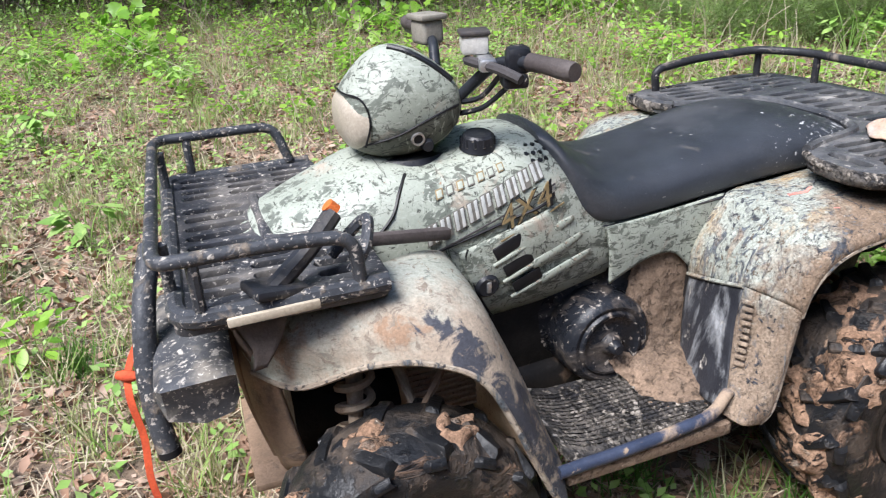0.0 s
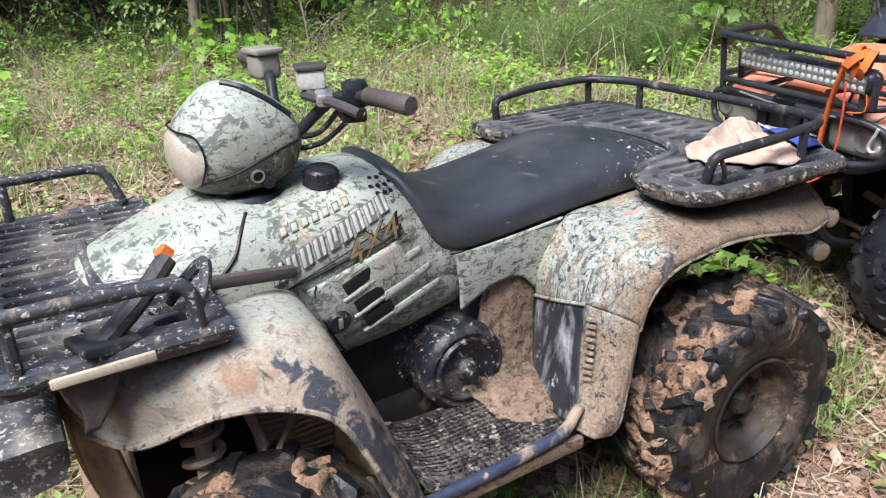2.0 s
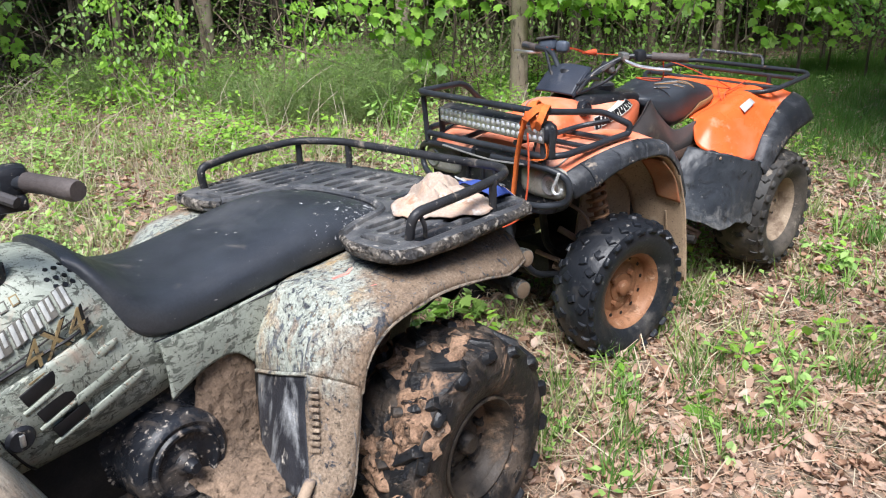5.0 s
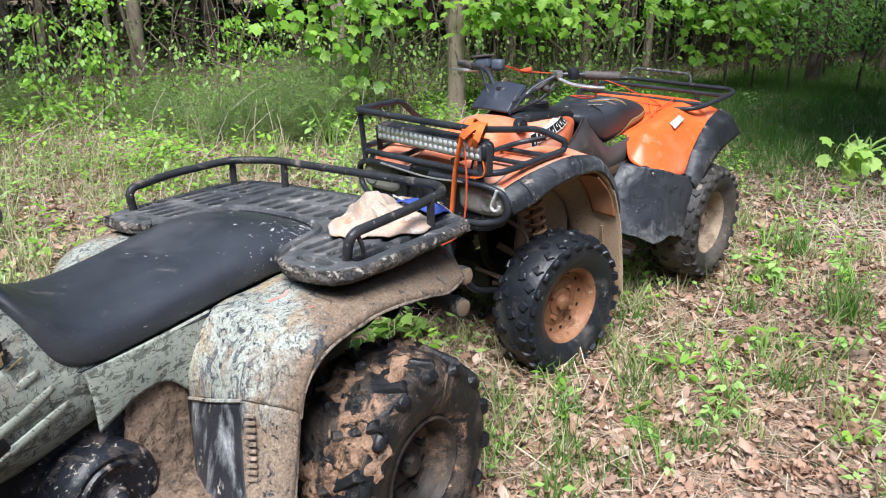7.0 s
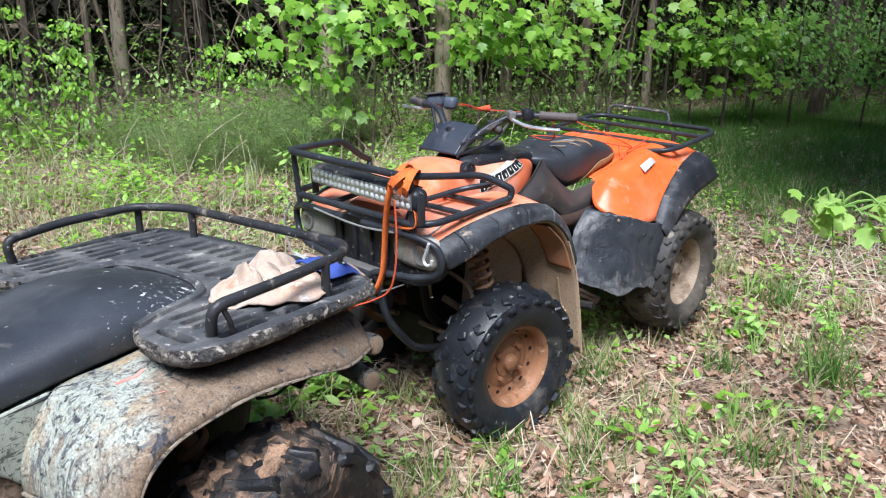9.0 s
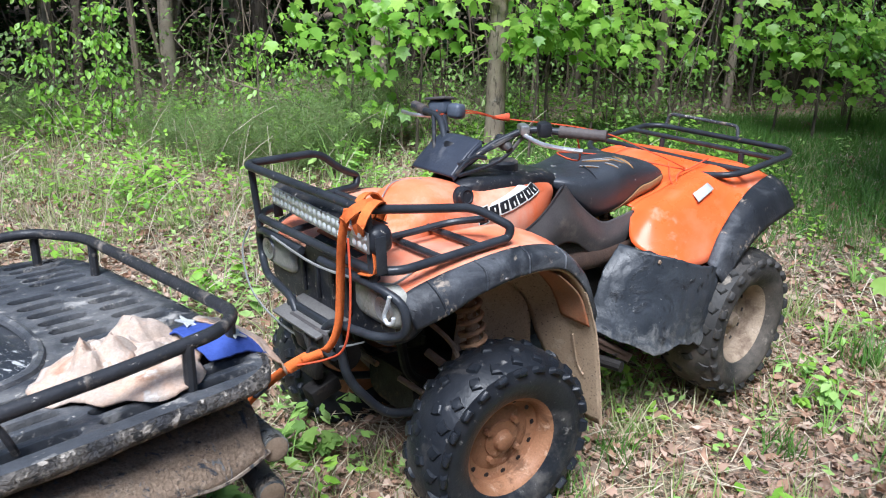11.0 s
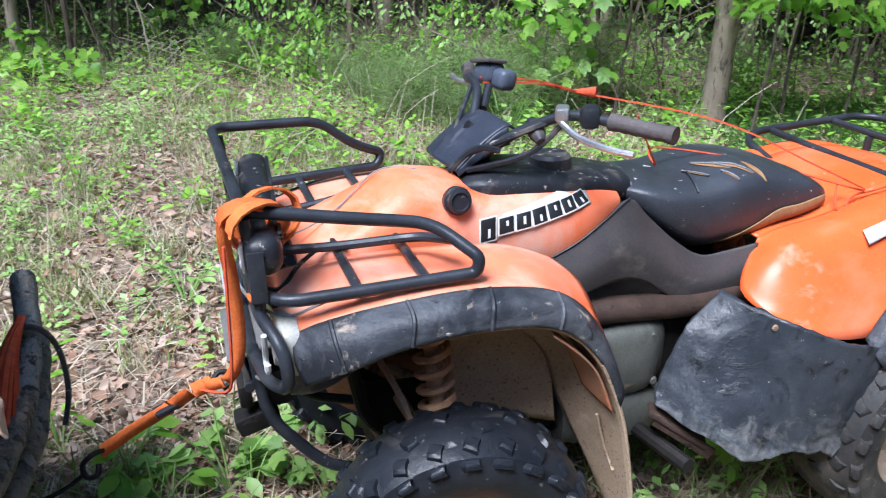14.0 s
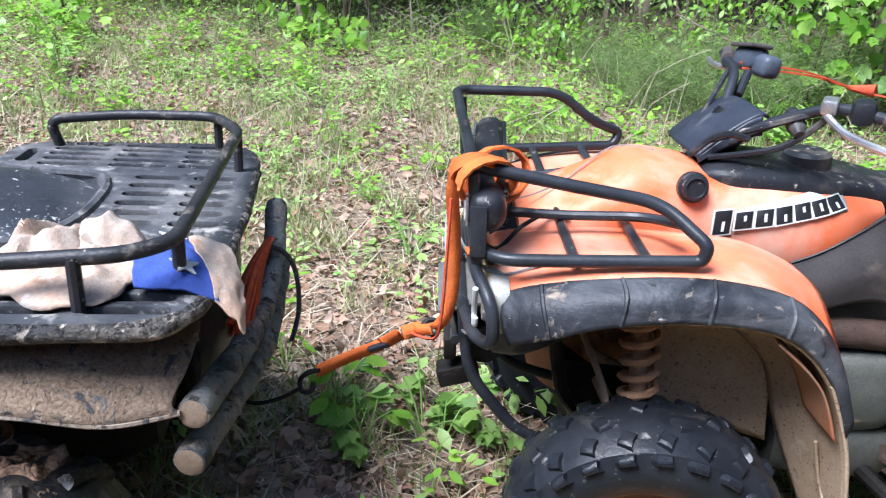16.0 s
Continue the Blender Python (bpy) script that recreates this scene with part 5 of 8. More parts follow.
    nose = add("nose_panel", patch([[(1.50, .10, .70), (1.485, .25, .69), (1.44, .29, .66)], [(1.50, .10, .52), (1.475, .25, .52), (1.42, .30, .52)], [(1.46, .10, .36), (1.44, .24, .36), (1.39, .29, .38)]], 14, 8, 0.003), mud_metal, thick=0.01)
    add("nose_panel_far", patch([[(1.50, .10, .70), (1.51, -.10, .70), (1.44, -.29, .66)], [(1.50, .10, .52), (1.50, -.10, .52), (1.42, -.30, .52)], [(1.46, .10, .36), (1.46, -.10, .36), (1.39, -.29, .38)]], 14, 8, 0.003), mud_metal, thick=0.01)
    add("nose_rib", cord([(1.497, .205, .70), (1.492, .215, .55), (1.455, .215, .38)], 0.008), mud_metal, nose)
    bump = add("front_bumper", faceted([(1.645, .655, .690, .165, .165), (1.632, .612, .705, .178, .190), (1.57, .590, .712, .182, .192), (1.52, .600, .712, .178, .190), (1.505, .63, .70, .170, .180)], 0.19), pad_plastic, label="black plastic bumper pad dusted with mud")
    add("bumper_tube", pipe([(1.62, .10, .85), (1.645, .19, .78), (1.663, .245, .66), (1.660, .272, .56), (1.652, .285, .50)], 0.022, 16, 0.06), mud_tube, bump)
    m = Matrix.Translation((1.6517, .2853, .4985)) @ Vector((-.008, .010, -.07)).to_track_quat("Z", "Y").to_matrix().to_4x4()
    add("tube_mouth", lathe([(0.0, -.004), (0.017, .0015), (0.0225, .002), (0.0225, -.012)], 16, None, m), black_print_and_shade, bump)
    add("skid_plate", box((0.36, 0.36, 0.02), (1.33, 0, .27), 0.006), mud_metal)
    add("belly", hull([(1.40, .26, .50, .13), (1.0, .24, .40, .15), (0.5, .24, .40, .15), (0.0, .27, .40, .13), (-0.2, .34, .48, .10)], 18, 3.5), dark_metal)
    # tail end
    add("tail_panel", patch([[(-0.32, .30, .80), (-0.355, 0, .80), (-0.32, -.30, .80)], [(-0.33, .30, .66), (-0.36, 0, .66), (-0.33, -.30, .66)], [(-0.31, .22, .52), (-0.34, 0, .50), (-0.31, -.22, .52)]], 16, 8), black_plastic, thick=0.012)
    add("exhaust", pipe([(0.10, -.18, .52), (-0.28, -.20, .54), (-0.42, -.20, .55)], 0.055, 14), mud_metal)
    # scuffs
    for pts in ([(0.275, .325, .797), (0.235, .335, .801), (0.20, .315, .803)], [(0.245, .355, .797), (0.20, .375, .801)], [(0.275, .40, .791), (0.23, .425, .793)]):
        add("scuff_mark", sweep(bmesh.new(), [(x, y + .004, z + .004) for x, y, z in pts], 0, flat=(0.009, 0.002)), red_scuff)


rail_paint = surface("dusty_black_steel_tube", (0.022, 0.023, 0.026), (0.036, 0.036, 0.040), 12, 0.4, bump=0.3, layers=(((0.20, 0.17, 0.14), 20, 0.56, 0.70, 0.9, ONE), ((0.45, 0.41, 0.36), 60, 0.64, 0.69, 0.9, ONE)))
surface_guard = surface("scuffed_black_mud_guard", (0.020, 0.021, 0.026), (0.04, 0.042, 0.05), 8, 0.45, bump=0.4, layers=(
    ((0.32, 0.33, 0.34), 8, 0.54, 0.66, 0.7, (1, 1, 0.35)), (MUD, 4, 0.56, 0.66, 0.9, ONE), ((0.5, 0.46, 0.4), 26, 0.62, 0.7, 0.8, (1, 1, 0.4))))
build_camo_quad(quad)


# ---- the orange quad bike ----
R_POSE = pose(3.40, 3.42, -0.16, 0.5, 2.8, 201.5)
quad2 = tagged(new("quad_bike"), "orange quad bike with tube racks, light bar and torn black seat", "quad bike", "parked quad bikes")
quad2.matrix_basis = R_POSE


shroud_plastic = surface("blue_black_plastic", (0.020, 0.024, 0.036), (0.036, 0.042, 0.058), 7, 0.42, bump=0.12, layers=(((0.14, 0.14, 0.15), 8, 0.58, 0.78, 0.7, ONE),))
winch_grey = surface("dusty_grey_steel", (0.13, 0.125, 0.12), (0.20, 0.19, 0.18), 9, 0.5, metal=0.3, bump=0.2, layers=((MUD, 9, 0.58, 0.70, 0.9, ONE),))


def build_orange_quad(q):
    add = lambda name, bm, m, parent=q, label="", **k: part(name, bm, m, parent, label, **k)
    same = lambda c: c
    for y, sd in ((0.40, 1), (-0.40, -1)):
        add_wheel(q, (0.0, y, 0.300), 0.290, 0.25, 0.160, 22, 0.009, "blocks", rubber_dusty, rim_dusty, sd, 0.5 * sd, dish=0.02)
        add_wheel(q, (1.243, y * 0.97, 0.300), 0.287, 0.20, 0.158, 24, 0.013, "blocks", rubber, rim_tan, sd, 0.1 * sd, -7, dish=0.05)
    # front fenders: orange deck, black flare, muddy liner
    din = [(1.575, .10, .845), (1.50, .12, .868), (1.36, .15, .885), (1.20, .17, .885), (1.06, .19, .875), (0.95, .20, .83)]
    dmid = [(1.575, .24, .848), (1.50, .26, .868), (1.36, .28, .884), (1.20, .29, .890), (1.06, .30, .880), (0.93, .30, .81)]
    dout = [(1.545, .335, .825), (1.48, .36, .855), (1.33, .385, .882), (1.17, .395, .885), (1.04, .40, .855), (0.93, .41, .74)]
    flo = [(1.535, .385, .745), (1.47, .43, .785), (1.35, .445, .822), (1.20, .455, .832), (1.06, .46, .808), (0.965, .465, .72), (0.915, .465, .60)]
    fup = [(1.545, .335, .828), (1.48, .36, .858), (1.34, .385, .884), (1.18, .395, .887), (1.04, .402, .856), (0.955, .415, .78), (0.905, .43, .66)]
    fmi = [(1.55, .375, .79), (1.48, .405, .835), (1.34, .43, .868), (1.19, .44, .875), (1.05, .45, .842), (0.955, .455, .755), (0.905, .46, .63)]
    lin = [(1.47, .34, .78), (1.35, .33, .82), (1.18, .32, .82), (1.04, .33, .785), (0.945, .35, .67), (0.905, .365, .52), (0.870, .38, .37), (0.842, .39, .20)]
    lou = [(1.47, .425, .785), (1.35, .44, .822), (1.20, .45, .830), (1.06, .455, .805), (0.96, .46, .71), (0.905, .462, .57), (0.87, .462, .40), (0.842, .462, .20)]
    linner = [(1.47, .15, .72), (1.36, .15, .75), (1.22, .17, .76), (1.09, .21, .72), (0.985, .235, .63), (0.945, .255, .50), (0.90, .29, .38), (0.855, .32, .26)]
    for f in (same, flip):
        deck = add("front_fender", patch([f(din), f(dmid), f(dout)], 26, 10), orange_dust if f is flip else orange, thick=0.006)
        add("fender_flare", patch([f(fup), f(fmi), f(flo)], 30, 8, 0.002), flare_black, deck, "scuffed black plastic fender flare", thick=0.008)
        add("inner_fender", patch([f(linner), f(lin), f(lou)], 34, 10, 0.003), liner, deck, "mud coated inner fender and flap", thick=0.008)
        lift = lambda pts: [(x + .009, y, z - .005) for x, y, z in pts]
        add("arch_panel", patch([lift(f([(1.045, .34, .780), (0.975, .348, .700), (0.932, .357, .600)])), lift(f([(1.050, .395, .790), (0.968, .405, .705), (0.925, .41, .592)])), lift(f([(1.055, .448, .792), (0.962, .452, .700), (0.915, .455, .585)]))], 14, 8, 0.002), orange_muddy, deck, "mud dulled orange panel inside the arch", thick=0.004)
        add("flap_rib", cord([(x + .003, y, z) for x, y, z in f([(0.916, .39, .53), (0.890, .385, .44), (0.876, .388, .40), (0.872, .405, .375)])], 0.004, 6), liner, deck)
        add("skirt_edge", cord([Vector(v) + Vector((0.0, 0.002, 0.0)) for v in f(lou)[4:]], 0.005, 6), liner, deck)
        sgn = 1 if f is same else -1
        add("arch_wall", patch([f([(1.20, .17, .80), (1.07, .20, .79), (0.96, .25, .72)]), f([(1.20, .16, .60), (1.07, .18, .58), (0.955, .24, .55)]), f([(1.22, .15, .44), (1.08, .16, .42), (0.93, .22, .40)])], 12, 10, 0.003), liner, deck, thick=0.006)
        for i in (1, 2, 3, 4):
            add("flare_ridge", cord([Vector(c) + Vector((0, sgn * 0.004, 0.003)) for c in (f(fup)[i], f(fmi)[i], f(flo)[i])], 0.0045, 6, 8), flare_black, deck)
    # nose, tank and centre
    add("nose_cowl", hull([(1.50, .84, .895, .14), (1.42, .80, .925, .15), (1.33, .76, .968, .145), (1.25, .72, 1.008, .135), (1.18, .70, 1.005, .135), (1.08, .70, .985, .150), (0.98, .72, .980, .165), (0.88, .73, .972, .165), (0.79, .80, .956, .15), (0.73, .86, .938, .12)], 32, 2.8), orange)
    add("tank_top", hull([(1.12, .93, .985, .07), (1.06, .93, 1.006, .105), (0.95, .92, 1.0, .118), (0.84, .91, .985, .115), (0.74, .90, .97, .10), (0.68, .87, .955, .09)], 26, 3.0), black_plastic)
    add("fuel_cap", lathe([(0.0, .05), (0.040, .05), (0.050, .042), (0.052, .012), (0.056, 0)], 12, None, Matrix.Translation((0.87, 0.02, .968))), black_plastic)
    knob = add("side_knob", lathe([(0.0, .016), (0.018, .016), (0.020, .020), (0.026, .018), (0.028, .004), (0.032, .002), (0.032, -.012)], 24, None, Matrix.Translation((1.145, .128, .968)) @ Matrix.Rotation(radians(-78), 4, "X")), black_plastic)
    cover = [[(1.00, .185, .80), (0.895, .19, .845), (0.815, .188, .895), (0.745, .175, .936), (0.69, .172, .885), (0.61, .178, .812), (0.535, .185, .766), (0.455, .190, .768), (0.375, .200, .780)], [(0.97, .20, .74), (0.895, .207, .778), (0.82, .212, .812), (0.75, .21, .838), (0.69, .21, .806), (0.625, .21, .750), (0.555, .21, .706), (0.475, .21, .705), (0.395, .212, .722)], [(0.96, .195, .69), (0.895, .20, .712), (0.825, .20, .735), (0.76, .20, .745), (0.70, .20, .730), (0.64, .20, .690), (0.575, .20, .645), (0.50, .20, .642), (0.43, .207, .662)]]
    for f in (same, flip):
        add("side_cover", patch([f(c) for c in cover], 32, 12), grey_panel, thick=0.008)
    add("cover_seam", cord([(1.01, .19, .803), (0.895, .196, .850), (0.815, .194, .899), (0.745, .181, .940)], 0.0025), black_print_and_shade)
    # badge: a plain plate with slanted strokes
    cowl = [(1.50, .84, .895, .14), (1.42, .80, .925, .15), (1.33, .76, .968, .145), (1.25, .72, 1.008, .135), (1.18, .70, 1.005, .135), (1.08, .70, .985, .150), (0.98, .72, .980, .165), (0.88, .73, .972, .165), (0.79, .80, .956, .15), (0.73, .86, .938, .12)]

    def side(x, z, off):
        for a, b in zip(cowl, cowl[1:]):
            if b[0] <= x <= a[0]:
                t = (a[0] - x) / (a[0] - b[0])
                lo, hi, w = (a[k] + (b[k] - a[k]) * t for k in (1, 2, 3))
                u = min(abs((z - (lo + hi) / 2) / ((hi - lo) / 2)), 0.99)
                return Vector((x, w * (1 - u ** 2.8) ** (1 / 2.8) + off, z))
        return Vector((x, 0.15, z))
    mid_line = lambda x: 0.921 - 0.165 * (x - 0.965)
    xs = [1.045 - 0.0315 * k for k in range(8)]
    badge = add("badge", patch([[side(x, mid_line(x) + 0.024 - 0.05 * max(0, x - 0.98), 0.003) for x in xs], [side(x, mid_line(x), 0.0035) for x in xs], [side(x, mid_line(x) - 0.020, 0.003) for x in xs]], 14, 6), white_paint, label="torn white badge plate with black slanted strokes", thick=0.002)
    for k in range(7):
        x = (1.082, 1.040, 1.000, 0.961, 0.922, 0.885, 0.850)[k]
        z = mid_line(x) - 0.002
        p, e = side(x, z, 0.005), 0.01
        ax, up = (side(x - e, z + 0.00165, 0.005) - p).normalized(), (side(x, z + e, 0.005) - p).normalized()
        n = (ax.cross(up) if ax.cross(up).y > 0 else up.cross(ax)).normalized()
        m = Matrix.Translation(p) @ Matrix((ax, n.cross(ax), n)).transposed().to_4x4()
        tall = 0.048 if k == 0 else 0.034
        back, b = bmesh.new(), bmesh.new()
        box((0.041, tall + 0.007, 0.002), (0, 0, 0), 0.0008, None, back)
        box((0.034, tall, 0.003), (0, 0, 0.001), 0.001, None, b)
        slot = box((0.006, (0.42, 0.34, 0.50)[k % 3] * tall, 0.001), (0.002, (-0.18, 0.10, 0.0)[k % 3] * tall, 0.0026), 0.0003)
        for bb in (back, b, slot):
            for v in bb.verts:
                v.co.x += 0.22 * v.co.y
        stroke = add("badge_stroke", back, white_paint, badge, matrix=m)
        add("stroke_face", b, black_print_and_shade, stroke)
        add("stroke_slot", slot, white_paint, stroke)
    # dash shroud and bars
    dash = add("instrument_shroud", patch([[(1.128, -.140, 1.010), (1.140, -.05, 1.016), (1.118, .046, 1.006)], [(1.090, -.142, 1.042), (1.100, -.05, 1.050), (1.082, .046, 1.040)], [(1.045, -.143, 1.074), (1.053, -.05, 1.084), (1.035, .045, 1.076)], [(1.005, -.140, 1.097), (1.010, -.05, 1.108), (0.992, .042, 1.098)], [(0.985, -.130, 1.092), (0.988, -.05, 1.100), (0.972, .036, 1.088)]], 14, 16), shroud_plastic, label="blue black plastic instrument shroud", thick=0.006)
    for rim in ([(1.128, -.140, 1.010), (1.045, -.143, 1.074), (1.005, -.140, 1.097)], [(1.118, .046, 1.006), (1.035, .045, 1.076), (0.992, .042, 1.098)]):
        add("shroud_side", patch([rim, [(x - .004, y + (.004 if y > 0 else -.004), z - d) for (x, y, z), d in zip(rim, (.010, .030, .042))]], 10, 4), shroud_plastic, dash, thick=0.006)
    add("instrument", lathe([(0.0, .03), (0.045, .03), (0.05, 0.0), (0.04, -.05)], 18, None, Matrix.Translation((1.03, -.05, 1.045)) @ Matrix.Rotation(radians(-35), 4, "Y")), black_print_and_shade, dash)
    bars = add("handlebar", pipe([(0.735, .345, 1.125), (0.80, .23, 1.13), (0.855, .15, 1.135), (0.94, .075, 1.085), (1.02, .04, 1.02), (1.02, -.04, 1.02), (0.975, -.10, 1.08), (0.935, -.17, 1.14), (0.93, -.25, 1.15), (0.90, -.36, 1.15)], 0.0115, 10, 0.04), black_paint)
    grip = add("grip", sweep(bmesh.new(), [Vector((0.728, .36, 1.124)).lerp(Vector((0.798, .235, 1.13)), k / 12) for k in range(13)], [0.019 if k in (0, 12) else (0.0185 if k % 2 else 0.0165) for k in range(13)], 14), grip_rubber, bars)
    add("grip", sweep(bmesh.new(), [(0.885, -.37, 1.15), (0.925, -.26, 1.15)], [0.017, 0.017], 12), grip_rubber, bars)
    add("switch_housing", box((0.045, 0.055, 0.05), (0.825, .195, 1.135), 0.016, turned((0, 0, -30))), black_plastic, bars)
    add("lever_clamp", box((0.03, 0.05, 0.03), (0.865, .145, 1.135), 0.006, turned((0, 0, -30))), alloy, bars)
    add("brake_lever", cord([(0.875, .155, 1.12), (0.865, .22, 1.10), (0.835, .29, 1.09), (0.80, .33, 1.085)], 0.0075, 8), alloy, bars)
    cyl = add("brake_reservoir", box((0.056, 0.080, 0.056), (0.880, -.235, 1.158), 0.018, turned((8, -10, 12)), segs=3), blue_grey, bars, "blue grey brake fluid reservoir")
    add("lid", box((0.062, 0.086, 0.010), (0.882, -.236, 1.188), 0.004, turned((8, -10, 12))), grey_panel, cyl)
    add("reservoir_stay", pipe([(0.935, -.14, 1.09), (0.885, -.215, 1.14)], 0.011), black_paint, bars)
    add("brake_lever", cord([(0.905, -.25, 1.13), (0.935, -.31, 1.13), (0.925, -.39, 1.13)], 0.007, 8), alloy, bars)
    for pts in ([(0.87, .13, 1.12), (0.97, .10, 1.08), (1.06, .06, 1.04)], [(0.86, .14, 1.11), (0.93, .11, 1.04), (1.05, .05, 1.0)], [(0.94, -.2, 1.14), (1.02, -.1, 1.06), (1.06, -.03, 1.02)], [(1.0, .12, 1.06), (1.06, .12, 1.07), (1.11, .1, 1.02)]):
        add("control_cable", cord(pts, 0.007, 6), black_plastic, bars)
    add("wrapped_joint", lathe([(0.0, .035), (0.012, .032), (0.020, .015), (0.019, -.015), (0.010, -.035), (0, -.035)], 12, None, Matrix.Translation((0.905, .10, 1.09)) @ Matrix.Rotation(radians(60), 4, "X")), black_plastic, bars)
    add("second_housing", box((0.050, 0.056, 0.052), (0.868, -.165, 1.152), 0.016, turned((0, -10, 12)), segs=3), blue_grey, bars)
    bars.matrix_basis = Matrix.Translation((0.045, 0.0, 0.008))
    # seat with tears
    seat_shape = [(0.705, .905, .932, .085), (0.67, .868, .938, .125), (0.61, .810, .936, .152), (0.53, .756, .936, .165), (0.46, .752, .948, .170), (0.40, .758, .958, .172), (0.30, .775, .948, .172), (0.20, .795, .922, .168), (0.135, .81, .888, .150), (0.115, .825, .86, .12)]
    seat = add("seat", hull(seat_shape, 30, 3.6), vinyl, label="black vinyl seat with torn cover")
    tan_foam = surface("worn_seat_foam", (0.24, 0.13, 0.055), (0.32, 0.19, 0.09), 12, 0.9, bump=0.4)
    def on_seat(x, y, off):
        for a, b in zip(seat_shape, seat_shape[1:]):
            if b[0] <= x <= a[0]:
                t = (a[0] - x) / (a[0] - b[0])
                lo, hi, w = (a[k] + (b[k] - a[k]) * t for k in (1, 2, 3))
                u = min(abs(y) / w, 0.97)
                return Vector((x, y, (lo + hi) / 2 + (hi - lo) / 2 * (1 - u ** 3.6) ** (1 / 3.6) + off))
        return Vector((x, y, 0.9))

    def by_seat(x, z, off):
        for a, b in zip(seat_shape, seat_shape[1:]):
            if b[0] <= x <= a[0]:
                t = (a[0] - x) / (a[0] - b[0])
                lo, hi, w = (a[k] + (b[k] - a[k]) * t for k in (1, 2, 3))
                u = min(abs((z - (lo + hi) / 2) / ((hi - lo) / 2)), 0.97)
                return Vector((x, w * (1 - u ** 3.6) ** (1 / 3.6) + off, z))
        return Vector((x, 0.15, z))
    edge = ((0.475, .772, .764), (0.42, .792, .768), (0.36, .820, .775), (0.30, .850, .782), (0.24, .855, .793), (0.18, .862, .806), (0.14, .862, .822))
    add("worn_side", patch([[by_seat(x, a, 0.003) for x, a, b in edge], [by_seat(x, (a + b) / 2, 0.003) for x, a, b in edge], [by_seat(x, b, 0.003) for x, a, b in edge]], 24, 8, 0.002), tan_foam, seat, "tan worn patch on the seat side", thick=0.002)
    for x, y, l, wide, a in ((0.445, .070, .10, .011, -52), (0.405, .100, .11, .010, -47), (0.350, .120, .085, .018, -78), (0.500, .085, .07, .003, -55), (0.52, .10, .10, .003, 75), (0.43, .13, .05, .003, -60)):
        ca, sa = math.cos(radians(a)), math.sin(radians(a))
        rows = [[on_seat(x + l * (k / 8 - 0.5) * ca - v * wide * math.sin(math.pi * min(max(k / 8, 0.04), 0.96)) ** 0.8 * sa, y + l * (k / 8 - 0.5) * sa + v * wide * math.sin(math.pi * min(max(k / 8, 0.04), 0.96)) ** 0.8 * ca, 0.0025) for k in range(9)] for v in (-0.5, 0.05 * (-1) ** round(x * 200), 0.6)]
        add("tear", patch(rows, 14, 4, 0.001), tan_foam, seat, "tan foam showing through a tear", thick=0.002)
        add("torn_edge", cord([q + Vector((0, 0, 0.002)) for q in rows[0]], 0.0028, 5, 14), vinyl, seat)
    # rear body
    rin = [(0.365, .185, .785), (0.30, .18, .800), (0.17, .18, .815), (0.0, .19, .86), (-0.20, .19, .868), (-0.40, .18, .82)]
    rmd = [(0.462, .262, .692), (0.375, .285, .765), (0.22, .29, .80), (0.02, .29, .845), (-0.20, .28, .855), (-0.40, .27, .80)]
    rou = [(0.425, .375, .650), (0.34, .415, .615), (0.18, .42, .60), (0.06, .41, .70), (-0.10, .395, .775), (-0.32, .37, .80)]
    rup = [(0.215, .425, .590), (0.13, .412, .690), (-0.05, .395, .795), (-0.22, .38, .825), (-0.36, .335, .805)]
    rmi = [(0.215, .462, .565), (0.12, .456, .672), (-0.065, .45, .765), (-0.24, .44, .785), (-0.385, .39, .765)]
    rlo = [(0.165, .472, .500), (0.055, .478, .61), (-0.09, .480, .675), (-0.26, .472, .69), (-0.41, .43, .68)]
    for f in (same, flip):
        body = add("rear_fender", patch([f(rin), f(rmd), f(rou)], 26, 12), orange_clean, thick=0.006)
        add("fender_flare", patch([f(rup), f(rmi), f(rlo)], 24, 8, 0.003), flare_black, body, "scuffed black plastic fender flare", thick=0.008)
        guard = [[(0.500, .240, .690), (0.465, .325, .680), (0.41, .398, .658), (0.30, .450, .612), (0.185, .458, .580)], [(0.615, .25, .585), (0.55, .33, .555), (0.45, .42, .52), (0.34, .458, .49), (0.215, .468, .46)], [(0.675, .265, .48), (0.61, .36, .45), (0.51, .435, .41), (0.39, .462, .385), (0.255, .468, .375)], [(0.695, .29, .43), (0.60, .41, .375), (0.53, .455, .345), (0.42, .468, .352), (0.295, .466, .300)]]
        gb = patch([f(c) for c in guard], 48, 26, 0.006, rough=0.004)
        for v in gb.verts:
            torn = min(max((0.42 - v.co.z) / 0.08, 0), 1)
            v.co.z += 0.014 * torn * noise.noise(Vector((v.co.x * 26, 1.3, 0.4))) + 0.009 * torn * noise.noise(Vector((v.co.x * 75, 4.0, 0)))
            v.co.y += (0.014 if f is same else -0.014) * torn * noise.noise(Vector((v.co.x * 30, 7.0, v.co.z * 12)))
        add("mud_guard", gb, guard_black, body, "scuffed black plastic mud guard with a torn lower edge", thick=0.008)
        for x, y, z in ((0.33, .438, .60), (0.19, .458, .555), (0.45, .375, .645)):
            add("bolt", lathe([(0.0, .005), (0.007, .005), (0.009, 0)], 8, None, Matrix.Translation(f([(x, y, z)])[0]) @ Matrix.Rotation(radians(-90 if f is same else 90), 4, "X")), mud_metal, body)
    add("rear_deck", patch([rin, [(x, 0, z + .004) for x, y, z in rin], flip(rin)], 20, 8), orange_clean, thick=0.006)
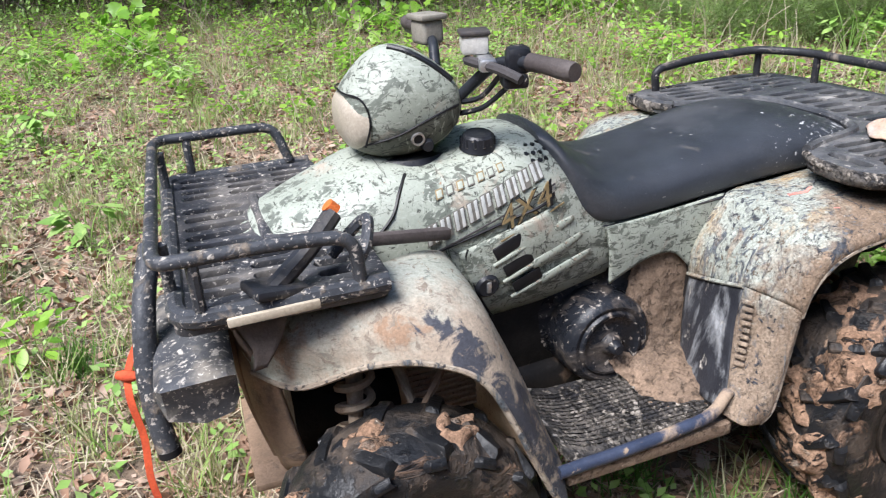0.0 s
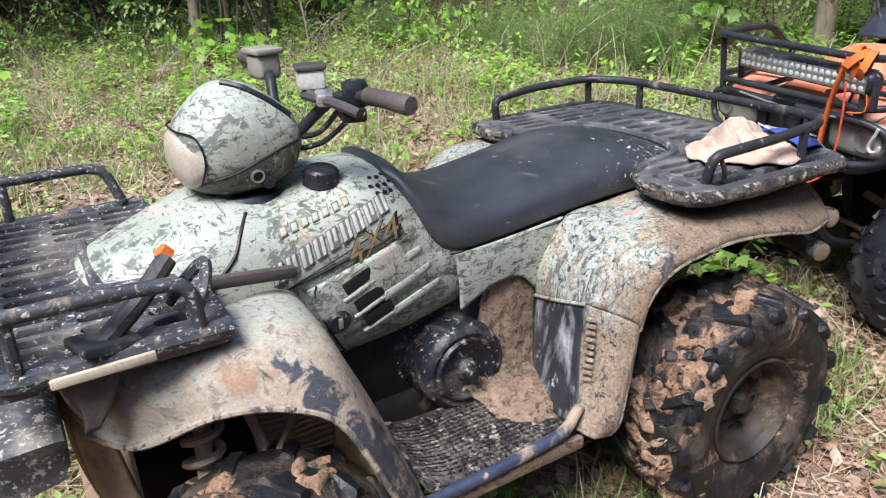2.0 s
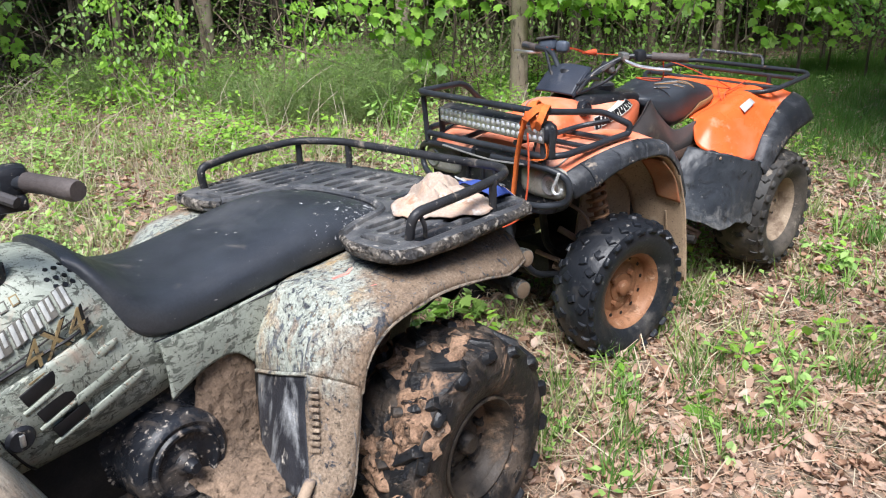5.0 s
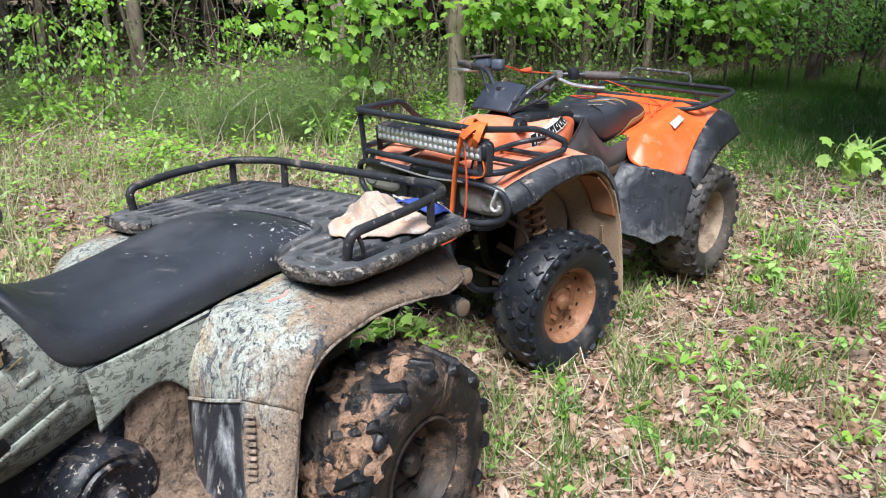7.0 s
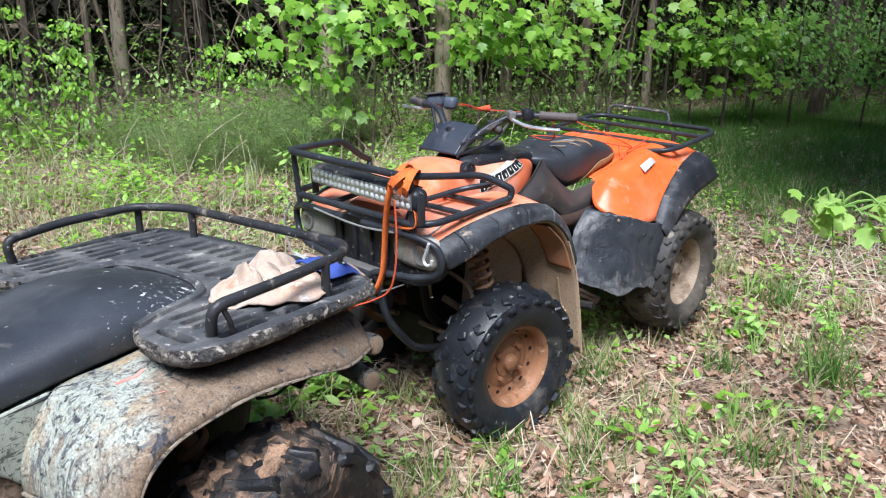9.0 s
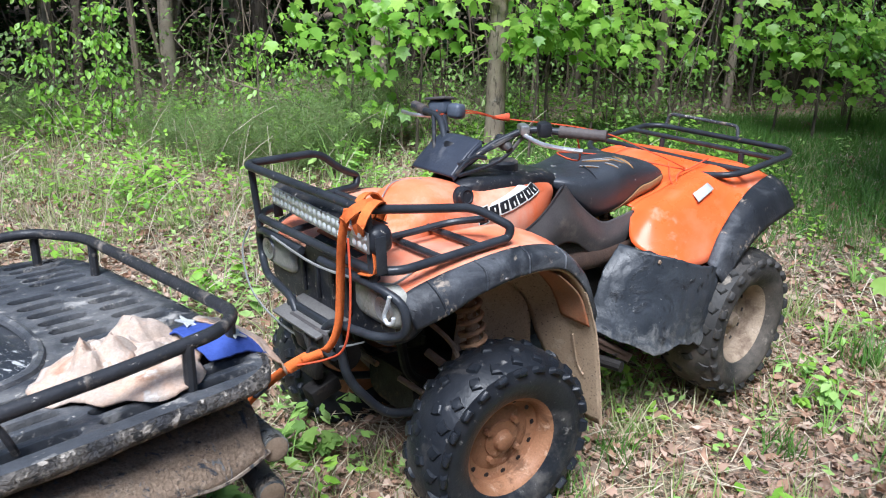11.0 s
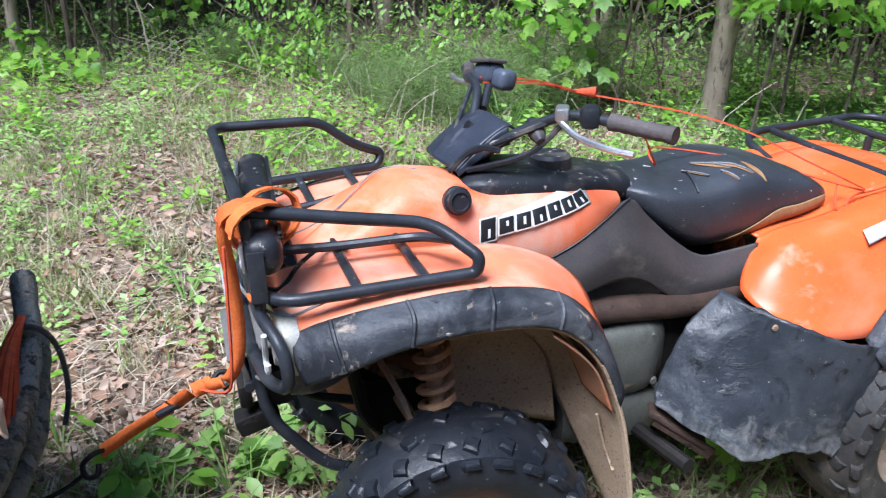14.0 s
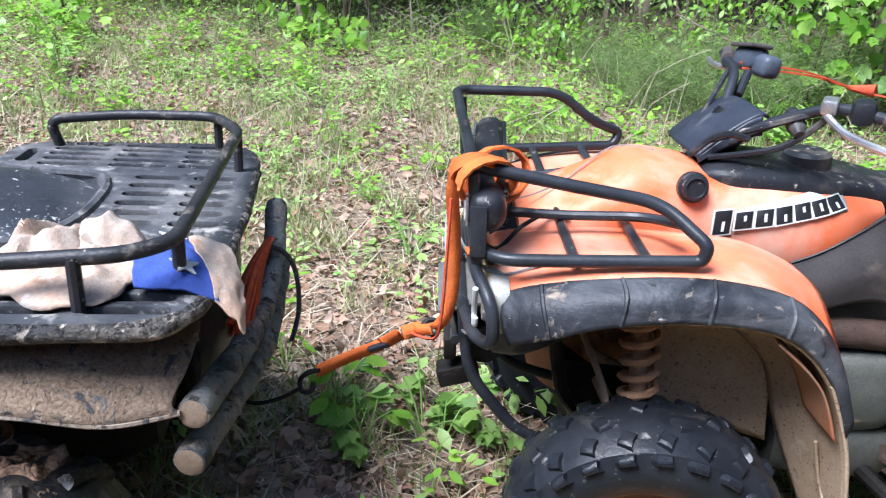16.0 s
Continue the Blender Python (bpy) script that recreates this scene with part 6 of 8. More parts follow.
    add("sticker", patch([[(0.155, .300, .818), (0.060, .300, .843)], [(0.158, .316, .807), (0.063, .316, .836)], [(0.161, .332, .794), (0.066, .332, .826)]], 4, 6), silver_print, label="pale blank sticker", thick=0.002)
    add("tail_lamp", box((0.03, 0.12, 0.05), (-0.42, .0, .77), 0.008), red_scuff)
    # front rack
    rack = add("front_rack", pipe([(1.605, .27, 1.058), (1.43, .285, 1.026), (1.26, .30, .998), (1.19, .375, .945), (1.195, .37, .912), (1.38, .355, .905), (1.55, .345, .902), (1.60, .29, .90), (1.60, -.31, .90), (1.55, -.355, .902), (1.20, -.365, .912), (1.185, -.38, .945), (1.27, -.345, .985), (1.36, -.335, 1.06), (1.60, -.335, 1.065), (1.625, -.30, 1.068), (1.605, .27, 1.058)], 0.0125, 10, 0.045), black_paint, label="black steel tube front rack")
    add("rack_bar", pipe([(1.42, .352, .905), (1.42, -.355, .905)], 0.010), black_paint, rack)
    add("rack_bar", pipe([(1.29, .36, .908), (1.29, -.36, .908)], 0.010), black_paint, rack)
    add("rack_bar", pipe([(1.60, .16, .93), (1.42, .18, .925), (1.26, .21, .935), (1.215, .30, .955)], 0.010), black_paint, rack)
    add("rack_bar", pipe([(1.60, -.12, .90), (1.42, -.12, .91), (1.25, -.13, .935)], 0.010), black_paint, rack)
    for x, y in ((1.595, .29), (1.60, -.31)):
        add("rack_post", pipe([(x, y, .87), (x + .01, y, 1.05)], 0.011), black_paint, rack)
    for x, y, z in ((1.30, .22, .88), (1.30, -.22, .88), (1.56, .25, .87)):
        add("rack_foot", pipe([(x, y, z - .05), (x, y, z)], 0.012), black_paint, rack)
    # light bar
    bar = tagged(new("light_bar"), "black light bar with clear lamps on the rack", "light bar")
    bar.matrix_basis = R_POSE @ Matrix.Translation((1.575, 0.03, .980)) @ Matrix.Rotation(radians(-4), 4, "Z")
    part("housing", box((0.072, 0.59, 0.078), (-0.014, 0, 0), 0.030, segs=4), black_plastic, bar)
    for k in range(9):
        part("cooling_fin", box((0.008, 0.51, 0.003), (-0.048, 0, -0.032 + 0.008 * k), 0.001), black_plastic, bar)
    part("lens_panel", box((0.006, 0.56, 0.055), (0.022, 0, 0), 0.002), alloy, bar, "row of clear lamp lenses")
    for i in range(21):
        for j in (-1, 1):
            shared_piece("lamp_lens", ("lens", 0), lambda: lathe([(0.0, .004), (0.008, .003), (0.0115, .0)], 8), led_glass, bar, Matrix.Translation((0.025, -0.265 + 0.0265 * i, 0.013 * j)) @ Matrix.Rotation(radians(90), 4, "Y"))
    for y in (-0.30, 0.30):
        part("bracket", box((0.030, 0.005, 0.10), (0, y, -0.03), 0.002), black_paint, bar)
    # front face
    grille = add("grille", hull([(1.56, .66, .855, .33), (1.50, .66, .87, .34), (1.40, .68, .87, .30)], 24, 5), black_plastic)
    for y in (-0.12, -0.04, 0.04, 0.12):
        add("grille_bar", box((0.012, 0.016, 0.12), (1.565, y, .765), 0.004), black_plastic, grille)
    for s in (1, -1):
        lamp = add("headlight", hull([(1.578, .755, .835, .080, s * .258), (1.566, .735, .85, .098, s * .258), (1.535, .73, .852, .100, s * .258)], 24, 3.6), lamp_dim, label="dusty clear headlight")
        add("bulb_ring", lathe([(0.020, .004), (0.034, .010), (0.038, .002)], 20, None, Matrix.Translation((1.574, s * .305, .793)) @ Matrix.Rotation(radians(90), 4, "Y")), alloy, lamp)
        add("lamp_guard", pipe([(1.605, s * .05, .862), (1.60, s * .30, .862), (1.57, s * .385, .83), (1.565, s * .385, .74), (1.60, s * .30, .715), (1.62, s * .10, .70), (1.63, s * .05, .62)], 0.0125, 10, 0.05), black_paint)
        add("bumper_tube", pipe([(1.615, s * .12, .70), (1.60, s * .14, .52), (1.48, s * .15, .36), (1.30, s * .15, .30)], 0.014, 10, 0.06), black_paint)
        coil(q, (1.26, s * .26, .78), (1.25, s * .32, .42), 0.036, 10, 0.0085, spring_mud)
        coil(q, (0.14, s * .20, .68), (0.02, s * .26, .38), 0.040, 6, 0.011, spring_mud)
        add("suspension_arm", pipe([(1.32, s * .12, .34), (1.25, s * .33, .29)], 0.016), mud_metal)
        add("suspension_arm", pipe([(1.14, s * .12, .34), (1.22, s * .33, .29)], 0.016), mud_metal)
        add("suspension_arm", pipe([(1.30, s * .13, .50), (1.25, s * .32, .42)], 0.014), mud_metal)
        add("tie_rod", pipe([(1.36, s * .06, .40), (1.30, s * .34, .34)], 0.010), mud_metal)
        add("brake_hose", cord([(1.36, s * .16, .66), (1.33, s * .28, .60), (1.30, s * .30, .48), (1.27, s * .33, .36)], 0.008), mud_metal)
        add("frame_tube", pipe([(1.42, s * .13, .70), (1.38, s * .13, .45), (1.20, s * .14, .30), (0.40, s * .15, .28), (0.20, s * .16, .45)], 0.016), dark_metal)
        peg = add("foot_peg", pipe([(0.70, s * .15, .31), (0.66, s * .40, .32)], 0.020), dark_metal)
        add("peg_plate", box((0.165, 0.055, 0.012), (0.638, s * .312, .372), 0.003, Vector((-.123, s * .070, -.085)).to_track_quat("X", "Z").to_matrix()), rusty_steel, peg, "rusty footboard plate")
        add("peg_flange", box((0.165, 0.008, 0.034), (0.632, s * .336, .352), 0.002, Vector((-.123, s * .070, -.085)).to_track_quat("X", "Z").to_matrix()), rusty_steel, peg)
    add("bumper_bar", pipe([(1.62, -.13, .60), (1.63, .13, .60)], 0.012), black_paint)
    add("bumper_bar", pipe([(1.615, -.13, .68), (1.615, .13, .68)], 0.012), black_paint)
    win = add("winch", lathe([(0.0, .09), (0.045, .09), (0.045, -.09), (0.0, -.09)], 18, None, Matrix.Translation((1.56, 0, .56)) @ Matrix.Rotation(radians(90), 4, "X")), dark_metal)
    add("winch_plate", box((0.012, 0.20, 0.075), (1.635, 0.02, .635), 0.004, turned((0, 12, 0))), grey_panel, win)
    add("winch_tray", box((0.13, 0.25, 0.010), (1.605, -.02, .672), 0.003, turned((0, 12, 0))), winch_grey, win, "dusty grey steel winch tray")
    add("receiver", box((0.09, 0.075, 0.075), (1.605, -.02, .615), 0.006, turned((0, 12, 0))), winch_grey, win)
    add("receiver_mouth", box((0.004, 0.05, 0.05), (1.651, -.02, .606), 0.002, turned((0, 12, 0))), black_print_and_shade, win)
    add("fairlead", box((0.03, 0.12, 0.06), (1.64, 0.0, .53), 0.008), dark_metal, win, "mud stained cable guide")
    add("tow_block", box((0.10, 0.06, 0.05), (1.62, 0.03, .455), 0.008, turned((0, 14, 0))), dark_metal, win)
    # engine and drive
    add("engine_block", hull([(1.10, .32, .62, .13), (0.95, .28, .66, .16), (0.72, .27, .66, .18), (0.50, .28, .62, .17), (0.30, .32, .60, .13)], 20, 3.6), dark_metal)
    add("engine_cover", hull([(0.86, .44, .60, .03, .17), (0.80, .42, .62, .05, .18), (0.68, .42, .62, .055, .18), (0.62, .45, .60, .03, .17)], 20, 3.4), engine_paint, label="dull grey metal engine cover")
    for x, z in ((0.815, .585), (0.675, .585), (0.66, .455)):
        add("bolt", lathe([(0.0, .008), (0.008, .008), (0.012, .003), (0.013, 0)], 10, None, Matrix.Translation((x, .222, z)) @ Matrix.Rotation(radians(-90), 4, "X")), engine_paint)
    add("gear_case", hull([(0.90, .30, .42, .04, .17), (0.80, .28, .43, .05, .175), (0.66, .28, .42, .05, .175), (0.58, .31, .40, .03, .17)], 20, 3.0), engine_paint, label="dull grey metal gear case")
    add("exhaust", pipe([(1.0, .15, .64), (0.80, .19, .665), (0.55, .20, .64), (0.30, .18, .66)], 0.034, 12, 0.08), rusty_steel, label="rust brown exhaust pipe")
    add("rear_axle", pipe([(0, -.36, .30), (0, .36, .30)], 0.035), mud_metal)
    add("swing_arm", pipe([(0.50, .10, .34), (0.02, .12, .31)], 0.030), dark_metal)
    add("belly", hull([(1.35, .27, .42, .12), (0.9, .24, .36, .14), (0.4, .25, .38, .14), (0.1, .30, .44, .10)], 16, 3.5), dark_metal)
    # rear rack
    rk = add("rear_rack", pipe([(0.02, .16, .845), (-0.02, .33, .862), (-0.09, .365, .87), (-0.46, .36, .878), (-0.535, .31, .88), (-0.56, -.33, .89), (-0.50, -.38, .89), (-0.08, -.37, .88), (0.0, -.32, .87), (0.03, -.16, .845)], 0.0125, 10, 0.05), black_paint, label="black steel tube rear rack")
    add("rack_bar", pipe([(-0.36, .36, .874), (-0.40, -.375, .884)], 0.011), black_paint, rk)
    add("rack_bar", pipe([(-0.12, .358, .868), (-0.10, .18, .872), (-0.12, -.18, .876), (-0.14, -.37, .878)], 0.011), black_paint, rk)
    for x, y in ((-0.10, .19), (-0.36, .20), (-0.10, -.20), (-0.38, -.20)):
        add("rack_foot", pipe([(x, y, .82), (x, y, .872)], 0.012), black_paint, rk)
    add("raised_hoop", pipe([(-0.555, .07, .885), (-0.57, .06, .938), (-0.58, -.30, .948), (-0.565, -.31, .89)], 0.008, 9, 0.05), mud_tube, rk, "thin dull steel hoop")
    add("snap_hook", cord([(1.600, .362, .852), (1.600, .352, .825), (1.600, .340, .802), (1.600, .337, .785), (1.600, .350, .774), (1.600, .370, .782), (1.600, .374, .798)], 0.0055, 8), bright_steel, label="pale steel snap hook")
    # wires on the deck
    add("lamp_wire", cord([(1.595, .24, .90), (1.55, .20, .86), (1.50, .17, .895), (1.44, .14, .915), (1.40, .15, .91)], 0.005, 6), black_plastic)
    add("loose_wire", cord([(1.60, .18, 1.0), (1.52, .10, .93), (1.40, .02, .94), (1.28, -.05, 1.0), (1.2, .0, 1.01)], 0.0022, 4), wire)
    add("loose_wire", cord([(1.61, -.36, .86), (1.64, -.37, .78), (1.65, -.30, .66), (1.64, -.1, .60), (1.62, .10, .62), (1.60, .24, .68)], 0.003, 4), wire)
    add("winch_cable", cord([(1.62, -.20, .87), (1.63, .05, .858), (1.61, .22, .862), (1.55, .30, .85), (1.46, .31, .885)], 0.0035, 4), wire)


build_orange_quad(quad2)


# ---- trees ----
rng = np.random.default_rng(7)
MAPLE_V = [(0, 0.42, -.03), (0, 0, 0), (0.26, 0.06, .03), (0.50, 0.26, -.02), (0.36, 0.40, .03), (0.54, 0.70, -.03), (0.26, 0.68, .03), (0, 1.0, -.06), (-0.26, 0.68, .03), (-0.54, 0.70, -.03), (-0.36, 0.40, .03), (-0.50, 0.26, -.02), (-0.26, 0.06, .03)]
MAPLE_F = [(0, k, k + 1 if k < 12 else 1) for k in range(1, 13)]
OVAL_V = [(0, 0, 0), (0.22, 0.30, .03), (0.24, 0.62, .02), (0, 1.0, -.04), (-0.24, 0.62, .02), (-0.22, 0.30, .03), (0, 0.48, -0.03)]
OVAL_F = [(0, 1, 6), (1, 2, 6), (2, 3, 6), (3, 4, 6), (4, 5, 6), (5, 0, 6)]
DIAMOND_V = [(0, 0, 0), (0.30, 0.45, 0.04), (0, 1.0, -0.03), (-0.30, 0.45, 0.04)]
DIAMOND_F = [(0, 1, 2), (0, 2, 3)]


def trunk_mesh(height, r, bend, seed, limbs=5, seg=10, limb_from=0.35):
    rg = random.Random(seed)
    pts = [Vector((0, 0, -0.15))]
    dx, dy = rg.uniform(-1, 1) * bend, rg.uniform(-1, 1) * bend
    for k in range(1, 9):
        z = height * k / 8
        pts.append(Vector((dx * z + 0.05 * bend * 10 * math.sin(k * 1.3 + seed), dy * z + 0.05 * bend * 10 * math.cos(k * 1.7 + seed), z)))
    path = spline(pts, 24)
    rad = [max(r * (1 - 0.80 * k / 24) * (1 + 0.35 * math.exp(-k * 1.3)), min(0.008, 0.6 * r)) for k in range(25)]
    b = sweep(bmesh.new(), path, rad, seg)
    for v in b.verts:
        v.co += v.normal * 0.0 + Vector(noise.noise_vector(v.co * 3)) * 0.06 * r
    ends = []
    for k in range(limbs):
        i = int(24 * (limb_from + (0.92 - limb_from) * k / max(limbs - 1, 1)))
        a = rg.uniform(0, 6.28)
        l = rg.uniform(0.5, 1.2) * min(height * 0.22, 1.8)
        s = path[i]
        tip = s + Vector((math.cos(a) * l, math.sin(a) * l, l * rg.uniform(0.15, 0.7)))
        mid = s.lerp(tip, 0.5) + Vector((0, 0, 0.1 * l))
        sweep(b, spline([s, mid, tip], 6), [rad[i] * 0.5 * (1 - 0.12 * j) for j in range(7)], 6)
        ends.append((s, mid, tip))
    return b, path, ends


def leaves_round(name, parent, centres, spread, count, size, material, tv, tf, seed):
    rg = np.random.default_rng(seed)
    c = np.asarray([tuple(v) for v in centres])
    pick = rg.integers(0, len(c), count)
    p = c[pick] + rg.normal(0, 1, (count, 3)) * np.asarray(spread)
    rot = turns(rg.uniform(0, 6.28, count), rg.normal(0.0, 0.45, count), rg.normal(-0.55, 0.45, count))
    ob = many(name, tv, tf, p, rot, rg.uniform(0.6, 1.25, count) * size, material)
    ob.parent = parent
    return ob


def tree(x, y, r, height, seed, label, material=None, bend=0.03, limbs=6, leaves=500, leaf=0.11, low=0.35, spread=(0.45, 0.45, 0.25), leaf_mat=None, group="forest edge trees"):
    b, path, ends = trunk_mesh(height, r, bend, seed, limbs, 12, low)
    root = tagged(new("tree"), label, "tree", group)
    root.matrix_basis = Matrix.Translation((x, y, float(lie(np.array(x), np.array(y)))))
    part("trunk", b, material or bark, root)
    cs = [q.lerp(e, t) for _, q, e in ends for t in (0, 0.5, 1)]
    leaves_round("crown", root, cs, spread, leaves, leaf, leaf_mat or maple_leaf, MAPLE_V, MAPLE_F, seed)
    return root


EDGE_TREES = [  # x, y, radius, height, pale bark
    (1.45, 9.1, 0.078, 11, 1), (4.17, 6.93, 0.086, 10, 1), (3.54, 8.63, 0.092, 11, 1), (-1.5, 7.65, 0.050, 7, 1), (8.72, 9.89, 0.115, 12, 1), (7.85, 8.4, 0.055, 9, 1), (6.4, 9.6, 0.07, 10, 1), (5.3, 9.9, 0.06, 10, 0), (9.9, 9.4, 0.10, 11, 0),
    (2.6, 11.2, 0.10, 12, 0), (0.2, 10.5, 0.07, 11, 1), (-3.4, 10.4, 0.10, 11, 0), (4.6, 11.0, 0.11, 12, 0), (-5.5, 9.8, 0.12, 12, 0), (11.2, 8.0, 0.12, 12, 0), (12.0, 5.4, 0.15, 12, 0), (-7.6, 8.2, 0.12, 12, 0), (-0.5, 9.4, 0.06, 10, 0)]
for k, (x, y, r, h, pale) in enumerate(EDGE_TREES):
    tree(x, y, r, h, 20 + k, "pale grey forest tree trunk with fresh green leaves" if pale else "brown forest tree trunk with fresh green leaves", bark_pale if pale else bark, 0.02, 7, 420, 0.12, 0.22)

def sapling(x, y, height, sprays, seed, label="slender maple sapling with bright green lobed leaves", leaf=0.118, material=None, r=0.014, tv=MAPLE_V, tf=MAPLE_F, group="maple saplings", stem=None):
    """A thin stem; each spray (dx, dy, z, spread, leaves) is a flat branch of leaves that hangs from it."""
    b, path, _ = trunk_mesh(height, r, 0.03, seed, 0, 7)
    base = float(lie(np.array(x), np.array(y)))
    root = tagged(new("sapling"), label, "sapling", group)
    root.matrix_basis = Matrix.Translation((x, y, base))
    rg = np.random.default_rng(seed)
    P, N = [], []
    for dx, dy, z, sp, n in sprays:
        s = path[min(24, int(24 * max(z + 0.15, 0.1) / height))]
        tip = Vector((dx, dy, z))
        sweep(b, spline([s, s.lerp(tip, 0.5) + Vector((0, 0, 0.06)), tip], 6), [0.006 * (1 - 0.13 * j) for j in range(7)], 5)
        for _ in range(max(2, n // 12)):
            e = tip + Vector(rg.normal(0, 1, 3)) * sp * 0.8
            e.z = z + rg.normal(0, 0.35) * sp
            sweep(b, spline([s.lerp(tip, rg.uniform(0.4, 1)), e.lerp(tip, 0.5) + Vector((0, 0, 0.02)), e], 4), 0.0025, 3)
        n = int(n * (0.75 if tv is MAPLE_V else 1.05))
        tier = z + rg.choice([-0.9, -0.3, 0.3, 0.9], n) * sp * 0.5
        q = rg.normal(0, 1, (n, 3)) * (sp * 1.25, sp * 0.9, 0.02 + 0.06 * sp)
        q[:, 2] += tier - 0.25 * (np.abs(q[:, 0]) + np.abs(q[:, 1]))
        P.append(q + (dx, dy, 0))
        N.append(n)
    part("trunk", b, stem or bark, root)
    P = np.concatenate(P)
    n = len(P)
    ob = many("crown", tv, tf, P, turns(math.pi + rg.normal(0, 0.8, n), rg.normal(0.0, 0.35, n), rg.normal(-0.75, 0.35, n)), rg.uniform(0.6, 1.2, n) * leaf, material or maple_leaf)
    ob.parent = root


sapling(2.90, 6.95, 2.2, [(-.02, 0, 1.10, .20, 70), (.05, -.05, .78, .16, 45), (.10, -.1, .48, .10, 18), (-.1, 0, 1.5, .25, 70)], 60)
sapling(3.45, 6.9, 2.2, [(.05, 0, 1.15, .16, 45), (-.1, 0, 1.5, .25, 60), (-.15, .1, .5, .08, 10)], 61)
sapling(4.35, 6.6, 2.3, [(-.05, 0, 1.20, .16, 50), (-.2, 0, 1.02, .10, 22), (.1, .1, 1.6, .3, 70)], 62)
sapling(5.10, 6.9, 2.3, [(-.15, 0, 1.18, .24, 110), (.1, 0, .95, .16, 45), (0, 0, 1.6, .3, 80)], 63)
sapling(7.40, 7.1, 2.6, [(-.2, 0, 1.10, .18, 50), (.35, -.1, 1.0, .22, 70), (.1, -.1, .58, .13, 26), (.75, -.1, 1.22, .2, 45), (0, 0, 1.6, .3, 70)], 64)
sapling(6.2, 8.0, 2.4, [(0, 0, 1.2, .2, 40), (.2, 0, 1.5, .3, 60)], 65)
for k, (x, y, h) in enumerate(((-0.6, 9.0, 1.8), (-2.6, 8.8, 1.9), (-4.2, 8.2, 1.8), (-3.3, 6.6, .9), (-1.2, 7.4, .8))):
    sapling(x, y, h, [(0, 0, .5 * h, .22, 50), (.1, 0, .28 * h, .2, 40)], 66 + k)
for k, (x, y, h, n) in enumerate(((0.3, 8.6, .9, 60), (1.7, 8.3, .7, 50), (-1.0, 8.4, .8, 50), (3.0, 8.1, .8, 50), (3.9, 7.6, .7, 50), (4.8, 7.8, .8, 60), (5.7, 7.5, .9, 60), (6.6, 7.6, .8, 60), (-2.0, 7.7, .6, 50), (-3.4, 8.6, .8, 60), (0.9, 9.2, .9, 60), (-5.2, 7.8, .8, 60))):
    sapling(x, y, h, [(0, 0, h * .9, .16, n), (.1, 0, h * .6, .2, n), (-.1, 0, h * .3, .22, n)], 200 + k, "leafy green shrub at the forest edge", 0.06, herb_leaf, 0.008, OVAL_V, OVAL_F, "edge shrubs")
for k, (x, y, h, n) in enumerate(((1.00, 7.6, 1.2, 70), (0.50, 7.9, 1.3, 70), (2.20, 7.6, 1.0, 60), (2.6, 7.9, 1.2, 60))):
    sapling(x, y, h, [(0, 0, h * f, .06 + .07 * (1 - f), n) for f in (.95, .75, .55, .35, .18)], 230 + k, "slim upright green shrub at the forest edge", 0.068, maple_leaf, 0.008, OVAL_V, OVAL_F, "edge shrubs")
for k, (x, y, sprays) in enumerate(((3.3, 7.3, [(0, 0, 1.15, .28, 48), (.3, 0, 1.4, .3, 48)]), (5.6, 7.3, [(0, 0, 1.05, .26, 48), (.3, 0, 1.35, .3, 48)]), (6.6, 7.3, [(0, 0, 1.2, .26, 46), (-.2, 0, .9, .14, 30)]), (8.3, 7.0, [(0, 0, 1.1, .26, 70), (.2, 0, 1.3, .3, 46)]), (4.7, 7.0, [(0, 0, 1.3, .22, 60), (-.1, -.1, 1.0, .12, 24)]))):
    sapling(x, y, 2.4, sprays, 250 + k)
# broad-leaved trees whose low branches reach out of the shade
for k, (x, y) in enumerate(((8.5, 6.6), (9.2, 6.2))):
    sapling(x, y, 2.6, [(-.25, -.2, .78, .16, 60), (.15, -.2, .66, .18, 60), (.30, 0, .95, .26, 110), (-.1, 0, 1.15, .28, 150), (.5, -.3, .82, .18, 80), (.1, 0, 1.45, .35, 150)], 180 + k, "shaded young tree with hanging branches of oval leaves", 0.075, shade_leaf, 0.016, OVAL_V, OVAL_F, "shaded young trees")
sapling(7.75, 6.9, 2.4, [(-.15, 0, .98, .16, 50), (.1, -.1, .80, .12, 26), (.3, -.1, .62, .12, 26), (.1, 0, 1.3, .24, 70)], 185, r=0.018)
for k, (x, y, n) in enumerate(((8.9, 7.6, 90), (9.9, 7.2, 110), (10.9, 6.9, 110), (12.0, 6.6, 110), (9.4, 8.6, 110), (10.8, 8.3, 120), (12.4, 7.8, 120), (8.2, 8.4, 80))):
    sapling(x, y, 3.0, [(-.3, -.2, .85, .22, n // 2), (.25, -.3, 1.05, .30, n), (-.1, -.1, 1.25, .34, n), (.3, .2, 1.45, .4, n), (0, 0, 1.9, .5, n)], 160 + k, "shaded young tree with hanging branches of oval leaves", 0.078, shade_leaf, 0.022, OVAL_V, OVAL_F, "shaded young trees")


# far trunks behind the edge
base_trunk, _, _ = trunk_mesh(12, 0.11, 0.02, 5, 4, 8, 0.5)
far_tree = tagged(new("far_tree"), "thin dark brown tree trunk deep in the woods", "tree", "trees deep in the woods")
part("trunk", base_trunk, bark, far_tree)
spots = []
while len(spots) < 130:
    x, y = rng.uniform(-16, 24), rng.uniform(9.5, 30)
    if x > 9:
        y = rng.uniform(5.5, 30)
    spots.append((x, y))
